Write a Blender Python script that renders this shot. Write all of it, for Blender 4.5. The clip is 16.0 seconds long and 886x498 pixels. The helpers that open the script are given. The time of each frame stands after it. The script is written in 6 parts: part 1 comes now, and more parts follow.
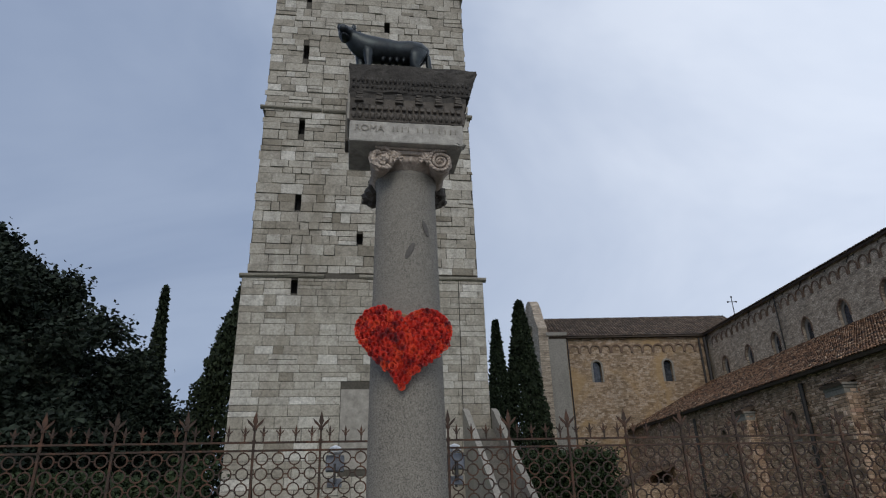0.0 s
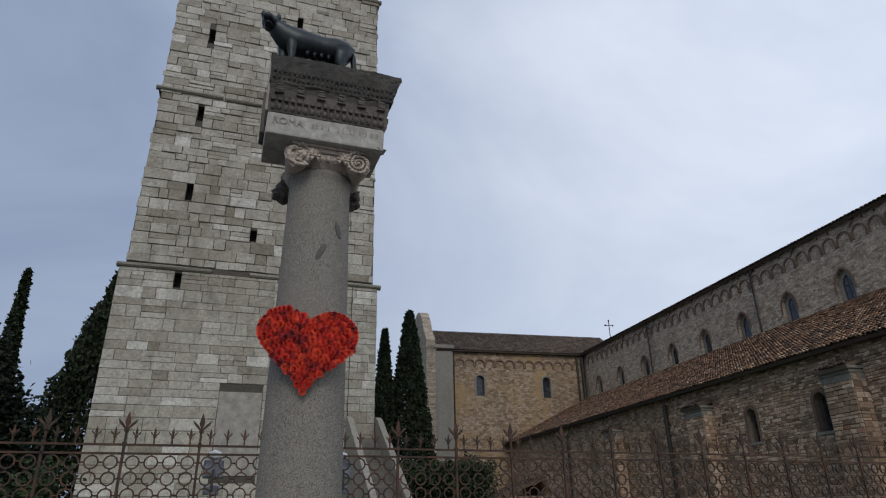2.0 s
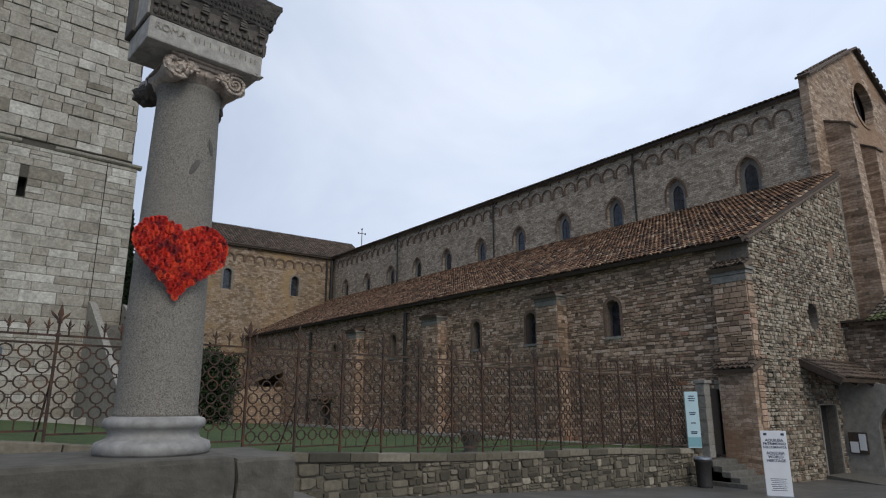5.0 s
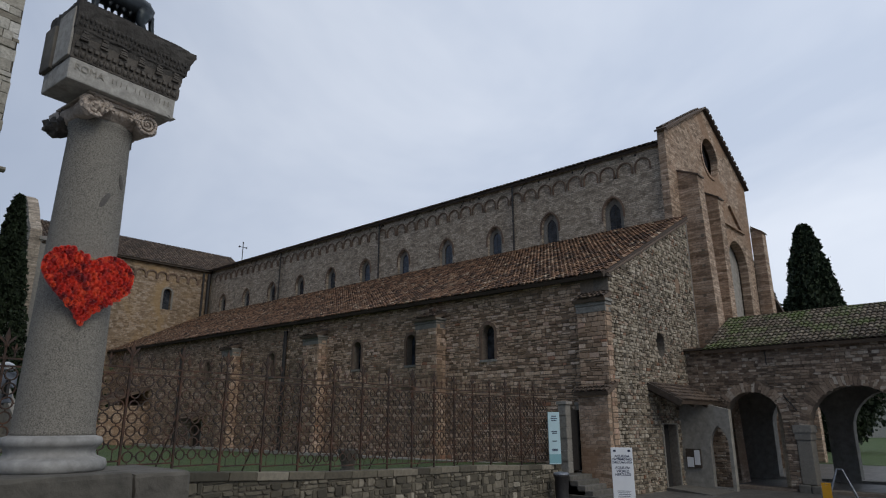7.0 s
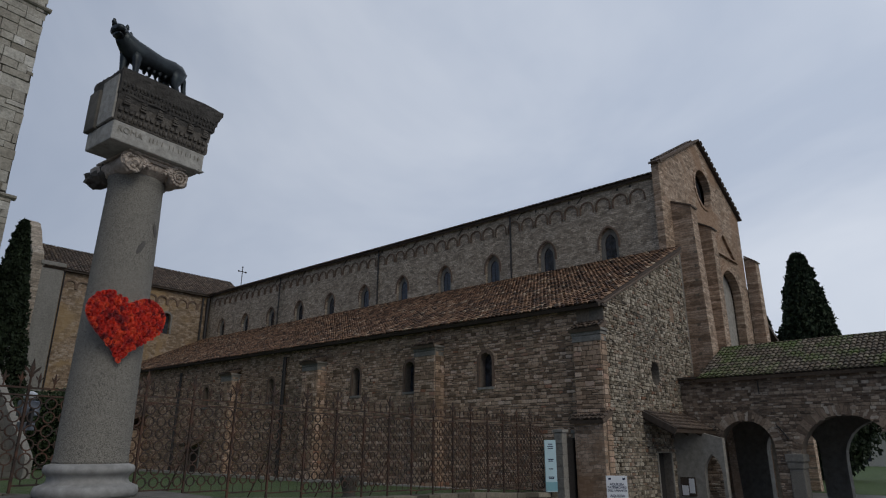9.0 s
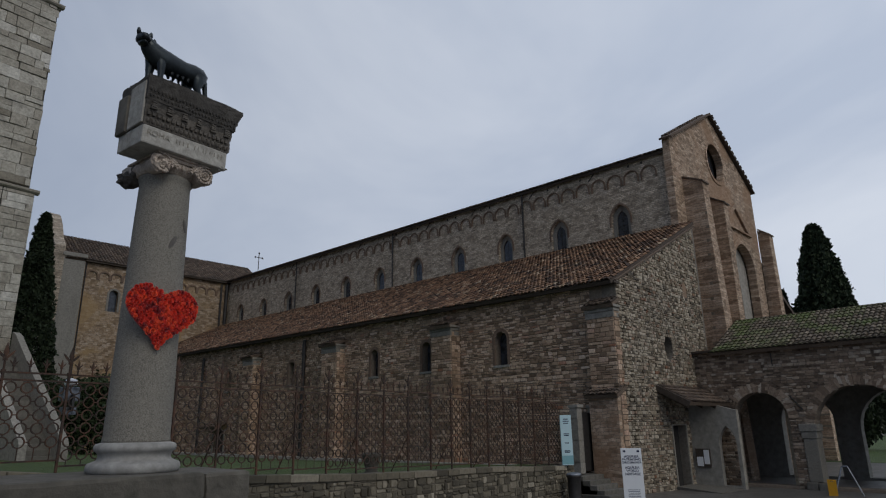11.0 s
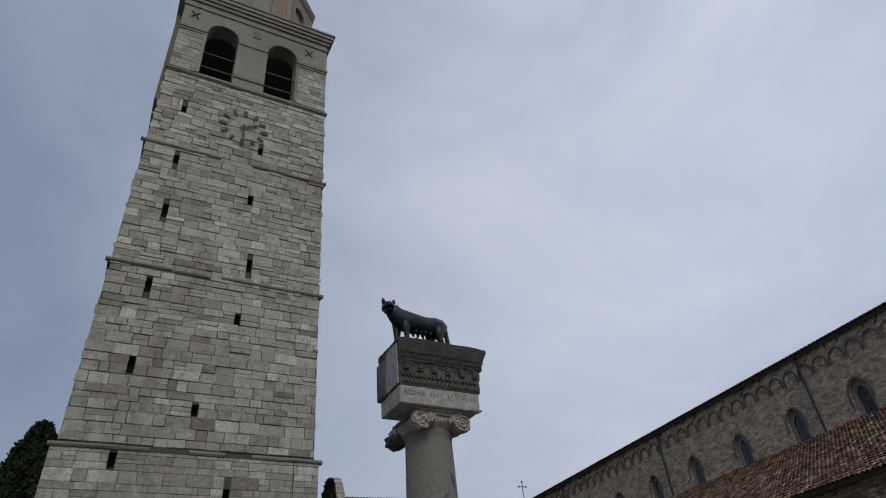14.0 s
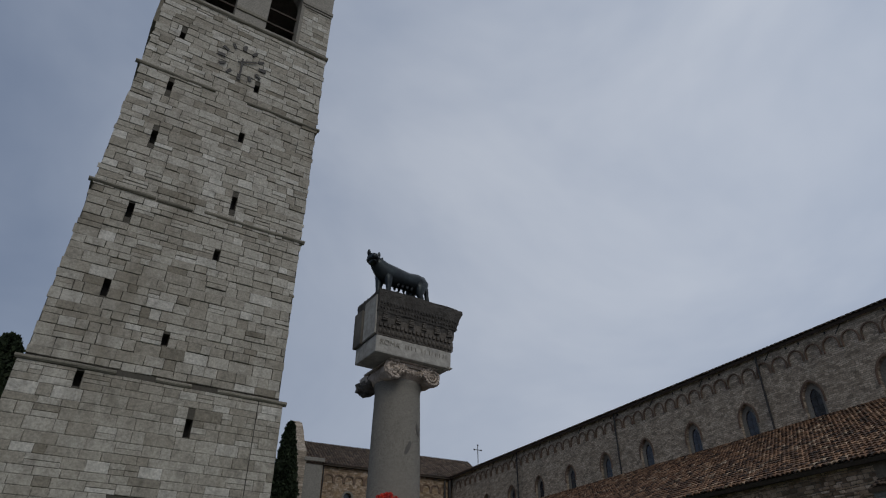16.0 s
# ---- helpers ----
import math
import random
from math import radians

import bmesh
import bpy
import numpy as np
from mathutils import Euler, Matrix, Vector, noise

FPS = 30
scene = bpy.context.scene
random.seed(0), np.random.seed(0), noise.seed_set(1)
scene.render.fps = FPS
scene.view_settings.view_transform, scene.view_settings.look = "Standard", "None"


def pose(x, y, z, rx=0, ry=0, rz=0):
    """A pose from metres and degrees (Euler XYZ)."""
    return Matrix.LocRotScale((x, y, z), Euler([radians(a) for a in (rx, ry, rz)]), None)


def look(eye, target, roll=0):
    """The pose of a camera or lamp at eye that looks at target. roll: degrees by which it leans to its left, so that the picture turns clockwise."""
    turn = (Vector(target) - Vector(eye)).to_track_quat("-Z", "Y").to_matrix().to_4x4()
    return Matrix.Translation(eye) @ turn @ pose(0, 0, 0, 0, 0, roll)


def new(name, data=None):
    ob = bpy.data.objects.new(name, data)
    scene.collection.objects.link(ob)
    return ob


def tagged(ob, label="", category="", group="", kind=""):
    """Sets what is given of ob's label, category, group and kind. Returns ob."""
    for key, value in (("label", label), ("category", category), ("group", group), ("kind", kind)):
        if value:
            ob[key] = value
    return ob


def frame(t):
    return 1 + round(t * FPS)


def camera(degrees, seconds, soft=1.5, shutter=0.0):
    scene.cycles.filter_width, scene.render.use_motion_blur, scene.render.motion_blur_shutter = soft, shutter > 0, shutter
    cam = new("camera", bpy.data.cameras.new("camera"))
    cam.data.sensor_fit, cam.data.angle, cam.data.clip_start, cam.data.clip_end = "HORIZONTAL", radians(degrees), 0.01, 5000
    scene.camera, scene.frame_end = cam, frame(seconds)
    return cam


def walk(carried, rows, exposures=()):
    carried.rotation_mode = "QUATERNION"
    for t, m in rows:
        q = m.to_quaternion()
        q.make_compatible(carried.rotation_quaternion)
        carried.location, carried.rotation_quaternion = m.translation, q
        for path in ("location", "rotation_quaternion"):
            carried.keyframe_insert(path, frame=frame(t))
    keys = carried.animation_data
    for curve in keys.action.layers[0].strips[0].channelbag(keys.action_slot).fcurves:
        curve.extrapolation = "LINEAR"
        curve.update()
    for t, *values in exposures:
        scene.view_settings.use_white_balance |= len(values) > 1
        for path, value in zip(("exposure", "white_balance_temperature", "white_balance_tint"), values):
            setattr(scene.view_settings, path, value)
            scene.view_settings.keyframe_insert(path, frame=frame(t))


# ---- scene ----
cam = camera(70.3, 16.0, soft=1.15)
# seconds, eye, target, roll
PATH = [
    (0, (0.007, -0.012, 1.553), (0.082, 1.836, 2.313), -1.7),
    (0.5, (-0.006, 0.031, 1.577), (0.154, 1.865, 2.357), 0.0),
    (1, (-0.031, -0.027, 1.558), (0.201, 1.797, 2.345), 0.8),
    (1.5, (-0.073, 0.08, 1.587), (0.311, 1.885, 2.356), -0.0),
    (2, (-0.167, 0.052, 1.558), (0.24, 1.849, 2.337), -1.0),
    (2.5, (-0.444, 0.158, 1.576), (-0.01, 1.951, 2.348), -3.0),
    (3, (-0.663, 0.181, 1.569), (-0.026, 1.931, 2.298), -1.4),
    (3.5, (-0.854, 0.031, 1.539), (0.154, 1.667, 2.091), -3.6),
    (3.7, (-0.947, -0.084, 1.514), (0.099, 1.54, 2.03), -1.8),
    (5.8, (-1.858, -0.825, 1.638), (-0.578, 0.643, 2.09), 0.1),
    (6, (-1.921, -0.913, 1.622), (-0.565, 0.476, 2.102), -0.1),
    (6.5, (-2.063, -1.023, 1.637), (-0.632, 0.273, 2.16), -1.1),
    (7, (-2.23, -1.264, 1.595), (-0.821, 0.052, 2.126), 0.0),
    (7.5, (-2.379, -1.365, 1.645), (-1.002, -0.021, 2.191), -0.7),
    (8, (-2.555, -1.44, 1.644), (-1.167, -0.122, 2.224), -0.5),
    (8.5, (-2.677, -1.553, 1.667), (-1.298, -0.25, 2.3), -0.7),
    (9, (-2.818, -1.7, 1.646), (-1.419, -0.404, 2.25), 0.3),
    (11.3, (-3.145, -2.046, 1.591), (-1.763, -0.706, 2.133), -1.0),
    (11.5, (-3.119, -1.966, 1.596), (-1.734, -0.631, 2.143), -1.0),
    (12, (-3.173, -1.995, 1.592), (-1.85, -0.602, 2.148), -2.7),
    (12.5, (-3.179, -2.03, 1.607), (-2.038, -0.513, 2.237), -3.3),
    (13, (-3.155, -1.942, 1.669), (-2.192, -0.361, 2.426), -4.4),
    (13.5, (-3.102, -1.771, 1.785), (-2.335, -0.186, 2.734), -4.3),
    (14, (-3.087, -1.701, 1.872), (-2.422, -0.221, 3.041), -5.6),
    (14.5, (-3.093, -1.64, 1.959), (-2.528, -0.274, 3.306), -6.5),
    (15, (-3.194, -1.887, 1.796), (-2.653, -0.549, 3.181), -3.4),
    (15.5, (-3.242, -1.9, 1.715), (-2.616, -0.468, 2.963), -0.8),
    (16, (-3.208, -1.78, 1.751), (-2.469, -0.259, 2.819), 0.3),
]

EXPOSURES = [(0, 0.30), (2, 0.24), (3, 0.09), (3.7, 0.15), (5.8, 0.50), (6.2, 0.45), (6.5, 0.23), (7, 0.07), (8, -0.13), (9, -0.21), (11.5, -0.21), (12.5, -0.15), (14, -0.15), (14.5, -0.16), (15.5, -0.36), (16, -0.41)]
walk(cam, [(t, look(eye, target, roll)) for t, eye, target, roll in PATH], EXPOSURES)

# ---- sky and light: overcast, brighter towards the west ----
world = bpy.data.worlds.new("overcast_sky")
scene.world = world
world.use_nodes = True
wn, wl = world.node_tree.nodes, world.node_tree.links
SUN_ELEV, SUN_AZ = radians(40), radians(192)      # azimuth clockwise from +y
sky = wn.new("ShaderNodeTexSky")
sky.sky_type, sky.sun_disc = "NISHITA", False
sky.sun_elevation, sky.sun_rotation = SUN_ELEV, SUN_AZ
coord = wn.new("ShaderNodeTexCoord")
stretch = wn.new("ShaderNodeMapping")
stretch.inputs["Scale"].default_value = (1.0, 1.0, 1.7)
cloud = wn.new("ShaderNodeTexNoise")
cloud.inputs["Scale"].default_value, cloud.inputs["Detail"].default_value, cloud.inputs["Roughness"].default_value = 1.5, 5.0, 0.55
cloud.inputs["Distortion"].default_value = 0.5
ramp = wn.new("ShaderNodeValToRGB")
ramp.color_ramp.elements[0].position, ramp.color_ramp.elements[0].color = 0.34, (0.395, 0.455, 0.575, 1)
ramp.color_ramp.elements[1].position, ramp.color_ramp.elements[1].color = 0.68, (0.60, 0.645, 0.735, 1)
tosun = wn.new("ShaderNodeVectorMath")
tosun.operation = "DOT_PRODUCT"
tosun.inputs[1].default_value = (0.86, -0.05, 0.42)
side = wn.new("ShaderNodeMapRange")
side.inputs["From Min"].default_value, side.inputs["From Max"].default_value = 0.0, 1.0
side.inputs["To Min"].default_value, side.inputs["To Max"].default_value = 0.0, 1.0
tint = wn.new("ShaderNodeMixRGB")
tint.inputs[1].default_value, tint.inputs[2].default_value = (0.50, 0.56, 0.655, 1), (1.45, 1.43, 1.385, 1)
gain = wn.new("ShaderNodeMixRGB")
gain.blend_type = "MULTIPLY"
gain.inputs[0].default_value = 1.0
mixed = wn.new("ShaderNodeMixRGB")
mixed.inputs[0].default_value = 0.93
dim = wn.new("ShaderNodeVectorMath")
dim.operation = "SCALE"
dim.inputs["Scale"].default_value = 0.10
back = wn["Background"]
wl.new(coord.outputs["Generated"], stretch.inputs[0])
wl.new(stretch.outputs[0], cloud.inputs["Vector"])
wl.new(cloud.outputs["Fac"], ramp.inputs[0])
wl.new(coord.outputs["Generated"], tosun.inputs[0])
wl.new(tosun.outputs["Value"], side.inputs["Value"])
wl.new(side.outputs[0], tint.inputs[0])
wl.new(ramp.outputs[0], gain.inputs[1])
wl.new(tint.outputs[0], gain.inputs[2])
wl.new(sky.outputs[0], dim.inputs[0])
wl.new(dim.outputs[0], mixed.inputs[1])
wl.new(gain.outputs[0], mixed.inputs[2])
wl.new(mixed.outputs[0], back.inputs[0])
back.inputs[1].default_value = 1.0

sun = new("sun", bpy.data.lights.new("sun", "SUN"))
sun.data.energy, sun.data.angle, sun.data.color = 1.05, radians(35), (1.0, 0.93, 0.82)
sun.matrix_world = look((40, -20, 60), (40 - math.sin(SUN_AZ) * math.cos(SUN_ELEV) * 50, -20 - math.cos(SUN_AZ) * math.cos(SUN_ELEV) * 50, 60 - math.sin(SUN_ELEV) * 50))


# ---- materials ----
class Nodes:
    def __init__(self, name, rough=0.85, metal=0.0):
        self.m = bpy.data.materials.new(name)
        self.m.use_nodes = True
        self.t = self.m.node_tree
        self.b = self.t.nodes["Principled BSDF"]
        self.b.inputs["Roughness"].default_value, self.b.inputs["Metallic"].default_value = rough, metal
        self.pos = self.add("ShaderNodeNewGeometry").outputs["Position"]

    def add(self, kind):
        return self.t.nodes.new(kind)

    def link(self, a, b):
        self.t.links.new(a, b)

    def noise(self, scale, detail=4.0, rough=0.6, stretch=(1, 1, 1), vec=None, distort=0.0):
        mp = self.add("ShaderNodeMapping")
        mp.inputs["Scale"].default_value = stretch
        self.link(vec or self.pos, mp.inputs[0])
        n = self.add("ShaderNodeTexNoise")
        n.inputs["Scale"].default_value, n.inputs["Detail"].default_value = scale, detail
        n.inputs["Roughness"].default_value, n.inputs["Distortion"].default_value = rough, distort
        self.link(mp.outputs[0], n.inputs["Vector"])
        return n.outputs["Fac"]

    def ramp(self, fac, stops):
        r = self.add("ShaderNodeValToRGB")
        e = r.color_ramp.elements
        while len(e) < len(stops):
            e.new(0.5)
        for el, (p, c) in zip(e, stops):
            el.position = p
            el.color = (*c, 1) if len(c) == 3 else c
        self.link(fac, r.inputs[0])
        return r.outputs[0]

    def mix(self, a, b, fac, blend="MIX"):
        n = self.add("ShaderNodeMixRGB")
        n.blend_type = blend
        for i, v in ((0, fac), (1, a), (2, b)):
            if isinstance(v, (int, float)):
                n.inputs[i].default_value = v
            elif isinstance(v, tuple):
                n.inputs[i].default_value = (*v, 1)
            else:
                self.link(v, n.inputs[i])
        return n.outputs[0]

    def piece(self):
        """A random number for each piece, joined or on its own."""
        o = self.add("ShaderNodeObjectInfo").outputs["Random"]
        g = self.add("ShaderNodeNewGeometry").outputs["Random Per Island"]
        s = self.add("ShaderNodeMath")
        s.operation = "ADD"
        self.link(o, s.inputs[0]), self.link(g, s.inputs[1])
        f = self.add("ShaderNodeMath")
        f.operation = "FRACT"
        self.link(s.outputs[0], f.inputs[0])
        return f.outputs[0]

    def bump(self, height, strength=0.4, dist=0.02):
        n = self.add("ShaderNodeBump")
        n.inputs["Strength"].default_value, n.inputs["Distance"].default_value = strength, dist
        self.link(height, n.inputs["Height"])
        self.link(n.outputs[0], self.b.inputs["Normal"])

    def done(self, colour):
        if isinstance(colour, tuple):
            self.b.inputs["Base Color"].default_value = (*colour, 1)
        else:
            self.link(colour, self.b.inputs["Base Color"])
        return self.m


def grey(v):
    return (v, v, v)


def stone_mat(name, stops, stain=0.45, stain_colour=(0.10, 0.095, 0.08), grain=9.0, bump=0.5, rough=0.9, streak=True, cracks=False, blotch=0.28):
    n = Nodes(name, rough)
    c = n.ramp(n.piece(), stops)
    small = n.noise(grain, 6, 0.65)
    c = n.mix(c, n.ramp(small, [(0.3, grey(0.62)), (0.7, grey(1.15))]), 1.0, "MULTIPLY")
    big = n.noise(blotch, 5, 0.6, (1, 1, 0.35) if streak else (1, 1, 1), distort=0.6)
    c = n.mix(c, stain_colour, n.ramp(big, [(0.5, grey(0.0)), (0.78, grey(stain))]))
    if streak:
        run = n.noise(1.1, 3, 0.5, (1, 1, 0.05))
        c = n.mix(c, stain_colour, n.ramp(run, [(0.56, grey(0.0)), (0.8, grey(stain * 0.7))]))
    if cracks:
        mid = n.noise(1.7, 6, 0.7, distort=0.8)
        c = n.mix(c, n.ramp(mid, [(0.3, grey(0.66)), (0.5, grey(1.0)), (0.75, grey(1.16))]), 1.0, "MULTIPLY")
        pit = n.noise(3.4, 8, 0.75, (1, 1, 2.2), distort=1.5)
        c = n.mix(c, (0.09, 0.078, 0.06), n.ramp(pit, [(0.60, grey(0.0)), (0.70, grey(0.75))]))
    n.bump(small, bump, 0.025)
    return n.done(c)


TOWER_STONE = stone_mat("tower_limestone", [(0.0, (0.225, 0.203, 0.160)), (0.08, (0.325, 0.300, 0.248)), (0.5, (0.405, 0.381, 0.324)), (0.88, (0.475, 0.454, 0.398)), (1.0, (0.60, 0.583, 0.530))], 0.8, (0.165, 0.141, 0.103), cracks=True)
TOWER_CORE = stone_mat("tower_mortar", [(0.0, (0.06, 0.054, 0.044)), (1.0, (0.085, 0.077, 0.062))], 0.5)
BELFRY_STONE = stone_mat("belfry_limestone", [(0.0, (0.247, 0.229, 0.197)), (1.0, (0.312, 0.296, 0.258))], 0.5)
CORNICE_STONE = stone_mat("weathered_string_course", [(0.0, (0.21, 0.195, 0.155)), (1.0, (0.29, 0.27, 0.22))], 0.6, grain=14)
SPIRE_BRICK = stone_mat("octagon_brick", [(0.0, (0.250, 0.180, 0.126)), (1.0, (0.312, 0.234, 0.169))], 0.4)
RUBBLE_LIGHT = stone_mat("light_rubble_stone", [(0.0, (0.074, 0.059, 0.041)), (0.3, (0.255, 0.208, 0.149)), (0.6, (0.380, 0.329, 0.248)), (0.85, (0.485, 0.429, 0.341)), (1.0, (0.213, 0.108, 0.061))], 0.35, streak=False)
RUBBLE_DARK = stone_mat("brown_rubble_stone", [(0.0, (0.177, 0.116, 0.075)), (0.3, (0.372, 0.253, 0.170)), (0.6, (0.510, 0.363, 0.252)), (0.85, (0.652, 0.482, 0.352)), (0.93, (0.711, 0.549, 0.429)), (1.0, (0.356, 0.161, 0.090))], 0.45, (0.158, 0.132, 0.092))
RUBBLE_WALL = stone_mat("retaining_wall_stone", [(0.0, (0.056, 0.048, 0.034)), (0.5, (0.138, 0.120, 0.085)), (0.9, (0.220, 0.192, 0.142)), (1.0, (0.361, 0.324, 0.252))], 0.5, (0.05, 0.05, 0.035), streak=False)
MORTAR = stone_mat("lime_mortar", [(0.0, (0.202, 0.159, 0.122)), (1.0, (0.238, 0.190, 0.147))], 0.5, streak=False)
MORTAR_DARK = stone_mat("dark_wall_mortar", [(0.0, (0.11, 0.095, 0.07)), (1.0, (0.14, 0.12, 0.09))], 0.5, streak=False)
CARVED_BLACK = stone_mat("soot_crusted_stone", [(0.0, (0.040, 0.037, 0.033)), (1.0, (0.055, 0.05, 0.044))], 0.7, (0.10, 0.092, 0.08), 14.0, 1.0, streak=False, blotch=3.5)
MORTAR_LIGHT = stone_mat("pale_lime_mortar", [(0.0, (0.170, 0.149, 0.125)), (1.0, (0.196, 0.174, 0.144))], 0.4, streak=False)
QUOIN = stone_mat("pale_quoin_stone", [(0.0, (0.231, 0.217, 0.188)), (1.0, (0.303, 0.289, 0.257))], 0.5)
PLINTH_STONE = stone_mat("weathered_plinth_stone", [(0.0, (0.100, 0.092, 0.076)), (1.0, (0.132, 0.121, 0.102))], 0.75, (0.035, 0.034, 0.027), 5.0, 1.0, streak=False, blotch=1.9)
MARBLE = stone_mat("worn_white_marble", [(0.0, (0.286, 0.280, 0.261)), (1.0, (0.310, 0.304, 0.286))], 0.5, (0.145, 0.140, 0.128), 7.0, 0.3, 0.7, False, blotch=1.9)
CAPITAL_STONE = stone_mat("carved_capital_stone", [(0.0, (0.47, 0.395, 0.33)), (1.0, (0.50, 0.425, 0.355))], 0.5, (0.13, 0.105, 0.085), 16.0, 0.8, streak=False, blotch=1.9)
ARCHITRAVE_STONE = stone_mat("pale_architrave_stone", [(0.0, (0.368, 0.354, 0.317)), (1.0, (0.396, 0.382, 0.345))], 0.45, (0.15, 0.145, 0.12), 11.0, 0.5, streak=False, blotch=1.9)
CARVED_DARK = stone_mat("blackened_carved_cornice", [(0.0, (0.097, 0.086, 0.073)), (1.0, (0.119, 0.105, 0.089))], 0.8, (0.020, 0.019, 0.017), 12.0, 0.9, streak=False, blotch=1.9)
STEP_STONE = stone_mat("grey_step_stone", [(0.0, (0.12, 0.115, 0.10)), (1.0, (0.17, 0.16, 0.14))], 0.5, grain=6, streak=False)
PORTICO_STONE = stone_mat("portico_brick_and_stone", [(0.0, (0.096, 0.069, 0.049)), (0.4, (0.264, 0.190, 0.135)), (0.8, (0.401, 0.311, 0.230)), (1.0, (0.545, 0.472, 0.385))], 0.4, (0.08, 0.07, 0.055))
PLASTER = stone_mat("stained_plaster", [(0.0, (0.30, 0.285, 0.25)), (1.0, (0.33, 0.31, 0.275))], 0.6, (0.12, 0.11, 0.09), 4.0, 0.2)


def coursed_mat(name, stops, bw, bh, mortar, stain, stain_colour, offset=0.5, patch=None):
    """Small masonry on a wall built in its own frame: x along, z up."""
    n = Nodes(name, 0.92)
    tc = n.add("ShaderNodeTexCoord").outputs["Object"]
    sep = n.add("ShaderNodeSeparateXYZ")
    n.link(tc, sep.inputs[0])
    wob = n.noise(1.6, 2, 0.5, vec=tc)
    sh = n.add("ShaderNodeMath")
    sh.operation = "MULTIPLY_ADD"
    n.link(wob, sh.inputs[0])
    sh.inputs[1].default_value = 0.22
    n.link(sep.outputs["Z"], sh.inputs[2])
    com = n.add("ShaderNodeCombineXYZ")
    n.link(sep.outputs["X"], com.inputs[0]), n.link(sh.outputs[0], com.inputs[1])
    br = n.add("ShaderNodeTexBrick")
    br.offset, br.squash, br.squash_frequency = offset, 0.72, 3
    for k, v in (("Scale", 1.0), ("Mortar Size", 0.012), ("Mortar Smooth", 0.4), ("Bias", 0.0), ("Brick Width", bw), ("Row Height", bh)):
        br.inputs[k].default_value = v
    br.inputs["Color1"].default_value, br.inputs["Color2"].default_value, br.inputs["Mortar"].default_value = (0, 0, 0, 1), (1, 1, 1, 1), (0.5, 0.5, 0.5, 1)
    n.link(com.outputs[0], br.inputs["Vector"])
    cell = n.add("ShaderNodeTexVoronoi")
    cell.inputs["Scale"].default_value = 2.1
    mp = n.add("ShaderNodeMapping")
    mp.inputs["Scale"].default_value = (1.0, 1.0, 2.3)
    n.link(tc, mp.inputs[0]), n.link(mp.outputs[0], cell.inputs["Vector"])
    vary = n.mix(br.outputs["Color"], cell.outputs["Color"], 0.5)
    c = n.ramp(vary, stops)
    c = n.mix(c, mortar, br.outputs["Fac"])
    small = n.noise(7.0, 6, 0.65)
    c = n.mix(c, n.ramp(small, [(0.3, grey(0.6)), (0.7, grey(1.2))]), 1.0, "MULTIPLY")
    if patch:
        c = n.mix(c, patch, n.ramp(n.noise(0.22, 4, 0.6, distort=1.0), [(0.5, grey(0.0)), (0.62, grey(0.75))]))
    c = n.mix(c, stain_colour, n.ramp(n.noise(0.35, 5, 0.6, (1, 1, 0.3), distort=0.5), [(0.5, grey(0.0)), (0.8, grey(stain))]))
    hgt = n.mix(small, grey(0.0), br.outputs["Fac"])
    n.bump(hgt, 0.7, 0.03)
    return n.done(c)


CLERESTORY = coursed_mat("clerestory_brickwork", [(0.15, (0.245, 0.198, 0.148)), (0.5, (0.455, 0.375, 0.288)), (0.85, (0.655, 0.555, 0.437))], 0.32, 0.11, (0.21, 0.185, 0.15), 0.55, (0.10, 0.092, 0.074))
TRANSEPT = coursed_mat("transept_masonry", [(0.15, (0.179, 0.121, 0.072)), (0.5, (0.347, 0.250, 0.164)), (0.85, (0.491, 0.401, 0.312))], 0.42, 0.19, (0.20, 0.165, 0.12), 0.4, (0.11, 0.095, 0.07), patch=(0.36, 0.245, 0.12))
FACADE_BRICK = coursed_mat("facade_brickwork", [(0.15, (0.195, 0.129, 0.084)), (0.5, (0.405, 0.286, 0.200)), (0.85, (0.617, 0.472, 0.352))], 0.36, 0.14, (0.22, 0.185, 0.14), 0.4, (0.10, 0.085, 0.065), patch=(0.28, 0.17, 0.10))
FAR_WALL = coursed_mat("far_plaster_wall", [(0.2, (0.45, 0.42, 0.36)), (0.8, (0.52, 0.49, 0.43))], 3.0, 2.0, (0.46, 0.43, 0.37), 0.2, (0.3, 0.28, 0.24))


def tile_mat(name, stops, moss=0.0, lichen=0.25):
    n = Nodes(name, 0.88)
    c = n.ramp(n.piece(), stops)
    small = n.noise(11.0, 5, 0.65)
    c = n.mix(c, n.ramp(small, [(0.3, grey(0.6)), (0.7, grey(1.2))]), 1.0, "MULTIPLY")
    c = n.mix(c, (0.05, 0.045, 0.035), n.ramp(n.noise(0.8, 5, 0.65), [(0.5, grey(0.0)), (0.75, grey(lichen + 0.3))]))
    c = n.mix(c, (0.36, 0.33, 0.27), n.ramp(n.noise(3.2, 6, 0.7), [(0.6, grey(0.0)), (0.72, grey(lichen))]))
    if moss:
        c = n.mix(c, (0.085, 0.125, 0.028), n.ramp(n.noise(0.45, 4, 0.6), [(0.42, grey(0.0)), (0.58, grey(moss))]))
    n.bump(small, 0.5, 0.02)
    return n.done(c)


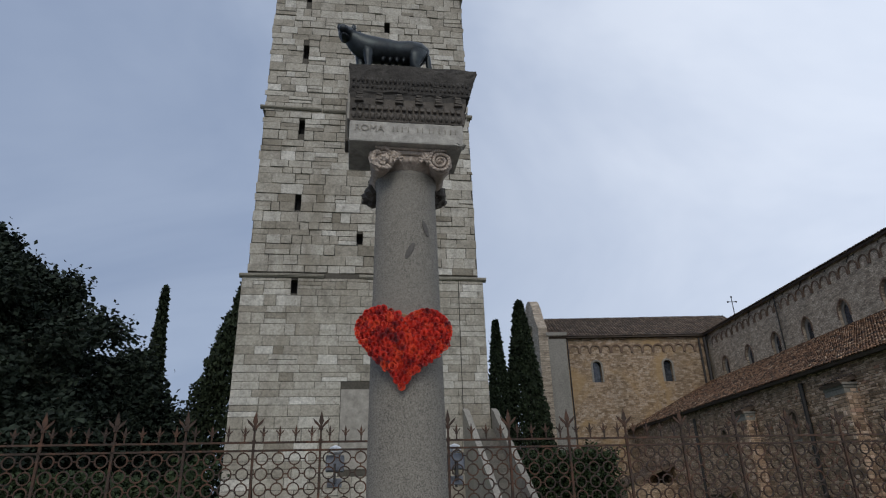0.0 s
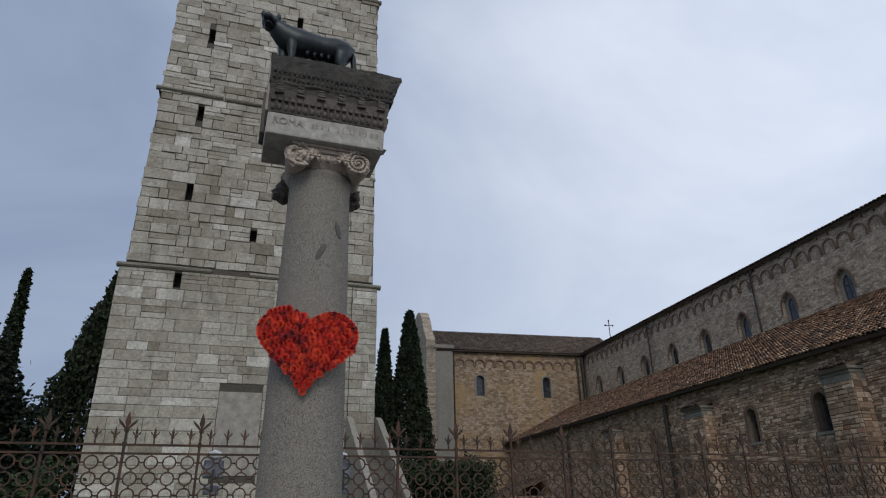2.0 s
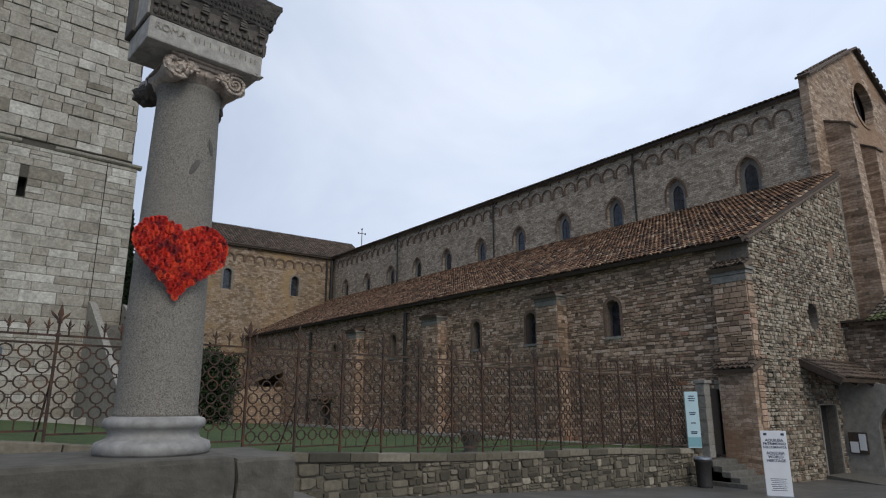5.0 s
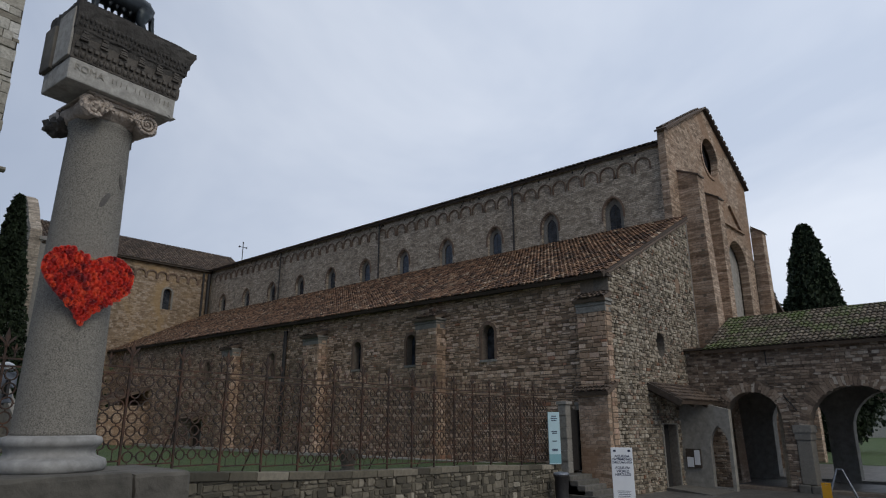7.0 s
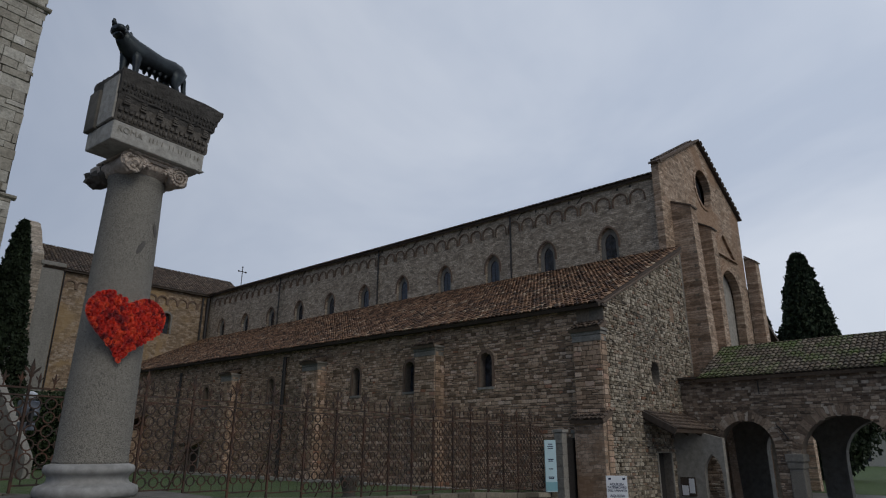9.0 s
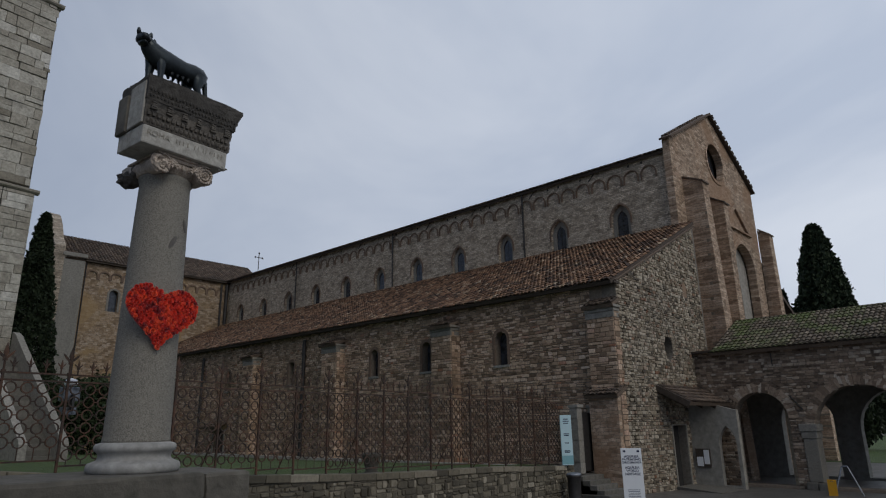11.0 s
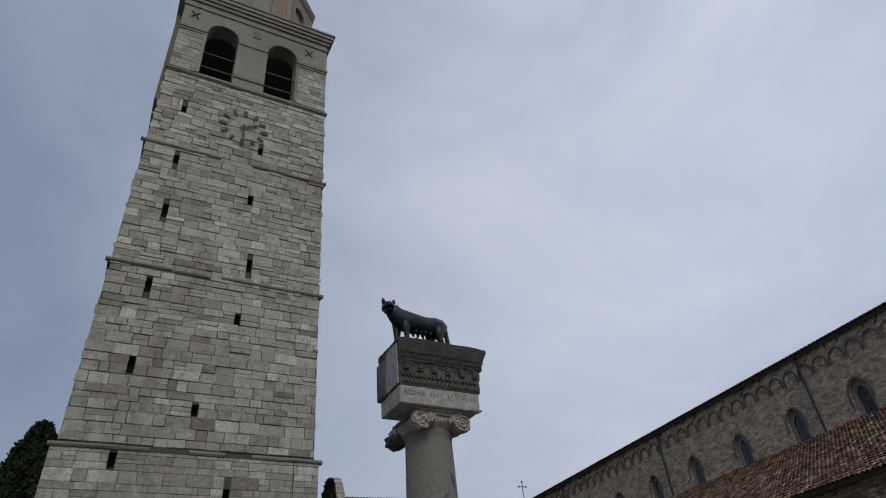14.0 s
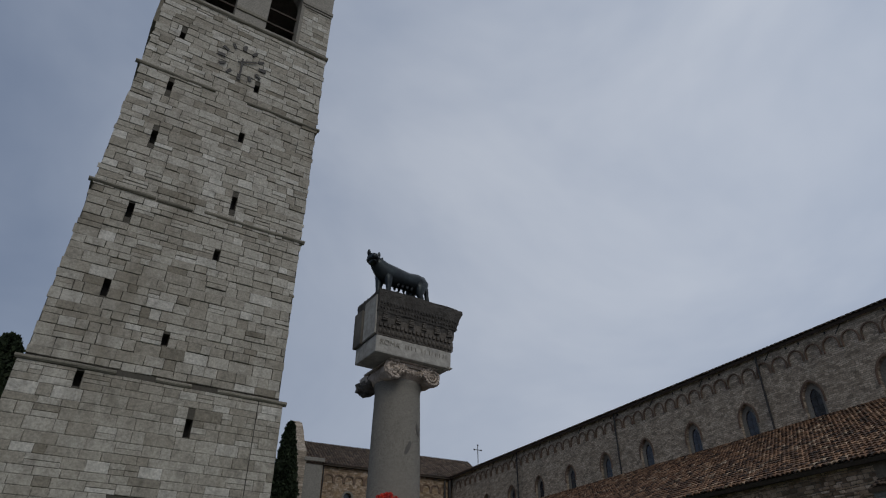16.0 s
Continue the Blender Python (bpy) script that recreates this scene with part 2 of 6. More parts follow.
TILE = tile_mat("terracotta_tile", [(0.0, (0.028, 0.018, 0.013)), (0.35, (0.120, 0.066, 0.040)), (0.7, (0.235, 0.127, 0.070)), (0.92, (0.335, 0.205, 0.122)), (1.0, (0.46, 0.365, 0.26))])
TILE_DARK = tile_mat("dark_weathered_tile", [(0.0, (0.06, 0.045, 0.035)), (0.6, (0.115, 0.08, 0.058)), (1.0, (0.17, 0.125, 0.09))], 0.0, 0.2)
TILE_MOSS = tile_mat("mossy_tile", [(0.0, (0.08, 0.065, 0.045)), (0.6, (0.14, 0.11, 0.08)), (1.0, (0.24, 0.20, 0.15))], 0.95, 0.5)
SPIRE_TILE = tile_mat("spire_brick_red", [(0.0, (0.121, 0.051, 0.028)), (1.0, (0.153, 0.072, 0.042))], 0.0, 0.2)


def plain_mat(name, colour, rough=0.7, metal=0.0, vary=0.3, scale=8.0, second=None, bump=0.2):
    n = Nodes(name, rough, metal)
    f1 = n.noise(scale, 5, 0.65)
    c = n.mix(colour, n.ramp(f1, [(0.3, grey(1 - vary)), (0.7, grey(1 + vary))]), 1.0, "MULTIPLY")
    if second:
        c = n.mix(c, second, n.ramp(n.noise(scale * 0.3, 5, 0.65), [(0.45, grey(0.0)), (0.65, grey(0.8))]))
    n.bump(f1, bump, 0.01)
    return n.done(c)


BRICK_EDGE = stone_mat("red_brick_edging", [(0.0, (0.15, 0.10, 0.07)), (1.0, (0.20, 0.135, 0.095))], 0.3, streak=False)
IRON = plain_mat("rusty_wrought_iron", (0.042, 0.027, 0.020), 0.8, 0.1, 0.45, 14, (0.115, 0.052, 0.028), 0.5)
DARK_METAL = plain_mat("dark_painted_metal", (0.035, 0.033, 0.032), 0.55, 0.3)
GREY_METAL = plain_mat("grey_aluminium", (0.22, 0.24, 0.27), 0.45, 0.6)
BRONZE = plain_mat("dark_bronze", (0.022, 0.027, 0.031), 0.42, 0.65, 0.35, 14, (0.04, 0.052, 0.055), 0.3)
TIMBER = plain_mat("dark_old_timber", (0.055, 0.042, 0.032), 0.85, 0, 0.35, 6)
# near-black colour stands in for shade inside openings; also used on one dark joint
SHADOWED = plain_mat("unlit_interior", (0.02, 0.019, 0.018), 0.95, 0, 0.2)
SIGN_WHITE = plain_mat("white_sign_panel", (0.74, 0.76, 0.78), 0.5, 0, 0.04, 3)
SIGN_BLUE = plain_mat("pale_blue_sign_panel", (0.42, 0.58, 0.62), 0.5, 0, 0.05, 3)
INK = plain_mat("dark_blue_ink", (0.02, 0.03, 0.07), 0.7, 0, 0.05)
YELLOW = plain_mat("yellow_plastic", (0.65, 0.33, 0.02), 0.5, 0, 0.08)
BARK = plain_mat("tree_bark", (0.055, 0.045, 0.035), 0.95, 0, 0.4, 5, None, 0.8)
ROPE = plain_mat("tan_cord", (0.32, 0.21, 0.11), 0.9, 0, 0.2, 30)
CHIP = plain_mat("dark_chipped_granite", (0.11, 0.103, 0.094), 0.95, 0, 0.3, 40)
# shade of cut letters as a darker colour; the letters themselves stand proud
LETTER_SHADE = plain_mat("engraved_letter_shadow", (0.262, 0.245, 0.212), 0.95, 0, 0.2)
KERB_STONE = plain_mat("pale_kerb_stone", (0.36, 0.345, 0.31), 0.9, 0, 0.25, 5)


def glass_mat():
    n = Nodes("leaded_window_glass", 0.12)
    c = n.ramp(n.noise(3.0, 4, 0.6), [(0.35, (0.018, 0.02, 0.024)), (0.7, (0.06, 0.068, 0.085))])
    n.b.inputs["Specular IOR Level"].default_value = 0.6
    return n.done(c)


GLASS = glass_mat()


def leaf_mat(name, a, b):
    n = Nodes(name, 0.75)
    c = n.ramp(n.piece(), [(0.0, a), (1.0, b)])
    n.b.inputs["Specular IOR Level"].default_value = 0.25
    return n.done(c)


LEAF = leaf_mat("cypress_foliage", (0.012, 0.020, 0.010), (0.032, 0.048, 0.022))
LEAF_CEDAR = leaf_mat("cedar_foliage", (0.008, 0.014, 0.010), (0.024, 0.036, 0.022))
LEAF_HEDGE = leaf_mat("hedge_foliage", (0.016, 0.028, 0.012), (0.04, 0.06, 0.025))
LEAF_FAR = leaf_mat("far_woodland", (0.06, 0.075, 0.055), (0.11, 0.125, 0.095))


def granite_mat():
    n = Nodes("speckled_granite", 0.8)
    v = n.add("ShaderNodeTexVoronoi")
    v.inputs["Scale"].default_value = 150.0
    n.link(n.pos, v.inputs["Vector"])
    c = n.ramp(v.outputs["Color"], [(0.15, (0.072, 0.066, 0.056)), (0.42, (0.182, 0.168, 0.141)), (0.8, (0.285, 0.266, 0.225))])
    c = n.mix(c, n.ramp(n.noise(75, 5, 0.8), [(0.3, grey(0.66)), (0.7, grey(1.2))]), 1.0, "MULTIPLY")
    c = n.mix(c, (0.20, 0.19, 0.165), n.ramp(n.noise(1.4, 5, 0.6, (1, 1, 0.4)), [(0.45, grey(0.0)), (0.8, grey(0.5))]))
    n.bump(n.noise(60, 3, 0.7), 0.35, 0.006)
    return n.done(c)


GRANITE = granite_mat()


def rose_mat():
    n = Nodes("red_crochet_wool", 0.95)
    c = n.ramp(n.piece(), [(0.0, (0.15, 0.006, 0.012)), (0.10, (0.33, 0.010, 0.012)), (0.35, (0.60, 0.020, 0.010)), (0.75, (0.78, 0.042, 0.014)), (1.0, (0.86, 0.10, 0.028))])
    c = n.mix(c, n.ramp(n.noise(140, 3, 0.7), [(0.3, grey(0.75)), (0.7, grey(1.2))]), 1.0, "MULTIPLY")
    n.b.inputs["Sheen Weight"].default_value = 0.3
    n.bump(n.noise(220, 2, 0.6), 0.6, 0.004)
    return n.done(c)


WOOL = rose_mat()


def grass_mat():
    n = Nodes("winter_grass", 0.95)
    c = n.ramp(n.noise(0.9, 6, 0.7), [(0.3, (0.035, 0.062, 0.016)), (0.55, (0.06, 0.098, 0.022)), (0.75, (0.10, 0.112, 0.04))])
    c = n.mix(c, n.ramp(n.noise(25, 4, 0.7), [(0.3, grey(0.6)), (0.7, grey(1.25))]), 1.0, "MULTIPLY")
    n.bump(n.noise(40, 4, 0.8), 0.9, 0.04)
    return n.done(c)


def paving_mat():
    n = Nodes("damp_stone_paving", 0.45)
    br = n.add("ShaderNodeTexBrick")
    for k, v in (("Scale", 1.0), ("Mortar Size", 0.012), ("Brick Width", 0.75), ("Row Height", 0.42)):
        br.inputs[k].default_value = v
    br.inputs["Color1"].default_value, br.inputs["Color2"].default_value, br.inputs["Mortar"].default_value = (0.10, 0.098, 0.092, 1), (0.155, 0.148, 0.135, 1), (0.06, 0.056, 0.05, 1)
    n.link(n.pos, br.inputs["Vector"])
    c = n.mix(br.outputs["Color"], n.ramp(n.noise(4, 6, 0.65), [(0.3, grey(0.7)), (0.7, grey(1.2))]), 1.0, "MULTIPLY")
    c = n.mix(c, (0.07, 0.066, 0.06), n.ramp(n.noise(0.5, 4, 0.6), [(0.45, grey(0.0)), (0.7, grey(0.6))]))
    n.bump(n.noise(12, 4, 0.7), 0.3, 0.01)
    return n.done(c)


GRASS, PAVING = grass_mat(), paving_mat()

# ---- building helpers ----
rng = random.Random(7)


def thing(name, label="", category="", group="", m=None, kind=""):
    ob = new(name)
    ob.empty_display_size = 0.2
    if m is not None:
        ob.matrix_basis = m
    return tagged(ob, label, category, group, kind)


def part(name, bm, material, parent=None, label="", m=None, smooth=False, kind=""):
    bmesh.ops.recalc_face_normals(bm, faces=bm.faces[:])
    me = bpy.data.meshes.new(name)
    bm.to_mesh(me)
    bm.free()
    return mesh_part(name, me, material, parent, label, m, smooth, kind)


def mesh_part(name, me, material, parent=None, label="", m=None, smooth=False, kind=""):
    if material is not None and not me.materials:
        me.materials.append(material)
    if smooth:
        me.polygons.foreach_set("use_smooth", [True] * len(me.polygons))
    ob = new(name, me)
    ob.parent = parent
    if m is not None:
        ob.matrix_basis = m
    return tagged(ob, label, kind=kind)


def raw(name, verts, faces, material, parent=None, label="", m=None, smooth=False, kind=""):
    me = bpy.data.meshes.new(name)
    me.from_pydata(verts, [], faces)
    me.update()
    return mesh_part(name, me, material, parent, label, m, smooth, kind)


def bx(bm, x0, x1, y0, y1, z0, z1, bevel=0.0):
    g = bmesh.ops.create_cube(bm, size=1.0, matrix=Matrix.Translation(((x0 + x1) / 2, (y0 + y1) / 2, (z0 + z1) / 2)) @ Matrix.Diagonal((x1 - x0, y1 - y0, z1 - z0, 1)))
    if bevel:
        es = list({e for v in g["verts"] for e in v.link_edges})
        bmesh.ops.bevel(bm, geom=es, offset=bevel, segments=2, affect="EDGES", profile=0.6)
    return bm


def box(*a, bevel=0.0):
    return bx(bmesh.new(), *a, bevel=bevel)


def rod(bm, a, b, r0, r1=None, seg=6):
    a, b = Vector(a), Vector(b)
    q = (b - a).to_track_quat("Z", "Y").to_matrix().to_4x4()
    bmesh.ops.create_cone(bm, cap_ends=True, segments=seg, radius1=r0, radius2=r0 if r1 is None else r1, depth=(b - a).length, matrix=Matrix.Translation((a + b) / 2) @ q)
    return bm


def lathe(bm, prof, seg=40, centre=(0, 0)):
    rings = []
    for r, z in prof:
        rings.append([bm.verts.new((centre[0] + r * math.cos(2 * math.pi * k / seg), centre[1] + r * math.sin(2 * math.pi * k / seg), z)) for k in range(seg)])
    for a, b in zip(rings, rings[1:]):
        for k in range(seg):
            bm.faces.new((a[k], a[(k + 1) % seg], b[(k + 1) % seg], b[k]))
    bm.faces.new(rings[0][::-1]), bm.faces.new(rings[-1])
    return bm


def arch(u, w, z0, spring, n=10, rise=None):
    """The loop of an arched opening; rise over w/2 makes it pointed."""
    h = w / 2
    pts = [(u - h, z0), (u + h, z0)]
    if rise is None or rise <= h:
        pts += [(u + h * math.cos(math.pi * k / n), spring + (rise or h) * math.sin(math.pi * k / n)) for k in range(n + 1)]
    else:
        rad = (h * h + rise * rise) / (2 * h)
        top = math.asin(rise / rad)
        right = [(u + h - rad + rad * math.cos(top * k / (n // 2)), spring + rad * math.sin(top * k / (n // 2))) for k in range(n // 2 + 1)]
        pts += right + [(2 * u - x, z) for x, z in right[-2::-1]]
    return pts


def rect(u0, u1, z0, z1):
    return [(u0, z0), (u1, z0), (u1, z1), (u0, z1)]


def disc(u, z, r, n=20):
    return [(u + r * math.cos(2 * math.pi * k / n), z + r * math.sin(2 * math.pi * k / n)) for k in range(n)]


def slab(outline, holes=(), thick=0.6, front=0.0):
    """A wall in its own frame: front face at y = front, openings cut through."""
    bm = bmesh.new()
    for loop in (outline, *holes):
        vs = [bm.verts.new((u, front, z)) for u, z in loop]
        for a, b in zip(vs, vs[1:] + vs[:1]):
            bm.edges.new((a, b))
    bmesh.ops.triangle_fill(bm, use_beauty=True, use_dissolve=False, edges=bm.edges[:])
    g = bmesh.ops.extrude_face_region(bm, geom=bm.faces[:])
    bmesh.ops.translate(bm, vec=(0, thick, 0), verts=[v for v in g["geom"] if isinstance(v, bmesh.types.BMVert)])
    return bm


def band(loop, width, depth, y=0.0, skip=1):
    """A raised strip that follows a loop outwards, leaving out its first edges (the sill)."""
    bm = bmesh.new()
    cu = sum(p[0] for p in loop) / len(loop)
    cz = sum(p[1] for p in loop) / len(loop)
    n = len(loop)
    rows = []
    for i in range(n):
        a, b = Vector(loop[i - 1]), Vector(loop[(i + 1) % n])
        t = (b - a).normalized()
        nrm = Vector((t.y, -t.x))
        if nrm.dot(Vector((loop[i][0] - cu, loop[i][1] - cz))) < 0:
            nrm = -nrm
        if i < 2:
            nrm = Vector((-1 if loop[i][0] < cu else 1, 0))
        p, q = Vector(loop[i]), Vector(loop[i]) + nrm * width
        rows.append([bm.verts.new((p.x, y, p.y)), bm.verts.new((p.x, y - depth, p.y)), bm.verts.new((q.x, y - depth, q.y)), bm.verts.new((q.x, y, q.y))])
    order = list(range(skip, n)) + ([0] if skip else [])
    for i, j in zip(order, order[1:]):
        for k in range(4):
            bm.faces.new((rows[i][k], rows[i][(k + 1) % 4], rows[j][(k + 1) % 4], rows[j][k]))
    return bm


def gap_at(hole, z0, z1):
    """The stretch of a hole at some height, or None."""
    zs = [p[1] for p in hole]
    if z1 <= min(zs) or z0 >= max(zs):
        return None
    zm = min(max((z0 + z1) / 2, min(zs) + 1e-3), max(zs) - 1e-3)
    us = []
    for (a, za), (b, zb) in zip(hole, hole[1:] + hole[:1]):
        if (za - zm) * (zb - zm) < 0:
            us.append(a + (b - a) * (zm - za) / (zb - za))
    return (min(us), max(us)) if us else None


def courses(u0, u1, z0, z1, hs, ws, holes=(), edge=None, seed=1, level=1.0):
    """Stones laid in rows: (left, right, bottom, top)."""
    r = random.Random(seed)
    out, z = [], z0
    while z < z1 - 0.04:
        h = min(r.uniform(*hs), z1 - z)
        a, b = edge(z + h / 2) if edge else (u0, u1)
        gaps = sorted(g for g in (gap_at(q, z, z + h) for q in holes) if g)
        u = a
        stops = [(g0, g1) for g0, g1 in gaps if g1 > a and g0 < b] + [(b, b)]
        for g0, g1 in stops:
            while u < g0 - 0.05:
                w = r.uniform(*ws)
                if g0 - u - w < ws[0] * 0.6:
                    w = g0 - u
                if r.random() < 0.12 and h > hs[0] * 1.3 and w < g0 - u + 1e-6:
                    out += [(u, u + w, z, z + h * 0.48), (u, u + w, z + h * 0.48, z + h)]
                else:
                    out.append((u, u + w, z, z + h))
                u += w
            u = max(u, g1)
        z += h
    return out


def laid(stones, joint, proud, seed=2, inset=0.012, rough=0.0, cut=0.0):
    """Stones as one mesh: vertices and faces; fronts face -y. cut takes the corners off, for rubble."""
    r = random.Random(seed)
    vs, fs = [], []
    for u0, u1, z0, z1 in stones:
        j = joint * r.uniform(0.6, 1.3) / 2
        d = r.uniform(*proud)
        k = len(vs)
        a0, a1, b0, b1 = u0 + j, u1 - j, z0 + j, z1 - j
        if cut:
            e = [min(a1 - a0, b1 - b0) * cut * r.uniform(0.3, 1.5) for _ in range(4)]
            c = [(a0 + e[0], b0), (a1 - e[1], b0), (a1, b0 + e[1] * 0.8), (a1, b1 - e[2] * 0.8), (a1 - e[2], b1), (a0 + e[3], b1), (a0, b1 - e[3] * 0.8), (a0, b0 + e[0] * 0.8)]
        else:
            c = [(a0, b0), (a1, b0), (a1, b1), (a0, b1)]
        w = min(inset, (u1 - u0) * 0.2, (z1 - z0) * 0.2)
        mu, mz = (a0 + a1) / 2, (b0 + b1) / 2
        fu, fz = 1 - 2 * w / (a1 - a0), 1 - 2 * w / (b1 - b0)
        q = [(mu + (a - mu) * fu, mz + (b - mz) * fz) for a, b in c]
        c = [(a + r.uniform(-rough, rough), b + r.uniform(-rough, rough)) for a, b in c]
        n = len(c)
        vs += [(a, 0.0, b) for a, b in c] + [(a, -d * 0.7, b) for a, b in c] + [(a, -d, b) for a, b in q]
        for t in (0, n):
            fs += [(k + t + i, k + t + (i + 1) % n, k + t + n + (i + 1) % n, k + t + n + i) for i in range(n)]
        fs.append(tuple(range(k + 2 * n, k + 3 * n)))
    return vs, fs


def unit_block(name, wobble, seed):
    r = random.Random(seed)
    vs = [(x, 0.0, z) for x, z in ((0, 0), (1, 0), (1, 1), (0, 1))]
    vs += [(x + r.uniform(-wobble, wobble), -0.7, z + r.uniform(-wobble, wobble)) for x, z in ((0, 0), (1, 0), (1, 1), (0, 1))]
    vs += [(x, -1.0 + r.uniform(-0.1, 0.1), z) for x, z in ((0.03, 0.06), (0.97, 0.06), (0.97, 0.94), (0.03, 0.94))]
    fs = [(s + i, s + (i + 1) % 4, s + 4 + (i + 1) % 4, s + 4 + i) for s in (0, 4) for i in range(4)] + [(8, 9, 10, 11)]
    me = bpy.data.meshes.new(name)
    me.from_pydata(vs, [], fs)
    me.update()
    return me


LATER = []          # single stones are laid at the end of the file


def masonry(parent, stones, single, joint, proud, material, name="stone", seed=3, m=None, rough=0.0, cut=0.0):
    """The stones for which single() holds become parts of their own (300 at most), the rest one mesh."""
    own = [s for s in stones if single(s)][:300]
    keep = set(own)
    rest = [s for s in stones if s not in keep]
    vs, fs = laid(rest, joint, proud, seed, rough=rough, cut=cut)
    raw("stonework", vs, fs, material, parent, m=m, kind="stuff")
    LATER.append((parent, own, joint, proud, material, name, seed, m, cut))


def tiles(name, m, along, down, pitch, course, material, parent=None, seed=5, label="", kind="", under=True):
    """A roof of round tiles: x along the eave, y down the slope, z out of it."""
    r = random.Random(seed)
    if m.col[2].z < 0:          # turn it over so that the tiles lie on top
        m = m @ pose(along, 0, 0) @ Matrix.Diagonal((-1, 1, -1, 1))
    cols, rows = int(along / pitch), int(down / course)
    vs, fs = [], []
    rad = pitch * 0.46
    for i in range(cols):
        for j in range(rows + 1):
            cx = (i + 0.5) * pitch + r.uniform(-0.012, 0.012)
            y1 = down - j * course + r.uniform(-0.025, 0.025)
            y0 = max(y1 - course * 1.12, 0.0)
            if y1 < 0.1:
                continue
            lift = r.uniform(0, 0.015)
            sk = r.uniform(-0.012, 0.012)
            k = len(vs)
            for y, rr, up, o in ((y1, rad * 1.08, 0.045, sk), (y0, rad * 0.86, 0.0, 0.0)):
                for a in range(6):
                    t = math.pi * a / 5
                    vs.append((cx + o - rr * math.cos(t), y, up + lift + rr * 0.85 * math.sin(t)))
            fs += [(k + a, k + a + 1, k + 7 + a, k + 6 + a) for a in range(5)]
            k2 = len(vs)
            for a in range(6):
                t = math.pi * a / 5
                vs.append((cx + sk - rad * 0.9 * math.cos(t), y1, 0.03 + lift + rad * 0.68 * math.sin(t)))
            fs += [(k + a + 1, k + a, k2 + a, k2 + a + 1) for a in range(5)]
    ob = raw(name, vs, fs, material, parent, label, m, kind=kind)
    if under:
        part("roof_boarding", box(0, along, 0, down - 0.04, -0.16, 0.004), TILE_DARK, parent, m=m)
    return ob


def slope(x0, y0, z0, x_dir, down_vec):
    """A frame with x along x_dir and y down the slope."""
    x = Vector(x_dir).normalized()
    y = Vector(down_vec).normalized()
    z = x.cross(y)
    mt = Matrix((x, y, z)).transposed().to_4x4()
    mt.translation = (x0, y0, z0)
    return mt


# ---- ground: one sheet to the horizon, falling gently towards the church ----
def fall(v, xs, zs):
    return float(np.interp(v, xs, zs))


def street_z(x):
    return fall(x, (-2000, 1, 19, 28, 2000), (0.0, 0.0, -1.19, -1.33, -1.33))


def fence_y(x):
    return 10.74 + 0.1202 * x


def wall_top(x):
    return fall(x, (-30, -6, -1, 1.8, 3.6, 7.6, 13.9, 19.6), (1.25, 1.2, 1.06, 0.78, 0.66, 0.45, 0.27, 0.02))


def lawn_z(x, y):
    base = wall_top(x) - 0.10 if x < 19.6 else -0.10
    far = min(max((y - 12) / 20, 0), 1)
    return base + far * (fall(x, (-30, 4, 10, 22), (0.0, 0.12, 0.0, -0.25)))


def sheet(name, xs, ys, zf, material, label, category, mask=None):
    vs = [(x, y, zf(x, y)) for y in ys for x in xs]
    n = len(xs)
    fs = [(j * n + i, j * n + i + 1, (j + 1) * n + i + 1, (j + 1) * n + i) for j in range(len(ys) - 1) for i in range(n - 1)]
    ob = raw(name, vs, fs, material, smooth=True)
    return tagged(ob, label, category, kind="structure")


sheet("ground", [-2000, -300, -60, -20, -8, -3, 1, 4, 7, 10, 13, 16, 19, 22, 25, 28, 40, 60, 120, 400, 2000], [-2000, -300, -80, -30, -10, 0, 10, 20, 40, 80, 150, 400, 2000], lambda x, y: street_z(x), PAVING, "damp grey stone paving that falls gently to the church", "paving")
# lawn behind the retaining wall, in skewed rows so that its edge follows the wall
vs, fs = [], []
lx = [-60, -30, -18, -12, -8, -5, -2, 0, 2, 4, 6, 8, 10, 12, 14, 16, 18, 20, 22.3]
ly = [0.35, 2, 4, 7, 10, 14, 18, 24, 32, 42, 55, 80]
for dy in ly:
    for x in lx:
        y = fence_y(x) + dy
        vs.append((x, y, lawn_z(x, y)))
fs = [(j * len(lx) + i, j * len(lx) + i + 1, (j + 1) * len(lx) + i + 1, (j + 1) * len(lx) + i) for j in range(len(ly) - 1) for i in range(len(lx) - 1)]
tagged(raw("lawn", vs, fs, GRASS, smooth=True), "short winter grass lawn behind the low wall", "lawn", kind="structure")
# lawn beyond the portico
tagged(raw("lawn_far", [(52, -60, -1.315), (300, -60, -1.315), (300, 90, -1.315), (52, 90, -1.315)], [(0, 1, 2, 3)], GRASS), "flat green lawn beyond the portico", "lawn", kind="structure")

# ---- bell tower: frame at the middle of its front, turned a little ----
TW = 5.72
tower = thing("bell_tower", "tall square pale limestone bell tower with a spire", "tower", m=pose(-2.66, 29.2, 0, 0, 0, 6.06))


def tu(x):
    return (x + 2.56) * 1.0056


slits = [(-5.93, 11.22, 11.92), (-6.02, 15.65, 16.54), (-2.88, 13.88, 14.46), (-6.08, 20.15, 21.03), (-6.11, 25.1, 26.05), (-1.61, 27.3, 28.07),
         (-1.2, 22.5, 23.4), (-1.47, 19.05, 19.7), (-1.0, 9.77, 10.6), (-1.38, 31.7, 32.3), (-6.36, 33.6, 34.15), (-6.14, 29.2, 29.9)]
slit_loops = [rect(tu(x) - 0.15, tu(x) + 0.15, a, b) for x, a, b in slits]
ZB = 37.3


def half(z):
    """Half width of the front at a height."""
    if z < 12.1:
        return 5.90 - (z * 0.004)
    return fall(z, (12.1, 37.3, 46), (5.62, 5.36, 5.36))


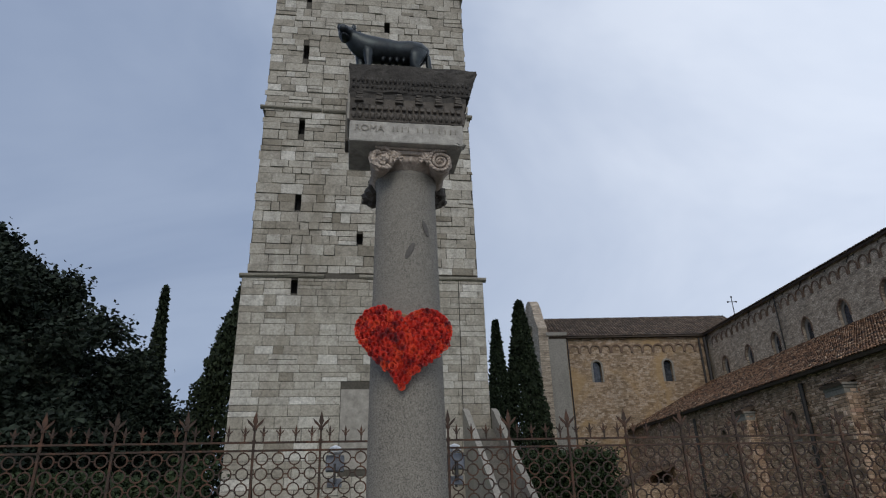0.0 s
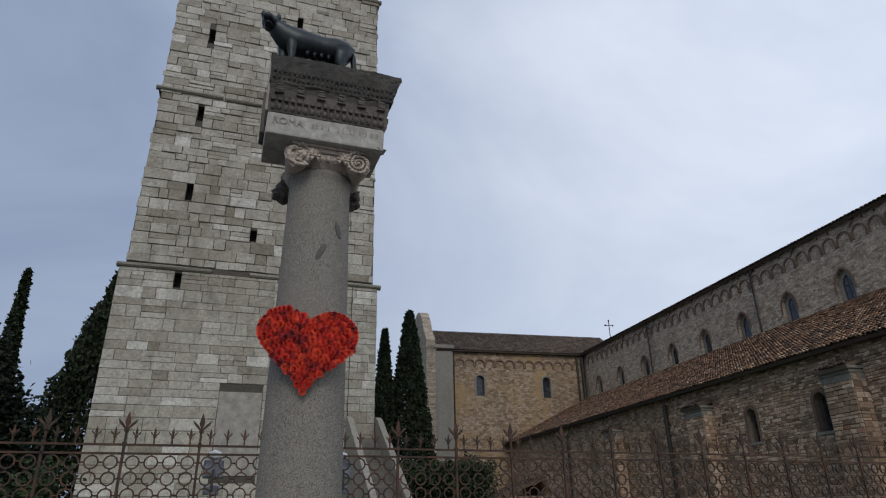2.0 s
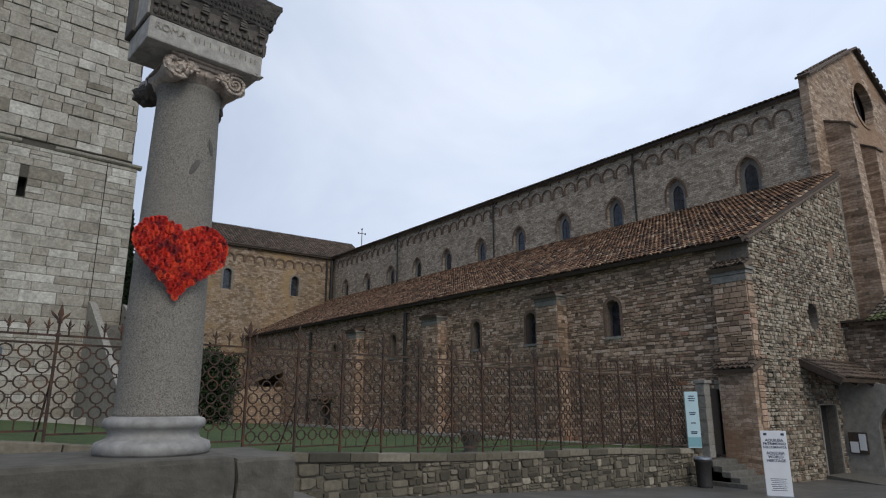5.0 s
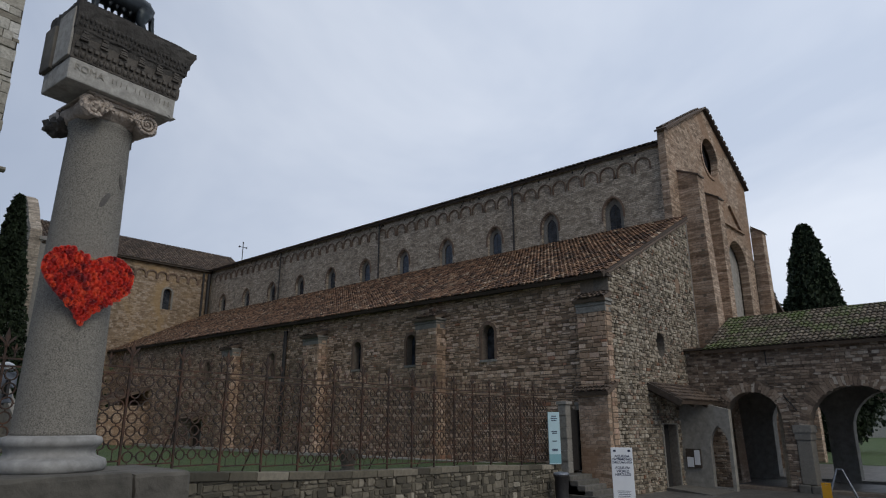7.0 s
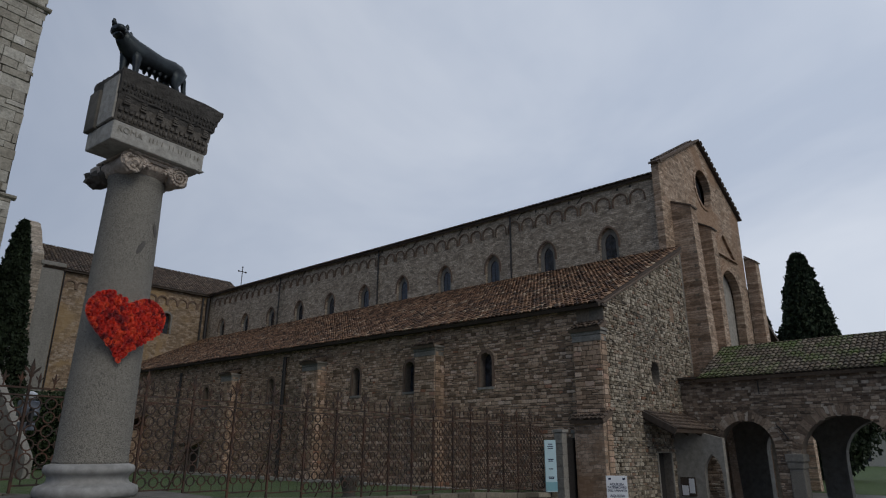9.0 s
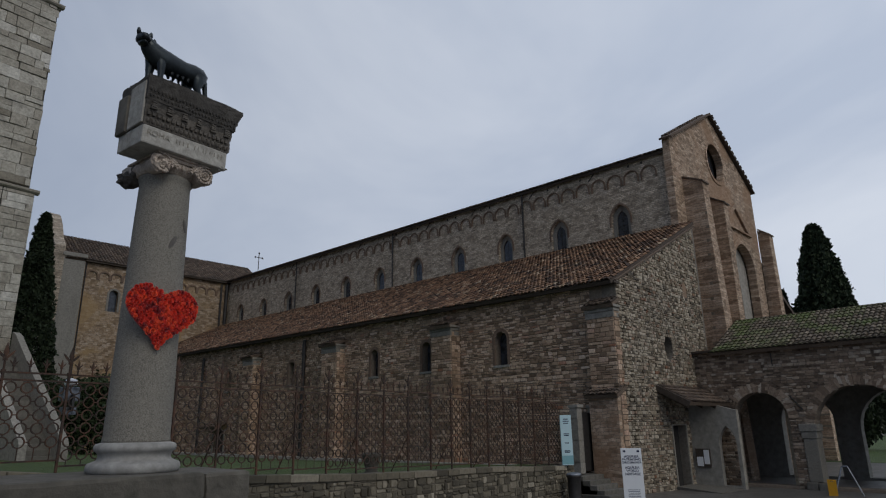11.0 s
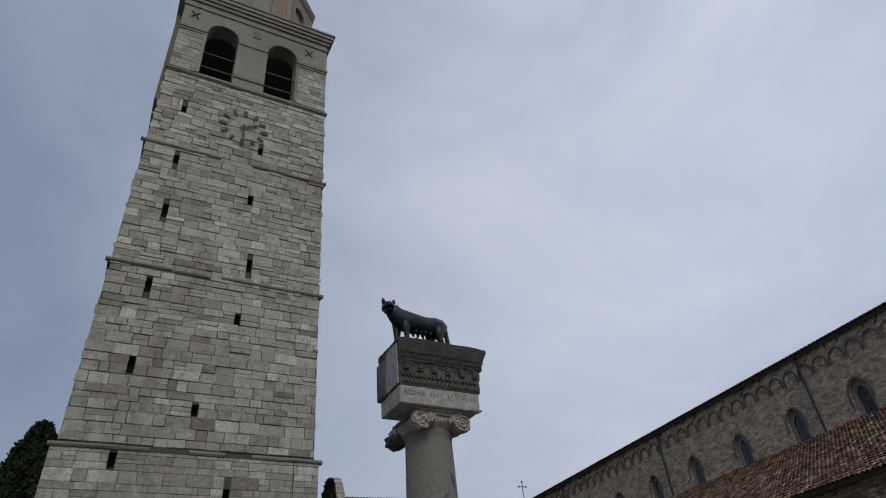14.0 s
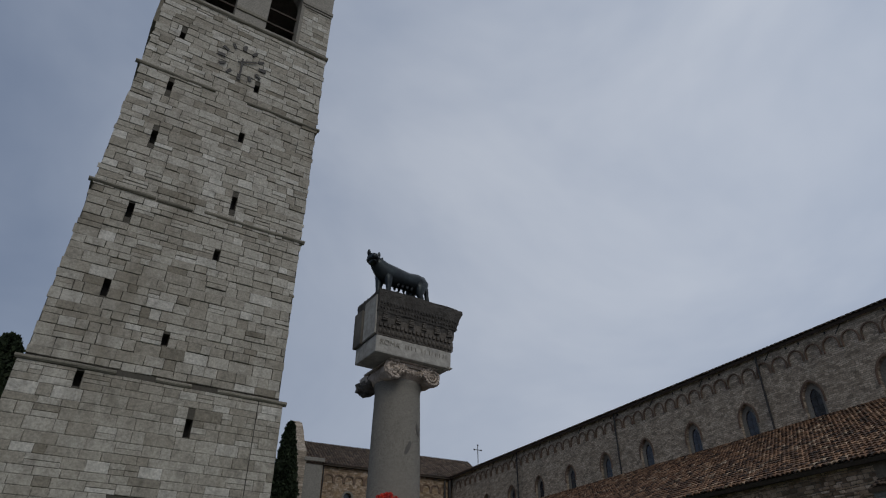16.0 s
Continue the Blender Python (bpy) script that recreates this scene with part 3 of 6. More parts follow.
low = [(-half(0) , -1.5), (half(0), -1.5), (half(12.0), 12.1), (-half(12.0), 12.1)]
high = [(-half(12.2), 12.1), (half(12.2), 12.1), (half(37.2), ZB), (-half(37.2), ZB)]
part("wall", slab(low, slit_loops[:1] + slit_loops[8:9], 0.9, -0.02), TOWER_CORE, tower, "recessed mortar of the shaft")
part("wall", slab(high, slit_loops[1:8] + slit_loops[9:], 0.9, 0.02), TOWER_CORE, tower, "recessed mortar of the shaft")
for z0, z1, h0, h1 in ((-1.5, 12.1, 5.9, 5.85), (12.1, ZB, 5.62, 5.36)):
    bm = bmesh.new()
    v = [bm.verts.new(p) for p in ((-h0, 0.9, z0), (h0, 0.9, z0), (h0, 11.6, z0), (-h0, 11.6, z0), (-h1, 0.9, z1), (h1, 0.9, z1), (h1, 11.2, z1), (-h1, 11.2, z1))]
    for q in ((0, 1, 5, 4), (1, 2, 6, 5), (2, 3, 7, 6), (3, 0, 4, 7), (4, 5, 6, 7)):
        bm.faces.new([v[i] for i in q])
    part("wall", bm, TOWER_STONE, tower)
# slit depth: interior shade painted on a near-black sheet behind each opening
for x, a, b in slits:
    part("slit", box(tu(x) - 0.14, tu(x) + 0.14, 0.5, 0.56, a, b), SHADOWED, tower, "near-black sheet for the shade inside a narrow slit window")
panel = rect(tu(-3.58), tu(-1.75), 3.2, 6.68)
st = courses(0, 0, 0.4, 12.0, (0.30, 0.56), (0.45, 1.35), slit_loops[:1] + slit_loops[8:9] + [panel], lambda z: (-half(z), half(z)), 11)
masonry(tower, st, lambda s: 3.0 < s[2] < 12.0 and s[1] - s[0] > 0.3, 0.016, (0.028, 0.045), TOWER_STONE, "stone_block", 12, pose(0, -0.02, 0), 0.012)
st = courses(0, 0, 12.3, ZB, (0.30, 0.60), (0.40, 1.25), slit_loops[1:8] + slit_loops[9:], lambda z: (-half(z) - 0.03 + 0.06 * math.sin(z * 9.1) * math.sin(z * 2.3), half(z) + 0.04 * math.sin(z * 7.7)), 13)
st = [(u0 - (rng.uniform(-0.04, 0.05) if u0 < -half(z0) + 0.2 else 0), u1 + (rng.uniform(-0.06, 0.06) if u1 > half(z0) - 0.2 else 0), z0, z1) for u0, u1, z0, z1 in st]
vs, fs = laid(st, 0.026, (0.02, 0.10), 14, rough=0.022)
raw("stonework", vs, fs, TOWER_STONE, tower, m=pose(0, 0.02, 0), kind="stuff")
part("panel", box(tu(-3.56), tu(-1.77), -0.05, 0.0, 3.2, 6.66, bevel=0.01), PLASTER, tower, "smooth pale rendered panel")


def string_course(x0, x1, z, out=0.16, h=0.18):
    bm = bmesh.new()
    prof = [(0.05, z - h * 0.6), (-out * 0.6, z - h * 0.5), (-out, z - h * 0.1), (-out, z + h * 0.35), (-out * 0.6, z + h * 0.6), (0.05, z + h * 0.75)]
    n = max(2, int((x1 - x0) / 0.6))
    rows = []
    for k in range(n + 1):
        u = x0 + (x1 - x0) * k / n
        dz = rng.uniform(-0.015, 0.015)
        rows.append([bm.verts.new((u, y + rng.uniform(-0.012, 0.012), zz + dz)) for y, zz in prof])
    for a, b in zip(rows, rows[1:]):
        for k in range(len(prof) - 1):
            bm.faces.new((a[k], b[k], b[k + 1], a[k + 1]))
    bm.faces.new(rows[0]), bm.faces.new(rows[-1][::-1])
    return part("string_course", bm, CORNICE_STONE, tower)


for x0, x1, z in ((-8.5, -4.53, 12.1), (-2.86, -1.26, 12.1), (-0.04, 3.42, 12.1), (-8.3, -5.1, 21.7), (-5.0, -3.2, 21.62), (-2.6, 3.15, 21.75), (-8.25, -3.68, 30.45), (-1.73, 3.05, 30.5)):
    string_course(tu(x0), tu(x1), z)
# belfry
part("joint_line", box(tu(2.0), tu(2.03), -0.075, 0.0, 1.0, 12.0), SHADOWED, tower, "dark upright joint beside the corner")
for z in (21.7, 30.47, 37.3):
    h = half(z)
    for s in (-1, 1):
        part("string_course", box(s * h - 0.14, s * h + 0.14, 0.0, 11.2, z - 0.12, z + 0.14, bevel=0.03), CORNICE_STONE, tower)
BH = 5.34
a1, a2 = arch(tu(-4.93), 2.16, 37.65, 42.2), arch(tu(-0.65), 2.16, 37.65, 42.2)
part("belfry_wall", slab(rect(-BH, BH, ZB, 46.0), (a1, a2), 1.1, 0.0), BELFRY_STONE, tower, "pale ashlar belfry wall with two arches")
for s in (-1, 1):
    part("belfry_wall", slab(rect(-10.1, -1.1, ZB, 46.0), (arch(-7.6, 2.1, 37.65, 42.2), arch(-3.4, 2.1, 37.65, 42.2)), 1.1, 0.0), BELFRY_STONE, tower, m=pose(-BH, 0, 0, 0, 0, -90) if s < 0 else pose(BH - 1.1, 0, 0, 0, 0, -90))
part("belfry_wall", box(-BH, BH, 10.1, 11.2, ZB, 46.0), BELFRY_STONE, tower)
part("side_shaft", box(-BH - 0.42, -BH, 2.0, 9.5, 36.2, 45.8, bevel=0.05), CORNICE_STONE, tower, "dark projecting strip on the belfry side")
# belfry floor, frame and back sheet carry the interior shade as near-black colour
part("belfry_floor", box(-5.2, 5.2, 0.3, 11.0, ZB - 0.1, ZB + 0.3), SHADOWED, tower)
part("bell_frame", bx(bx(bx(box(-4.2, 4.2, 3.0, 3.3, 38.6, 38.9), -4.2, 4.2, 3.0, 3.3, 40.3, 40.6), -4.2, 4.2, 5.5, 5.8, 39.0, 39.4), -4.2, 4.2, 7.2, 7.4, 37.7, 45.5), SHADOWED, tower, "bell frame and back sheet in near-black interior shade colour")
for lo in (a1, a2):
    part("arch_moulding", band(lo, 0.22, 0.10, 0.0), BELFRY_STONE, tower)
for u in (tu(-4.93), tu(-0.65)):
    for z in (39.2, 40.7):
        part("louvre_bar", box(u - 1.06, u + 1.06, 0.7, 0.82, z, z + 0.14), TIMBER, tower)
st = courses(0, 0, 37.6, 41.8, (0.34, 0.5), (0.4, 1.0), (a1, a2, rect(tu(-3.86), tu(-1.72), 37, 42)), lambda z: (-BH, BH), 15)
vs, fs = laid(st, 0.018, (0.03, 0.06), 16, rough=0.006)
raw("stonework", vs, fs, TOWER_STONE, tower, kind="stuff")
for u0, u1 in ((-BH - 0.05, tu(-6.02)), (tu(-3.84), tu(-1.74)), (tu(0.44), BH + 0.05)):
    part("impost", bx(box(u0, u1, -0.20, 0.0, 41.85, 42.15, bevel=0.05), u0 + 0.05, u1 - 0.05, -0.12, 0.0, 41.68, 41.86), BELFRY_STONE, tower)
part("impost", box(tu(-3.84), tu(-1.74), -0.22, 0.0, 38.15, 38.45, bevel=0.06), CORNICE_STONE, tower)
part("impost", box(tu(-3.84), tu(-1.74), -0.12, 0.0, ZB + 0.1, 41.7), BELFRY_STONE, tower, "smooth middle pier")
string_course(-BH - 0.15, BH + 0.15, 37.25, 0.2, 0.22)
part("shield", box(tu(-2.95), tu(-2.35), -0.07, 0.0, 43.3, 44.2, bevel=0.03), CORNICE_STONE, tower)
for k, (z0, z1, o) in enumerate(((44.5, 44.75, 0.10), (45.2, 45.5, 0.16), (45.5, 45.8, 0.3), (45.8, 46.15, 0.42), (46.15, 46.35, 0.5))):
    part("cornice", box(-BH - o, BH + o, -o, 11.2 + o, z0, z1, bevel=0.04), BELFRY_STONE if k < 4 else CORNICE_STONE, tower)
for x in (-7.05, 1.3):
    bm = bmesh.new()
    rod(bm, (tu(x) - 0.28, -0.06, 43.25), (tu(x) + 0.28, -0.06, 43.95), 0.04), rod(bm, (tu(x) - 0.28, -0.06, 43.95), (tu(x) + 0.28, -0.06, 43.25), 0.04)
    part("wall_anchor", bm, DARK_METAL, tower, "dark iron cross anchor")
# clock without a dial: bars and two hands
CX, CZ = tu(-2.62), 33.6
for k in range(12):
    t = math.pi * k / 6
    bm = box(-0.12, 0.12, -0.02, 0.02, -0.24, 0.24) if k % 3 == 0 else box(-0.09, 0.09, -0.02, 0.02, -0.21, 0.21)
    part("hour_mark", bm, DARK_METAL, tower, m=pose(CX + 1.32 * math.sin(t), -0.11, CZ + 1.32 * math.cos(t), 0, math.degrees(t), 0))
for ang, ln in ((62, 1.0), (178, 1.35)):
    part("clock_hand", box(-0.06, 0.06, -0.015, 0.015, -0.3, ln), DARK_METAL, tower, m=pose(CX, -0.15, CZ, 0, ang, 0))
# octagon and spire
OY, R8 = 5.6, 5.2


def octagon(r, z):
    return [(r * math.cos(math.radians(22.5 + 45 * k)), OY + r * math.sin(math.radians(22.5 + 45 * k)), z) for k in range(8)]


def prism(levels, material, name, label=""):
    vs, fs = [], []
    for r, z in levels:
        vs += octagon(r, z)
    for j in range(len(levels) - 1):
        fs += [(8 * j + k, 8 * j + (k + 1) % 8, 8 * j + 8 + (k + 1) % 8, 8 * j + 8 + k) for k in range(8)]
    fs += [tuple(range(8))[::-1], tuple(range(8 * len(levels) - 8, 8 * len(levels)))]
    return raw(name, vs, fs, material, tower, label)


for k in range(8):
    ang = 45 * k
    side = 2 * R8 * math.sin(math.radians(22.5))
    m = pose(0, OY, 0, 0, 0, ang) @ pose(0, -R8 * math.cos(math.radians(22.5)), 0)
    hole = arch(0, 1.6, 47.2, 51.2)
    part("octagon_wall", slab(rect(-side / 2, side / 2, 46.35, 53.4), (hole,), 0.5), SPIRE_BRICK, tower, m=m)
    part("blind_niche", slab(arch(0, 1.58, 47.2, 51.2), (), 0.05, 0.32), PLASTER, tower, m=m)
    part("octagon_quoin", box(-side / 2, -side / 2 + 0.5, -0.05, 0.1, 46.4, 53.3), BELFRY_STONE, tower, m=m)
    part("arch_moulding", band(hole, 0.16, 0.06), BELFRY_STONE, tower, m=m)
prism([(5.2, 53.3), (5.35, 53.45), (5.5, 53.8), (5.55, 54.0)], CORNICE_STONE, "octagon_cornice")
prism([(5.5, 54.0), (0.25, 69.6)], SPIRE_TILE, "spire", "steep octagonal brick spire")
bm = bmesh.new()
lathe(bm, [(0.05, 69.3), (0.3, 69.5), (0.22, 70.0), (0.42, 70.4), (0.42, 70.7), (0.1, 71.0), (0.05, 71.2)], 16, (0, OY))
part("finial_ball", bm, DARK_METAL, tower, smooth=True)
bm = bmesh.new()
rod(bm, (0, OY, 71), (0, OY, 73.2), 0.06), rod(bm, (-0.7, OY, 72.3), (0.7, OY, 72.3), 0.05)
for p in ((-0.7, 72.3), (0.7, 72.3), (0, 73.2)):
    bmesh.ops.create_icosphere(bm, subdivisions=1, radius=0.14, matrix=Matrix.Translation((p[0], OY, p[1])))
part("cross", bm, DARK_METAL, tower)

# stair up the side of the tower
stair = thing("outdoor_stair", "pale stone stair with sloping parapets beside the tower", "stairs", m=pose(3.2, 29.9, 0, 0, 0, 8.5))
for k in range(21):
    part("step", box(-1.1, 0.0, -5.5 + 0.25 * k, -0.1, 0.6 + 0.2 * k, 0.8 + 0.2 * k, bevel=0.01), STEP_STONE, stair)
for x in (-1.36, 0.0):
    bm = bmesh.new()
    pr = [(-6.0, -0.4), (-0.15, -0.4), (-0.15, 5.75), (-0.5, 5.6), (-5.9, 1.35), (-6.0, 1.2)]
    a = [bm.verts.new((x, y, z)) for y, z in pr]
    b = [bm.verts.new((x + 0.26, y, z)) for y, z in pr]
    bm.faces.new(a), bm.faces.new(b[::-1])
    for i in range(6):
        bm.faces.new((a[i], a[(i + 1) % 6], b[(i + 1) % 6], b[i]))
    part("parapet", bm, QUOIN, stair)

# ---- basilica ----
NX, AX, CXN = 31.55, 22.0, 38.1        # nave wall, aisle wall, centre line
FY, FN, TY = 11.64, 12.3, 67.2         # aisle front, nave front, transept wall
church = thing("basilica", "long brown stone basilica with high nave and tiled roofs", "church")
RX = 2 * CXN - NX
NORTH = pose(NX, 0, 0, 0, 0, -90)      # in these frames u = -y
NRISE, ARISE = 0.0185, 0.013          # the eaves climb slightly towards the transept
win_y = [16.05 + 4.56 * k + 0.022 * k * k for k in range(11)]
outer = [arch(-y, 1.3, 12.6, 13.98 + 0.009 * (y - 16), 10, 0.95) for y in win_y]
nave = thing("wall_clerestory", "tall buff brick clerestory wall with pointed windows", "wall", m=NORTH, kind="structure")
part("wall", slab([(-TY, 9.0), (-FN - 0.4, 9.0), (-FN - 0.4, 17.55), (-TY, 17.55 + NRISE * (TY - FN))], outer, 0.8), CLERESTORY, nave)
for k, y in enumerate(win_y):
    up = 0.009 * (y - 16)
    w = thing("window_%d" % (k + 1), "narrow pointed leaded window in a stepped brick reveal", "window", "clerestory windows", NORTH, "structure")
    part("window_frame", slab(arch(-y, 1.3, 12.56, 13.98 + up, 10, 0.95), (arch(-y, 0.74, 12.7, 13.93 + up, 12, 0.62),), 0.12, 0.22), QUOIN, w)
    part("pane", slab(arch(-y, 0.78, 12.65, 13.93 + up, 12, 0.64), (), 0.02, 0.30), GLASS, w)
    bm = bmesh.new()
    for z in (13.15, 13.6, 14.05):
        rod(bm, (-y - 0.37, 0.29, z), (-y + 0.37, 0.29, z), 0.012, seg=4)
    rod(bm, (-y, 0.29, 12.8), (-y, 0.29, 14.7), 0.012, seg=4)
    part("glazing_bar", bm, DARK_METAL, w)
    part("window_arch", band(arch(-y, 1.3, 13.55 + up, 13.98 + up, 10, 0.95), 0.12, 0.05), BRICK_EDGE, w)
    part("window_sill", box(-y - 0.75, -y + 0.75, -0.12, 0.25, 12.55, 12.7, bevel=0.02), QUOIN, w)


def corbel_mesh(r, t, d):
    bm = bmesh.new()
    rows = []
    n = 10
    for k in range(-1, n + 2):
        if k < 0 or k > n:
            s = 1 if k < 0 else -1
            a, b, z = (r, r + t, -0.34)
            ring = [(s * a, z), (s * b, z)]
        else:
            c, s2 = math.cos(math.pi * k / n), math.sin(math.pi * k / n)
            ring = [(r * c, r * s2), ((r + t) * c, (r + t) * s2)]
        (a, az), (b, bz) = ring
        rows.append([bm.verts.new(p) for p in ((a, 0, az), (a, -d, az), (b, -d, bz), (b, 0, bz))])
    for p, q in zip(rows, rows[1:]):
        for k in range(4):
            bm.faces.new((p[k], p[(k + 1) % 4], q[(k + 1) % 4], q[k]))
    bm.faces.new(rows[0]), bm.faces.new(rows[-1][::-1])
    bmesh.ops.recalc_face_normals(bm, faces=bm.faces[:])
    me = bpy.data.meshes.new("corbel_arch")
    bm.to_mesh(me)
    bm.free()
    return me


ca = corbel_mesh(0.44, 0.075, 0.09)
for k in range(45):
    mesh_part("corbel_arch", ca, BRICK_EDGE, nave, m=pose(-13.9 - 1.17 * k, 0, 16.42 + NRISE * 1.17 * k + rng.uniform(-0.02, 0.02)))
# putlog holes are small near-black boxes, their inner shade put into the colour
for k in range(60):
    if rng.random() < 0.35:
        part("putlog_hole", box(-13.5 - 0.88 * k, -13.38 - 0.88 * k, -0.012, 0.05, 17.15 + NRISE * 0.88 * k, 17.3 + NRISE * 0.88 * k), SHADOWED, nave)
part("eave_board", slab([(-TY, 17.52 + NRISE * (TY - FN)), (-FN - 0.4, 17.52), (-FN - 0.4, 17.6), (-TY, 17.6 + NRISE * (TY - FN))], (), 0.46, -0.16), TIMBER, nave)
for y in (23.5, 37.55, 52.5):
    bm = bmesh.new()
    rod(bm, (-y, -0.14, 12.7), (-y, -0.14, 17.45 + NRISE * (y - FN)), 0.065, seg=8)
    for z in (13.5, 15.0, 16.5):
        rod(bm, (-y, -0.14, z), (-y, -0.14, z + 0.07), 0.085, seg=8)
    tagged(part("downpipe", bm, DARK_METAL, None, m=NORTH), "dark metal rainwater pipe on the clerestory wall", "pipe", "rainwater pipes")
for k in range(9):
    y = 17.5 + 5.1 * k + rng.uniform(-0.8, 0.8)
    bm = bmesh.new()
    rod(bm, (-y, -0.05, 16.9 + NRISE * (y - FN)), (-y + 0.45, -0.05, 17.35 + NRISE * (y - FN)), 0.03, seg=5)
    part("tie_anchor", bm, DARK_METAL, nave)
part("wall_south", box(RX - 0.8, RX, FN + 0.6, TY, -1.4, 17.55), CLERESTORY, church)
nd = Vector((-(CXN - NX) - 0.26, 0, -3.02))
tiles("roof_tiles", slope(CXN, TY + 8, 20.5 + NRISE * (TY + 8 - FN), (0, -1, -NRISE), nd), TY + 8 - FN - 0.5, nd.length, 0.30, 0.45, TILE_DARK, church, 21, "dark weathered round roof tiles", "stuff")
sd = Vector(((CXN - NX) + 0.5, 0, -3.2))
part("roof", box(0, TY + 8 - FN - 0.5, 0, sd.length, -0.1, 0.06), TILE_DARK, church, m=slope(CXN, FN + 0.5, 20.5, (0, 1, 0), sd))

# aisle wall and roof
AISLE = pose(AX, 0, 0, 0, 0, -90)
aisle_w = [(18.3, 0.80, 4.55, 5.85), (23.75, 0.72, 4.6, 5.9), (28.35, 0.72, 4.62, 5.9), (37.6, 0.72, 4.64, 5.9), (46.8, 0.7, 4.6, 5.85)]
al = [arch(-y, w, a, b) for y, w, a, b in aisle_w]
side_door = rect(-48.6, -46.9, -0.6, 1.55)
aisle = thing("wall_aisle", "brown rubble stone aisle wall with small arched windows", "wall", m=AISLE, kind="structure")
part("wall", slab([(-TY, -1.8), (-FY, -1.8), (-FY, 7.72), (-TY, 7.72 + ARISE * (TY - FY))], al + [side_door], 0.8), MORTAR, aisle, "recessed lime mortar")
fade = courses(-TY, -FY - 1.35, -1.3, 8.4, (0.075, 0.19), (0.13, 0.46), al + [side_door], None, 31)
fade = [q for q in fade if q[3] < 7.7 - ARISE * (q[0] + FY)]
masonry(aisle, fade, lambda s: -19.5 < s[0] < -13.0 and 1.2 < s[2] < 5.6 and s[1] - s[0] > 0.22, 0.028, (0.01, 0.06), RUBBLE_DARK, "stone", 32, None, 0.016, 0.2)
for k, (y, w, a, b) in enumerate(aisle_w):
    o = thing("window_%d" % (k + 12), "small round-arched dark window in the aisle wall", "window", "aisle windows", AISLE, "structure")
    part("window_arch", band(arch(-y, w, a, b), 0.16, 0.06), BRICK_EDGE, o)
    part("pane", slab(arch(-y, w + 0.02, a - 0.01, b), (), 0.02, 0.42), GLASS, o)
    part("window_sill", box(-y - w / 2 - 0.1, -y + w / 2 + 0.1, -0.10, 0.4, a - 0.12, a), QUOIN, o)
dr = thing("door_1", "old dark timber side door under a small tiled canopy", "door", m=AISLE, kind="structure")
part("door_leaf", bx(box(-48.55, -47.78, 0.2, 0.28, -0.6, 1.5), -47.72, -46.95, 0.2, 0.28, -0.6, 1.5), TIMBER, dr)
part("door_frame", band(side_door, 0.16, 0.1, 0.0), QUOIN, dr)
tiles("canopy", pose(-49.1, -0.02, 2.35) @ slope(0, 0, 0, (-1, 0, 0), (0, -0.88, -0.47)) @ pose(-2.6, 0, 0), 2.6, 1.2, 0.22, 0.38, TILE_DARK, dr, 33)


def buttress(y0, y1, out, cap_z, label):
    o = thing("buttress", label, "buttress", "aisle buttresses", AISLE)
    part("pier", box(-y1, -y0, -out + 0.05, 0.06, -1.6, cap_z - 0.3), MORTAR, o)
    st = courses(-y1, -y0, -1.2, cap_z - 0.35, (0.13, 0.26), (0.2, 0.55), (), None, int(y0 * 7))
    v, f2 = laid(st, 0.025, (0.03, 0.06), 41, rough=0.01)
    raw("stonework", v, f2, RUBBLE_DARK, o, m=pose(0, -out + 0.05, 0), kind="stuff")
    for sgn, u in ((-1, -y1), (1, -y0)):
        st = courses(0, out, -1.2, cap_z - 0.35, (0.13, 0.26), (0.2, 0.45), (), None, int(y0 * 9 + sgn))
        v, f2 = laid(st, 0.025, (0.02, 0.04), 42, rough=0.01)
        raw("stonework", v, f2, RUBBLE_DARK, o, m=pose(u, 0.05, 0, 0, 0, -90) if sgn < 0 else pose(u, -out + 0.05, 0, 0, 0, 90), kind="stuff")
    part("moulding", bx(bx(box(-y1 - 0.06, -y0 + 0.06, -out - 0.05, 0.05, cap_z - 0.35, cap_z - 0.2, bevel=0.02), -y1 - 0.13, -y0 + 0.13, -out - 0.13, 0.05, cap_z - 0.2, cap_z - 0.08, bevel=0.02), -y1 - 0.03, -y0 + 0.03, -out - 0.02, 0.05, cap_z - 0.62, cap_z - 0.36, bevel=0.01), QUOIN, o, "pale moulded stone cap")
    d = Vector((0, -out - 0.25, -0.36))
    tiles("cap_tiles", pose(-y0 + 0.12, 0.0, cap_z + 0.28) @ slope(0, 0, 0, (-1, 0, 0), d), y1 - y0 + 0.24, d.length, 0.2, 0.3, TILE_DARK, o, int(y0))


buttress(FY + 0.0, FY + 1.35, 0.45, 6.75, "corner buttress of pale rubble with a tiled cap")
buttress(21.2, 22.7, 0.7, 6.95, "rubble stone buttress with moulded cap and tiles")
buttress(31.4, 33.0, 0.7, 6.95, "rubble stone buttress with moulded cap and tiles")
buttress(41.9, 43.4, 0.7, 6.95, "rubble stone buttress with moulded cap and tiles")
for y in (35.85, 51.2):
    bm = bmesh.new()
    rod(bm, (-y, -0.2, -0.6), (-y, -0.2, 7.6), 0.13 if y < 40 else 0.11, seg=8)
    for z in (1.5, 4.0, 6.5):
        rod(bm, (-y, -0.2, z), (-y, -0.2, z + 0.1), 0.16, seg=8)
    tagged(part("downpipe", bm, DARK_METAL, None, m=AISLE), "thick dark rainwater pipe on the aisle wall", "pipe", "rainwater pipes")
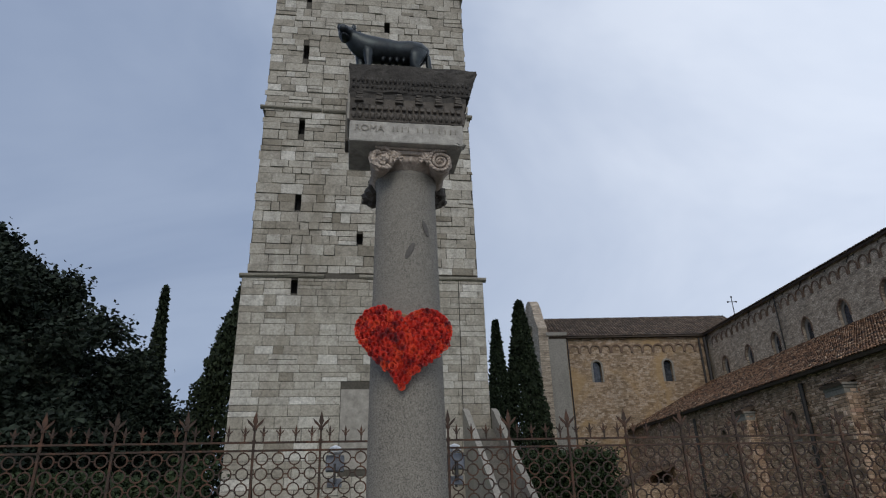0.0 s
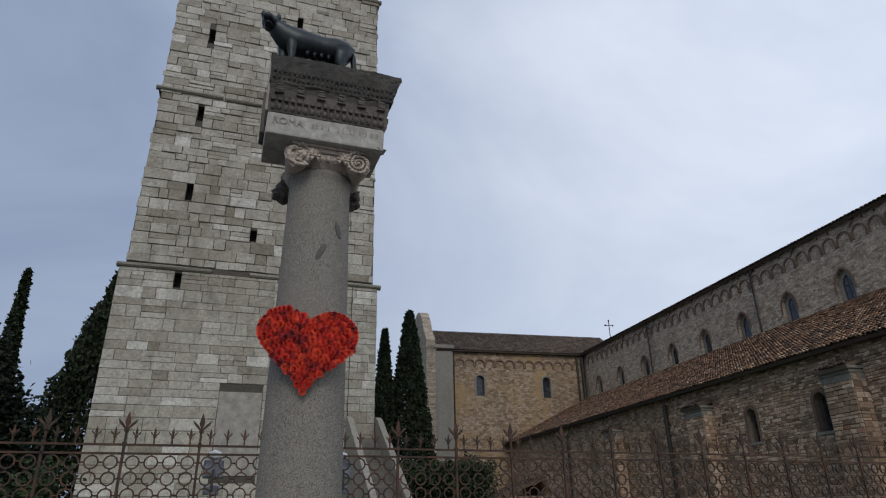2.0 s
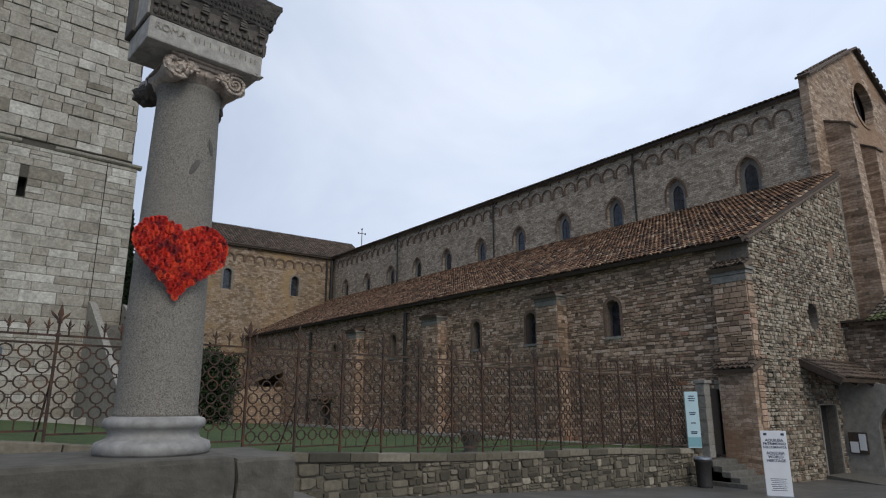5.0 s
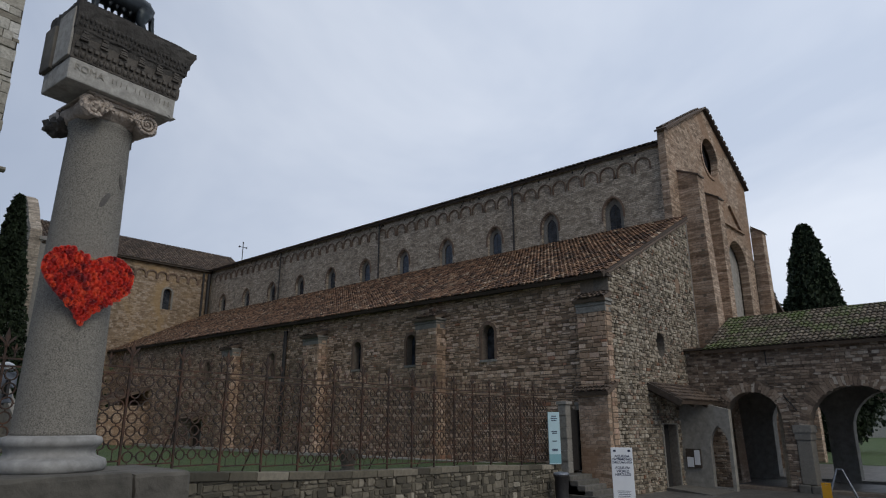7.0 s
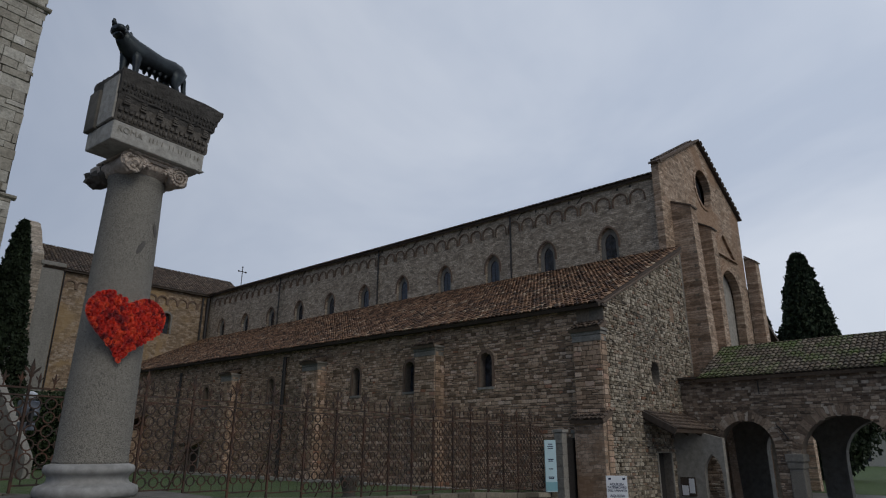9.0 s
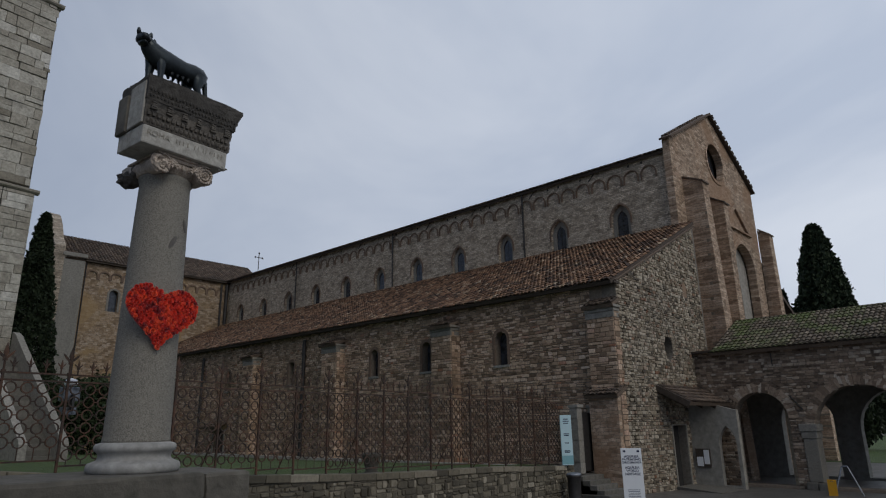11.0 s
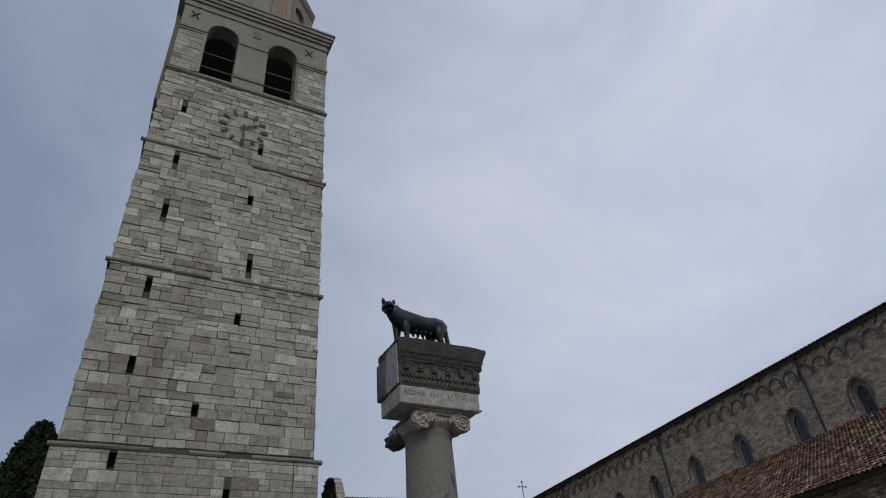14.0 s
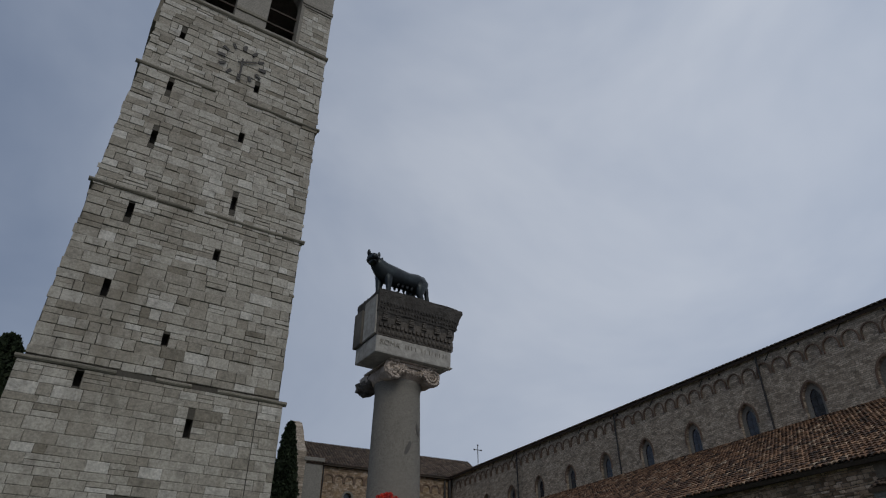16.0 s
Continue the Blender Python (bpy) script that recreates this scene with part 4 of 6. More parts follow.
part("eave_board", slab([(-TY, 7.66 + ARISE * (TY - FY)), (-FY + 0.1, 7.66), (-FY + 0.1, 7.76), (-TY, 7.76 + ARISE * (TY - FY))], (), 0.44, -0.24), TIMBER, aisle)
ad = Vector((-(NX - AX) - 0.5, 0, -4.98))
tiles("roof_tiles", slope(NX, TY, 12.72 + ARISE * (TY - FY), (0, -1, -ARISE), ad), TY - FY + 0.05, ad.length, 0.235, 0.40, TILE, church, 22, "brown and orange round terracotta tiles", "stuff")
part("roof", box(0, TY - FN, 0, ad.length, -0.2, 0.05), TILE_DARK, church, m=slope(RX, FN, 12.72, (0, 1, 0), (-ad.x, 0, ad.z)))
part("lead_flashing", box(0.3, TY - FN - 1, -0.12, 0.25, 0.02, 0.2), TILE_DARK, church, m=slope(NX - 0.15, TY, 12.66 + ARISE * (TY - FY), (0, -1, -ARISE), ad))
part("wall_south", box(2 * CXN - AX - 0.8, 2 * CXN - AX, FY, TY, -1.4, 7.7), FACADE_BRICK, church)

# west front: aisle part of pale rubble, nave part of brick with piers
front = thing("wall_front", "pale rubble stone front of the side aisle with an oval window", "wall", m=pose(0, FY, 0), kind="structure")
oval = [(26.65 + 0.46 * math.cos(t * math.pi / 10), 5.12 + 0.62 * math.sin(t * math.pi / 10)) for t in range(20)]
blind = arch(29.3, 0.5, 8.0, 8.6)
portal = rect(26.1, 27.5, -1.4, 1.5)
fo = [(AX - 0.02, -1.6), (NX - 0.1, -1.6), (NX - 0.1, 12.4), (AX - 0.02, 7.78)]
part("wall", slab(fo, (oval, portal), 0.7), MORTAR_LIGHT, front, "pale mortar")


def front_edge(z):
    return (AX - 0.02 if z < 7.75 else AX + (z - 7.75) * (NX - AX) / 4.62, NX - 0.35)


st = courses(0, 0, -1.35, 12.3, (0.07, 0.19), (0.10, 0.34), (oval, portal, blind), front_edge, 51)
masonry(front, st, lambda s: 22 < s[0] < 26 and 0.0 < s[2] < 4.2, 0.026, (0.015, 0.065), RUBBLE_LIGHT, "stone", 52, None, 0.02, 0.26)
part("blind_window", slab(blind, (), 0.04, -0.01), RUBBLE_DARK, front)
part("pane", slab([(26.65 + 0.44 * math.cos(t * math.pi / 10), 5.12 + 0.6 * math.sin(t * math.pi / 10)) for t in range(20)], (), 0.02, 0.4), GLASS, front)
part("door_frame", band(portal, 0.12, 0.06), QUOIN, front)
# the doorway's inner shade is a near-black sheet, not a timber leaf
part("door_leaf", box(26.12, 27.48, 0.35, 0.42, -1.4, 1.48), SHADOWED, front, "near-black sheet for the unlit inside of the side doorway")
vd = Vector((NX - AX, 0, 4.62))
part("verge", box(0, vd.length, -0.10, 0.4, 0.0, 0.10, bevel=0.03), TILE_DARK, front, m=pose(AX - 0.05, 0, 7.75, 0, -math.degrees(math.atan2(vd.z, vd.x)), 0))
nf = thing("wall_nave_front", "tall brick nave gable with round window and arched recess", "wall", m=pose(0, FN, 0), kind="structure")
GL, GR, GZ, GT = NX - 0.25, RX + 0.25, 18.2, 22.1
rose = disc(38.35, 18.6, 1.35, 24)
niche = arch(41.2, 3.6, 5.0, 11.6)
part("wall", slab([(GL, -1.6), (GR, -1.6), (GR, GZ), (CXN, GT), (GL, GZ)], (rose, niche), 0.42), FACADE_BRICK, nf)
part("window_frame", band(rose, 0.2, 0.06, 0.0, 0), FACADE_BRICK, nf)
part("pane", slab(disc(38.35, 18.6, 1.34, 24), (), 0.02, 0.6), GLASS, nf, "dark round window")
part("niche_back", slab(arch(41.2, 3.58, 5.0, 11.6), (arch(40.9, 1.2, 6.0, 10.4),), 0.1, 0.5), PLASTER, nf)
part("pane", slab(arch(40.9, 1.2, 6.0, 10.4), (), 0.02, 0.58), GLASS, nf)
part("niche_arch", band(niche, 0.4, 0.12), FACADE_BRICK, nf)
for s in (-1, 1):
    e = Vector((s * (CXN - GL), 0, -(GT - GZ)))
    ang = math.degrees(math.atan2(GT - GZ, CXN - GL))
    bm = box(-0.05, e.length + 0.25, -0.25, 0.5, 0.0, 0.12)
    for k in range(int(e.length / 0.5)):
        bx(bm, 0.2 + 0.5 * k, 0.5 + 0.5 * k, -0.3, 0.1, 0.1, 0.22)
    part("coping", bm, TILE_DARK, nf, "tiled gable coping", m=pose(CXN, 0, GT, 0, ang, 0) if s > 0 else pose(CXN, 0, GT, 0, ang, 180) @ pose(0, -0.25, 0))
part("shoulder", box(GL - 0.02, GL + 0.3, 0.004, 0.44, 12.0, GZ + 0.06), FACADE_BRICK, nf)


def pier(name, x0, x1, y0, z1, base, mat):
    bm = bmesh.new()
    v = [bm.verts.new(p) for p in ((x0 - base * 0.3, y0 - base, -1.6), (x1 + base * 0.3, y0 - base, -1.6), (x1, FN + 0.05, -1.6), (x0, FN + 0.05, -1.6), (x0, y0, z1 - 0.5), (x1, y0, z1 - 0.5), (x1, FN + 0.05, z1), (x0, FN + 0.05, z1))]
    for q in ((0, 1, 5, 4), (1, 2, 6, 5), (2, 3, 7, 6), (3, 0, 4, 7), (4, 5, 6, 7), (0, 3, 2, 1)):
        bm.faces.new([v[i] for i in q])
    o = thing(name, "tall tapering brick pier against the nave front", "buttress", "front piers")
    part("shaft", bm, mat, o)
    cp = bmesh.new()
    w = [cp.verts.new(p) for h in (0.004, 0.11) for p in ((x0 - 0.07, y0 - 0.08, z1 - 0.55 + h), (x1 + 0.07, y0 - 0.08, z1 - 0.55 + h), (x1 + 0.07, FN - 0.004, z1 + h), (x0 - 0.07, FN - 0.004, z1 + h))]
    for q in ((0, 1, 5, 4), (1, 2, 6, 5), (2, 3, 7, 6), (3, 0, 4, 7), (4, 5, 6, 7), (3, 2, 1, 0)):
        cp.faces.new([w[i] for i in q])
    part("cap", cp, TILE_DARK, o, "sloping dark tile cap")
    return o


pier("front_pier", 32.55, 33.35, 11.16, 15.9, 0.6, FACADE_BRICK)
pier("front_pier", 36.5, 37.3, 11.47, 15.6, 0.1, FACADE_BRICK)
pier("front_pier", 45.2, 46.0, 11.58, 15.3, 0.1, FACADE_BRICK)
part("drip_gable", slab([(38.1, 14.3), (43.3, 14.3), (40.7, 16.3)], ([(38.75, 14.42), (42.65, 14.42), (40.7, 15.9)],), 0.16, -0.16), FACADE_BRICK, nf)

# transept
tr = thing("wall_transept", "golden brown masonry transept wall with two slit windows", "wall", m=pose(0, TY, 0), kind="structure")
tw = [arch(19.0, 0.9, 13.5, 15.3), arch(26.75, 0.9, 13.45, 15.3)]
part("wall", slab([(14.6, -2), (NX + 0.4, -2), (NX + 0.4, 18.35), (14.6, 18.35)], tw, 0.8), TRANSEPT, tr)
for k, lo in enumerate(tw):
    o = thing("window_%d" % (k + 17), "round-arched dark window in the transept wall", "window", "transept windows", pose(0, TY, 0), "structure")
    part("window_arch", band(lo, 0.2, 0.05), QUOIN, o)
    part("pane", slab([(u, z) for u, z in lo], (), 0.02, 0.4), GLASS, o)
cb = corbel_mesh(0.44, 0.16, 0.12)
for k in range(13):
    mesh_part("corbel_arch", cb, BRICK_EDGE, tr, m=pose(16.7 + 1.16 * k, 0, 17.0))
part("corner_pilaster", box(13.9, 15.85, -0.25, 0.6, -2, 18.6), QUOIN, tr, "pale stone corner strip")
part("corner_pilaster", box(13.75, 16.0, -0.4, 0.7, 18.6, 19.0, bevel=0.05), QUOIN, tr)
part("downpipe", rod(bmesh.new(), (16.02, -0.12, -1), (16.02, -0.12, 18.2), 0.07, seg=8), DARK_METAL, tr)
bm = bmesh.new()
rod(bm, (NX - 0.35, -0.3, 10.5), (NX - 0.35, -0.3, 18.1), 0.20, seg=8), rod(bm, (NX - 0.95, -0.2, 11.0), (NX - 0.95, -0.2, 18.1), 0.12, seg=8)
part("downpipe", bm, DARK_METAL, tr)
part("eave_board", box(15.9, NX + 0.3, -0.4, 0.3, 18.3, 18.42), TIMBER, tr)
td = Vector((0, -5.6, -3.6))
tiles("roof_tiles", slope(NX + 5, TY + 5.2, 22.0, (-1, 0, 0), td), NX + 5 - 14.0, td.length, 0.34, 0.5, TILE_DARK, church, 23, "dark weathered round roof tiles", "stuff")
part("roof", box(0, NX + 5 - 14, 0, td.length, -0.1, 0.06), TILE_DARK, church, m=slope(14.0, TY + 5.2, 22.0, (1, 0, 0), (0, 5.6, -3.6)))
ge = [(-TY - 10.6, -2), (-TY + 0.3, -2), (-TY + 0.3, 18.9), (-TY + 0.25, 19.6), (-TY - 0.9, 20.6), (-TY - 2.2, 22.4), (-TY - 3.4, 23.6), (-TY - 4.6, 24.1), (-TY - 6.0, 24.1), (-TY - 7.2, 23.6), (-TY - 8.4, 22.4), (-TY - 9.7, 20.6), (-TY - 10.6, 19.3)]
part("gable_wall", slab(ge, (arch(-TY - 4.0, 1.3, 18.5, 20.3),), 1.0), CLERESTORY, church, "round-topped grey end gable", m=pose(12.9, 0, 0, 0, 0, -90))
part("wall", box(13.5, 40, TY + 9.6, TY + 10.4, -2, 18.3), CLERESTORY, church)
bm = bmesh.new()
rod(bm, (37.0, 70.4, 21.0), (37.0, 70.4, 23.8), 0.05), rod(bm, (36.5, 70.4, 23.2), (37.5, 70.4, 23.2), 0.045)
for p in ((36.5, 23.2), (37.5, 23.2), (37.0, 23.8)):
    bmesh.ops.create_icosphere(bm, subdivisions=1, radius=0.13, matrix=Matrix.Translation((p[0], 70.4, p[1])))
part("cross", bm, DARK_METAL, church, "thin iron roof cross")

# low annex at the foot of the transept
annex = thing("annex", "low rubble lean-to with tiled roof beside the transept", "outbuilding")
part("wall", box(17.6, AX, 57.5, 63.5, -1.4, 3.0), FACADE_BRICK, annex)
# shade inside the opening painted as a near-black box on the wall
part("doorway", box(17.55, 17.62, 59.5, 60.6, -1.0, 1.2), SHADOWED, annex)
an = Vector((-4.9, 0, -1.7))
tiles("roof_tiles", slope(AX, 63.8, 4.55, (0, -1, 0), an), 6.6, an.length, 0.26, 0.42, TILE_DARK, annex, 24)
# portico
PX, PF = 29.5, -1.36
PORT = pose(PX, 0, 0, 0, 0, -90)
pa = [arch(-8.78, 2.45, -2.0, 1.75, 14), arch(-4.65, 3.75, -2.0, 1.25, 14), arch(-0.0, 3.75, -2.0, 1.25, 14), arch(4.65, 3.75, -2.0, 1.25, 14)]
porta = thing("wall_portico", "brick and stone portico wall with round arches", "wall", m=PORT, kind="structure")
part("wall", slab([(-FY, -1.5), (8.5, -1.5), (8.5, 5.1), (-FY, 5.1)], [[(u, max(z, -1.499 if i > 1 else -1.498)) for i, (u, z) in enumerate(lo)] for lo in [[(u, z if z > -1.9 else -1.2) for u, z in l2] for l2 in pa]], 0.75), MORTAR, porta)
cut = [rect(-7.1, -6.5, -1.5, 1.5), rect(-2.8, -1.85, -1.5, 1.5), rect(1.85, 2.8, -1.5, 1.5)]
st = courses(-FY, 8.4, -1.3, 5.05, (0.07, 0.16), (0.12, 0.40), [[(u, max(z, -1.5)) for u, z in lo] for lo in pa] + cut, None, 61)
masonry(porta, st, lambda s: -11 < s[0] < -6 and 2.6 < s[2] < 5.0 and s[1] - s[0] > 0.2, 0.022, (0.015, 0.055), PORTICO_STONE, "stone", 62, None, 0.012, 0.2)
for lo in pa:
    crown = [p for p in lo if p[1] > -1.9]
    cu, cz = (crown[0][0] + crown[-1][0]) / 2, crown[0][1]
    rad = (max(p[0] for p in crown) - min(p[0] for p in crown)) / 2
    count = int(math.pi * rad / 0.13)
    for k in range(count):
        t0, t1 = math.pi * (k + 0.06) / count, math.pi * (k + 0.94) / count
        o = rad + rng.uniform(0.36, 0.46)
        vo = [(cu + q * math.cos(t), y, cz + q * math.sin(t)) for y in (0.02, -rng.uniform(0.035, 0.06)) for q, t in ((rad, t0), (o, t0), (o, t1), (rad, t1))]
        raw("voussoir", vo, [(0, 3, 2, 1), (4, 5, 6, 7), (0, 1, 5, 4), (1, 2, 6, 5), (2, 3, 7, 6), (3, 0, 4, 7)], PORTICO_STONE, porta)
for u in (-6.8, -2.32, 2.32):
    o = thing("portico_pillar", "grey granite pillar on a rough block with pale capital", "pillar", "portico pillars", PORT)
    part("shaft", box(u - 0.29, u + 0.29, -0.08, 0.72, -1.0, 0.85, bevel=0.04), GRANITE, o)
    part("capital", bx(box(u - 0.33, u + 0.33, -0.12, 0.76, 0.85, 1.15, bevel=0.03), u - 0.38, u + 0.38, -0.16, 0.8, 1.15, 1.48, bevel=0.03), QUOIN, o)
    part("base_block", bx(box(u - 0.42, u + 0.05, -0.2, 0.85, -1.4, -1.0, bevel=0.06), u + 0.07, u + 0.45, -0.22, 0.85, -1.4, -1.03, bevel=0.06), STEP_STONE, o)
part("anchor_rod", rod(bmesh.new(), (-8.4 + 0.5, -0.08, 4.15), (-8.4 + 0.5, -0.08, 4.75), 0.025), DARK_METAL, porta)
part("anchor_rod", rod(bmesh.new(), (-6.9, -0.08, 2.1), (-7.35, -0.08, 2.75), 0.03), DARK_METAL, porta)
SOUTH = pose(PX + 6.6, 0, 0, 0, 0, -90)
pb = [[(u, z if z > -1.9 else -1.2) for u, z in lo] for lo in (arch(-8.6, 2.6, -2.0, 1.6, 14), arch(-4.2, 3.9, -2.0, 1.2, 14), arch(0.45, 3.75, -2.0, 1.25, 14), arch(5.0, 3.75, -2.0, 1.25, 14))]
part("wall_far_side", slab([(-FY, -1.5), (8.5, -1.5), (8.5, 5.1), (-FY, 5.1)], [[(u, max(z, -1.499)) for u, z in lo] for lo in pb], 0.7), PLASTER, church, m=SOUTH)
part("ceiling", box(PX + 0.2, PX + 7.0, -8.4, FY, 4.6, 4.75), TIMBER, church)
pd = Vector((-4.2, 0, -2.05))
tiles("roof_tiles", slope(PX + 3.8, FN - 1.6, 7.0, (0, -1, 0), pd), FN - 1.6 + 8.5, pd.length, 0.225, 0.40, TILE_MOSS, church, 25, "grey tiles with green moss on the portico", "stuff")
part("roof", box(0, FN + 6.9, 0, pd.length, -0.1, 0.06), TILE_DARK, church, m=slope(PX + 3.8, -8.5, 7.0, (0, 1, 0), (4.2, 0, -2.05)))
part("eave_board", box(-FY, 8.5, -0.38, 0.1, 5.02, 5.12), TIMBER, porta)
far = thing("wall_chapel", "worn stone pier and near-black shade sheet inside the portico", "wall", kind="structure")
part("wall", box(31.2, 31.9, 7.6, 8.2, -1.4, 2.8), RUBBLE_LIGHT, far)
# thin near-black sheet puts the portico's deep shade into colour
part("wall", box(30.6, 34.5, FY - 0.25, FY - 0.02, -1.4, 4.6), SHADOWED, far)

# small porch by the side door
porch = thing("door_porch", "small lean-to porch with tiled roof over the side door", "porch")
pv = Vector((0, -1.55, -0.82))
tiles("roof_tiles", slope(29.4, FY, 3.3, (-1, 0, 0), pv), 4.5, pv.length, 0.2, 0.36, TILE_DARK, porch, 26)
for x in (25.0, 26.5, 28.0, 29.2):
    part("rafter", box(-0.05, 0.05, 0, pv.length - 0.05, -0.3, -0.16), TIMBER, porch, m=slope(x, FY, 3.3, (-1, 0, 0), pv))
part("side_wall", slab([(-FY, -1.4), (-9.35, -1.4), (-9.35, 2.15), (-10.1, 2.35), (-FY, 3.1)], (arch(-9.9, 0.8, -1.2, 0.6, 10, 0.85),), 0.3), PLASTER, porch, "stained plaster wall with pointed arch", m=pose(28.0, 0, 0, 0, 0, -90))
part("bargeboard", box(-0.05, 0.06, 0, pv.length, -0.22, 0.03), TIMBER, porch, m=slope(24.88, FY, 3.3, (-1, 0, 0), pv))
board = thing("notice_board", "brown wooden notice board with paper sheets", "notice board", m=pose(27.98, 0, 0, 0, 0, -90))
frame_part = part("frame", box(-11.45, -10.75, -0.08, 0.0, -0.42, 0.42, bevel=0.015), TIMBER, board)
part("sheet", box(-11.4, -11.1, -0.095, -0.08, -0.38, 0.05), SIGN_WHITE, frame_part)
part("sheet", box(-11.05, -10.8, -0.095, -0.08, -0.28, 0.36), SIGN_WHITE, frame_part)
ramp_ob = raw("door_ramp", [(25.3, 9.4, street_z(25.3) + 0.02), (28.0, 9.4, -1.3), (28.0, FY, -1.18), (25.9, FY, -1.16), (25.3, 9.4, -1.5), (28.0, 9.4, -1.5), (28.0, FY, -1.5), (25.9, FY, -1.5)], [(0, 1, 2, 3), (0, 4, 5, 1), (0, 3, 7, 4), (1, 5, 6, 2)], STEP_STONE)
tagged(ramp_ob, "low dark stone ramp before the side door", "ramp")

# steps and gate at the church corner
steps = thing("stone_steps", "five worn grey stone steps up to the gate", "steps")
for k in range(5):
    part("step", box(19.75 - (0.12 if k == 0 else 0), 22.3, 11.35 + 0.31 * k, 13.4, -1.4, -1.05 + 0.165 * k, bevel=0.02), STEP_STONE, steps)
gate = thing("garden_gate", "dark iron sheet gate between pale stone posts", "gate")
part("gate_leaf", bx(box(20.72, 21.35, 13.15, 13.2, -0.28, 2.1), 21.38, 21.9, 13.15, 13.2, -0.28, 2.1), DARK_METAL, gate)
for x in (20.3, 21.72):
    post = part("post", box(x + 0.02, x + 0.34, 13.02, 13.34, -0.35, 2.29), QUOIN, gate, "pale stacked stone post")
    for k in range(6):
        part("stone", box(x - 0.02 * (k % 2), x + 0.36, 13.0, 13.36, -0.345 + 0.44 * k, 0.08 + 0.44 * k, bevel=0.015), QUOIN, post)
    part("post_cap", box(x - 0.06, x + 0.42, 12.94, 13.42, 2.29, 2.42, bevel=0.02), QUOIN, post)
lowcap = thing("corner_offset", "small tiled offset at the foot of the church corner", "buttress")
part("block", box(-FY - 1.4, -FY - 0.02, -0.65, 0.0, -1.0, 2.7, bevel=0.02), FACADE_BRICK, lowcap, m=AISLE)
lc = Vector((-0.9, 0, -0.42))
tiles("cap_tiles", slope(AX, FY + 1.5, 3.2, (0, -1, 0), lc), 1.6, lc.length, 0.2, 0.3, TILE_DARK, lowcap, 27)

# ---- retaining wall and fence ----
FD = Vector((1, 0.1202, 0)).normalized()
FANG = math.degrees(math.atan2(FD.y, FD.x))
FENCE = pose(0, 10.74, 0, 0, 0, FANG)          # u along the fence


def ux(u):
    return u * FD.x


rw = thing("retaining_wall", "low dark rubble retaining wall with squared coping stones", "wall", m=FENCE, kind="structure")
for k in range(-36, 40):
    u0, u1 = k * 0.52, k * 0.52 + 0.52
    if u1 > 20.2:
        continue
    t0 = wall_top(ux(u0))
    part("wall", box(u0, u1, -0.02, 0.42, -1.7, t0 - 0.16), MORTAR_DARK, rw)
stones = []
for k in range(-12, 25):
    u0 = k * 0.84
    if u0 > 19.8:
        continue
    top = wall_top(ux(u0 + 0.4)) - 0.17
    stones += courses(u0, min(u0 + 0.84, 20.1), street_z(ux(u0)) - 0.1, top, (0.08, 0.26), (0.10, 0.5), (), None, 700 + k)
masonry(rw, stones, lambda s: 2.0 < s[0] < 13 and s[1] - s[0] > 0.16, 0.03, (0.02, 0.06), RUBBLE_WALL, "stone", 72, pose(0, -0.02, 0), 0.012, 0.22)
u = -19.0
while u < 19.7:
    w = min(rng.uniform(0.5, 1.1), 20.1 - u)
    t0, t1 = wall_top(ux(u)), wall_top(ux(u + w))
    bm = box(0.01, w - 0.01, -0.09, 0.46, -0.17, 0.0, bevel=0.018)
    part("coping_stone", bm, RUBBLE_WALL, rw, m=pose(u, rng.uniform(-0.015, 0.015), t0 + rng.uniform(-0.015, 0.01), 0, -math.degrees(math.atan2(t1 - t0, w)), 0))
    u += w

fence = thing("iron_fence", "rusty wrought iron fence of rings with spear finials", "fence", m=FENCE)
fence.location.y += 0.19
BAY, RAIL = 1.055, 2.60
U0 = -13.0 * BAY + 0.45
bays = 32


def finial_mesh(h, w, r):
    bm = bmesh.new()
    rod(bm, (0, 0, 0), (0, 0, h * 0.55), r, r, 6)
    rod(bm, (0, 0, h * 0.38), (0, 0, h * 0.45), r * 2.1, r * 2.1, 6)
    blades = [[(0.0, h), (w * 0.10, h * 0.78), (w * 0.15, h * 0.66), (w * 0.05, h * 0.52), (-w * 0.05, h * 0.52), (-w * 0.15, h * 0.66), (-w * 0.10, h * 0.78)]]
    for s in (-1, 1):
        blades.append([(s * w * 0.03, h * 0.40), (s * w * 0.22, h * 0.52), (s * w * 0.40, h * 0.62), (s * w * 0.50, h * 0.76), (s * w * 0.32, h * 0.68), (s * w * 0.14, h * 0.58), (s * w * 0.03, h * 0.48)])
    for prof in blades:
        vs = [bm.verts.new((x, y, z)) for y in (-r * 0.55, r * 0.55) for x, z in prof]
        n = len(vs) // 2
        bm.faces.new(vs[:n]), bm.faces.new(vs[n:][::-1])
        for i in range(n):
            bm.faces.new((vs[i], vs[(i + 1) % n], vs[n + (i + 1) % n], vs[n + i]))
    bmesh.ops.recalc_face_normals(bm, faces=bm.faces[:])
    me = bpy.data.meshes.new("finial")
    bm.to_mesh(me)
    bm.free()
    me.materials.append(IRON)
    return me


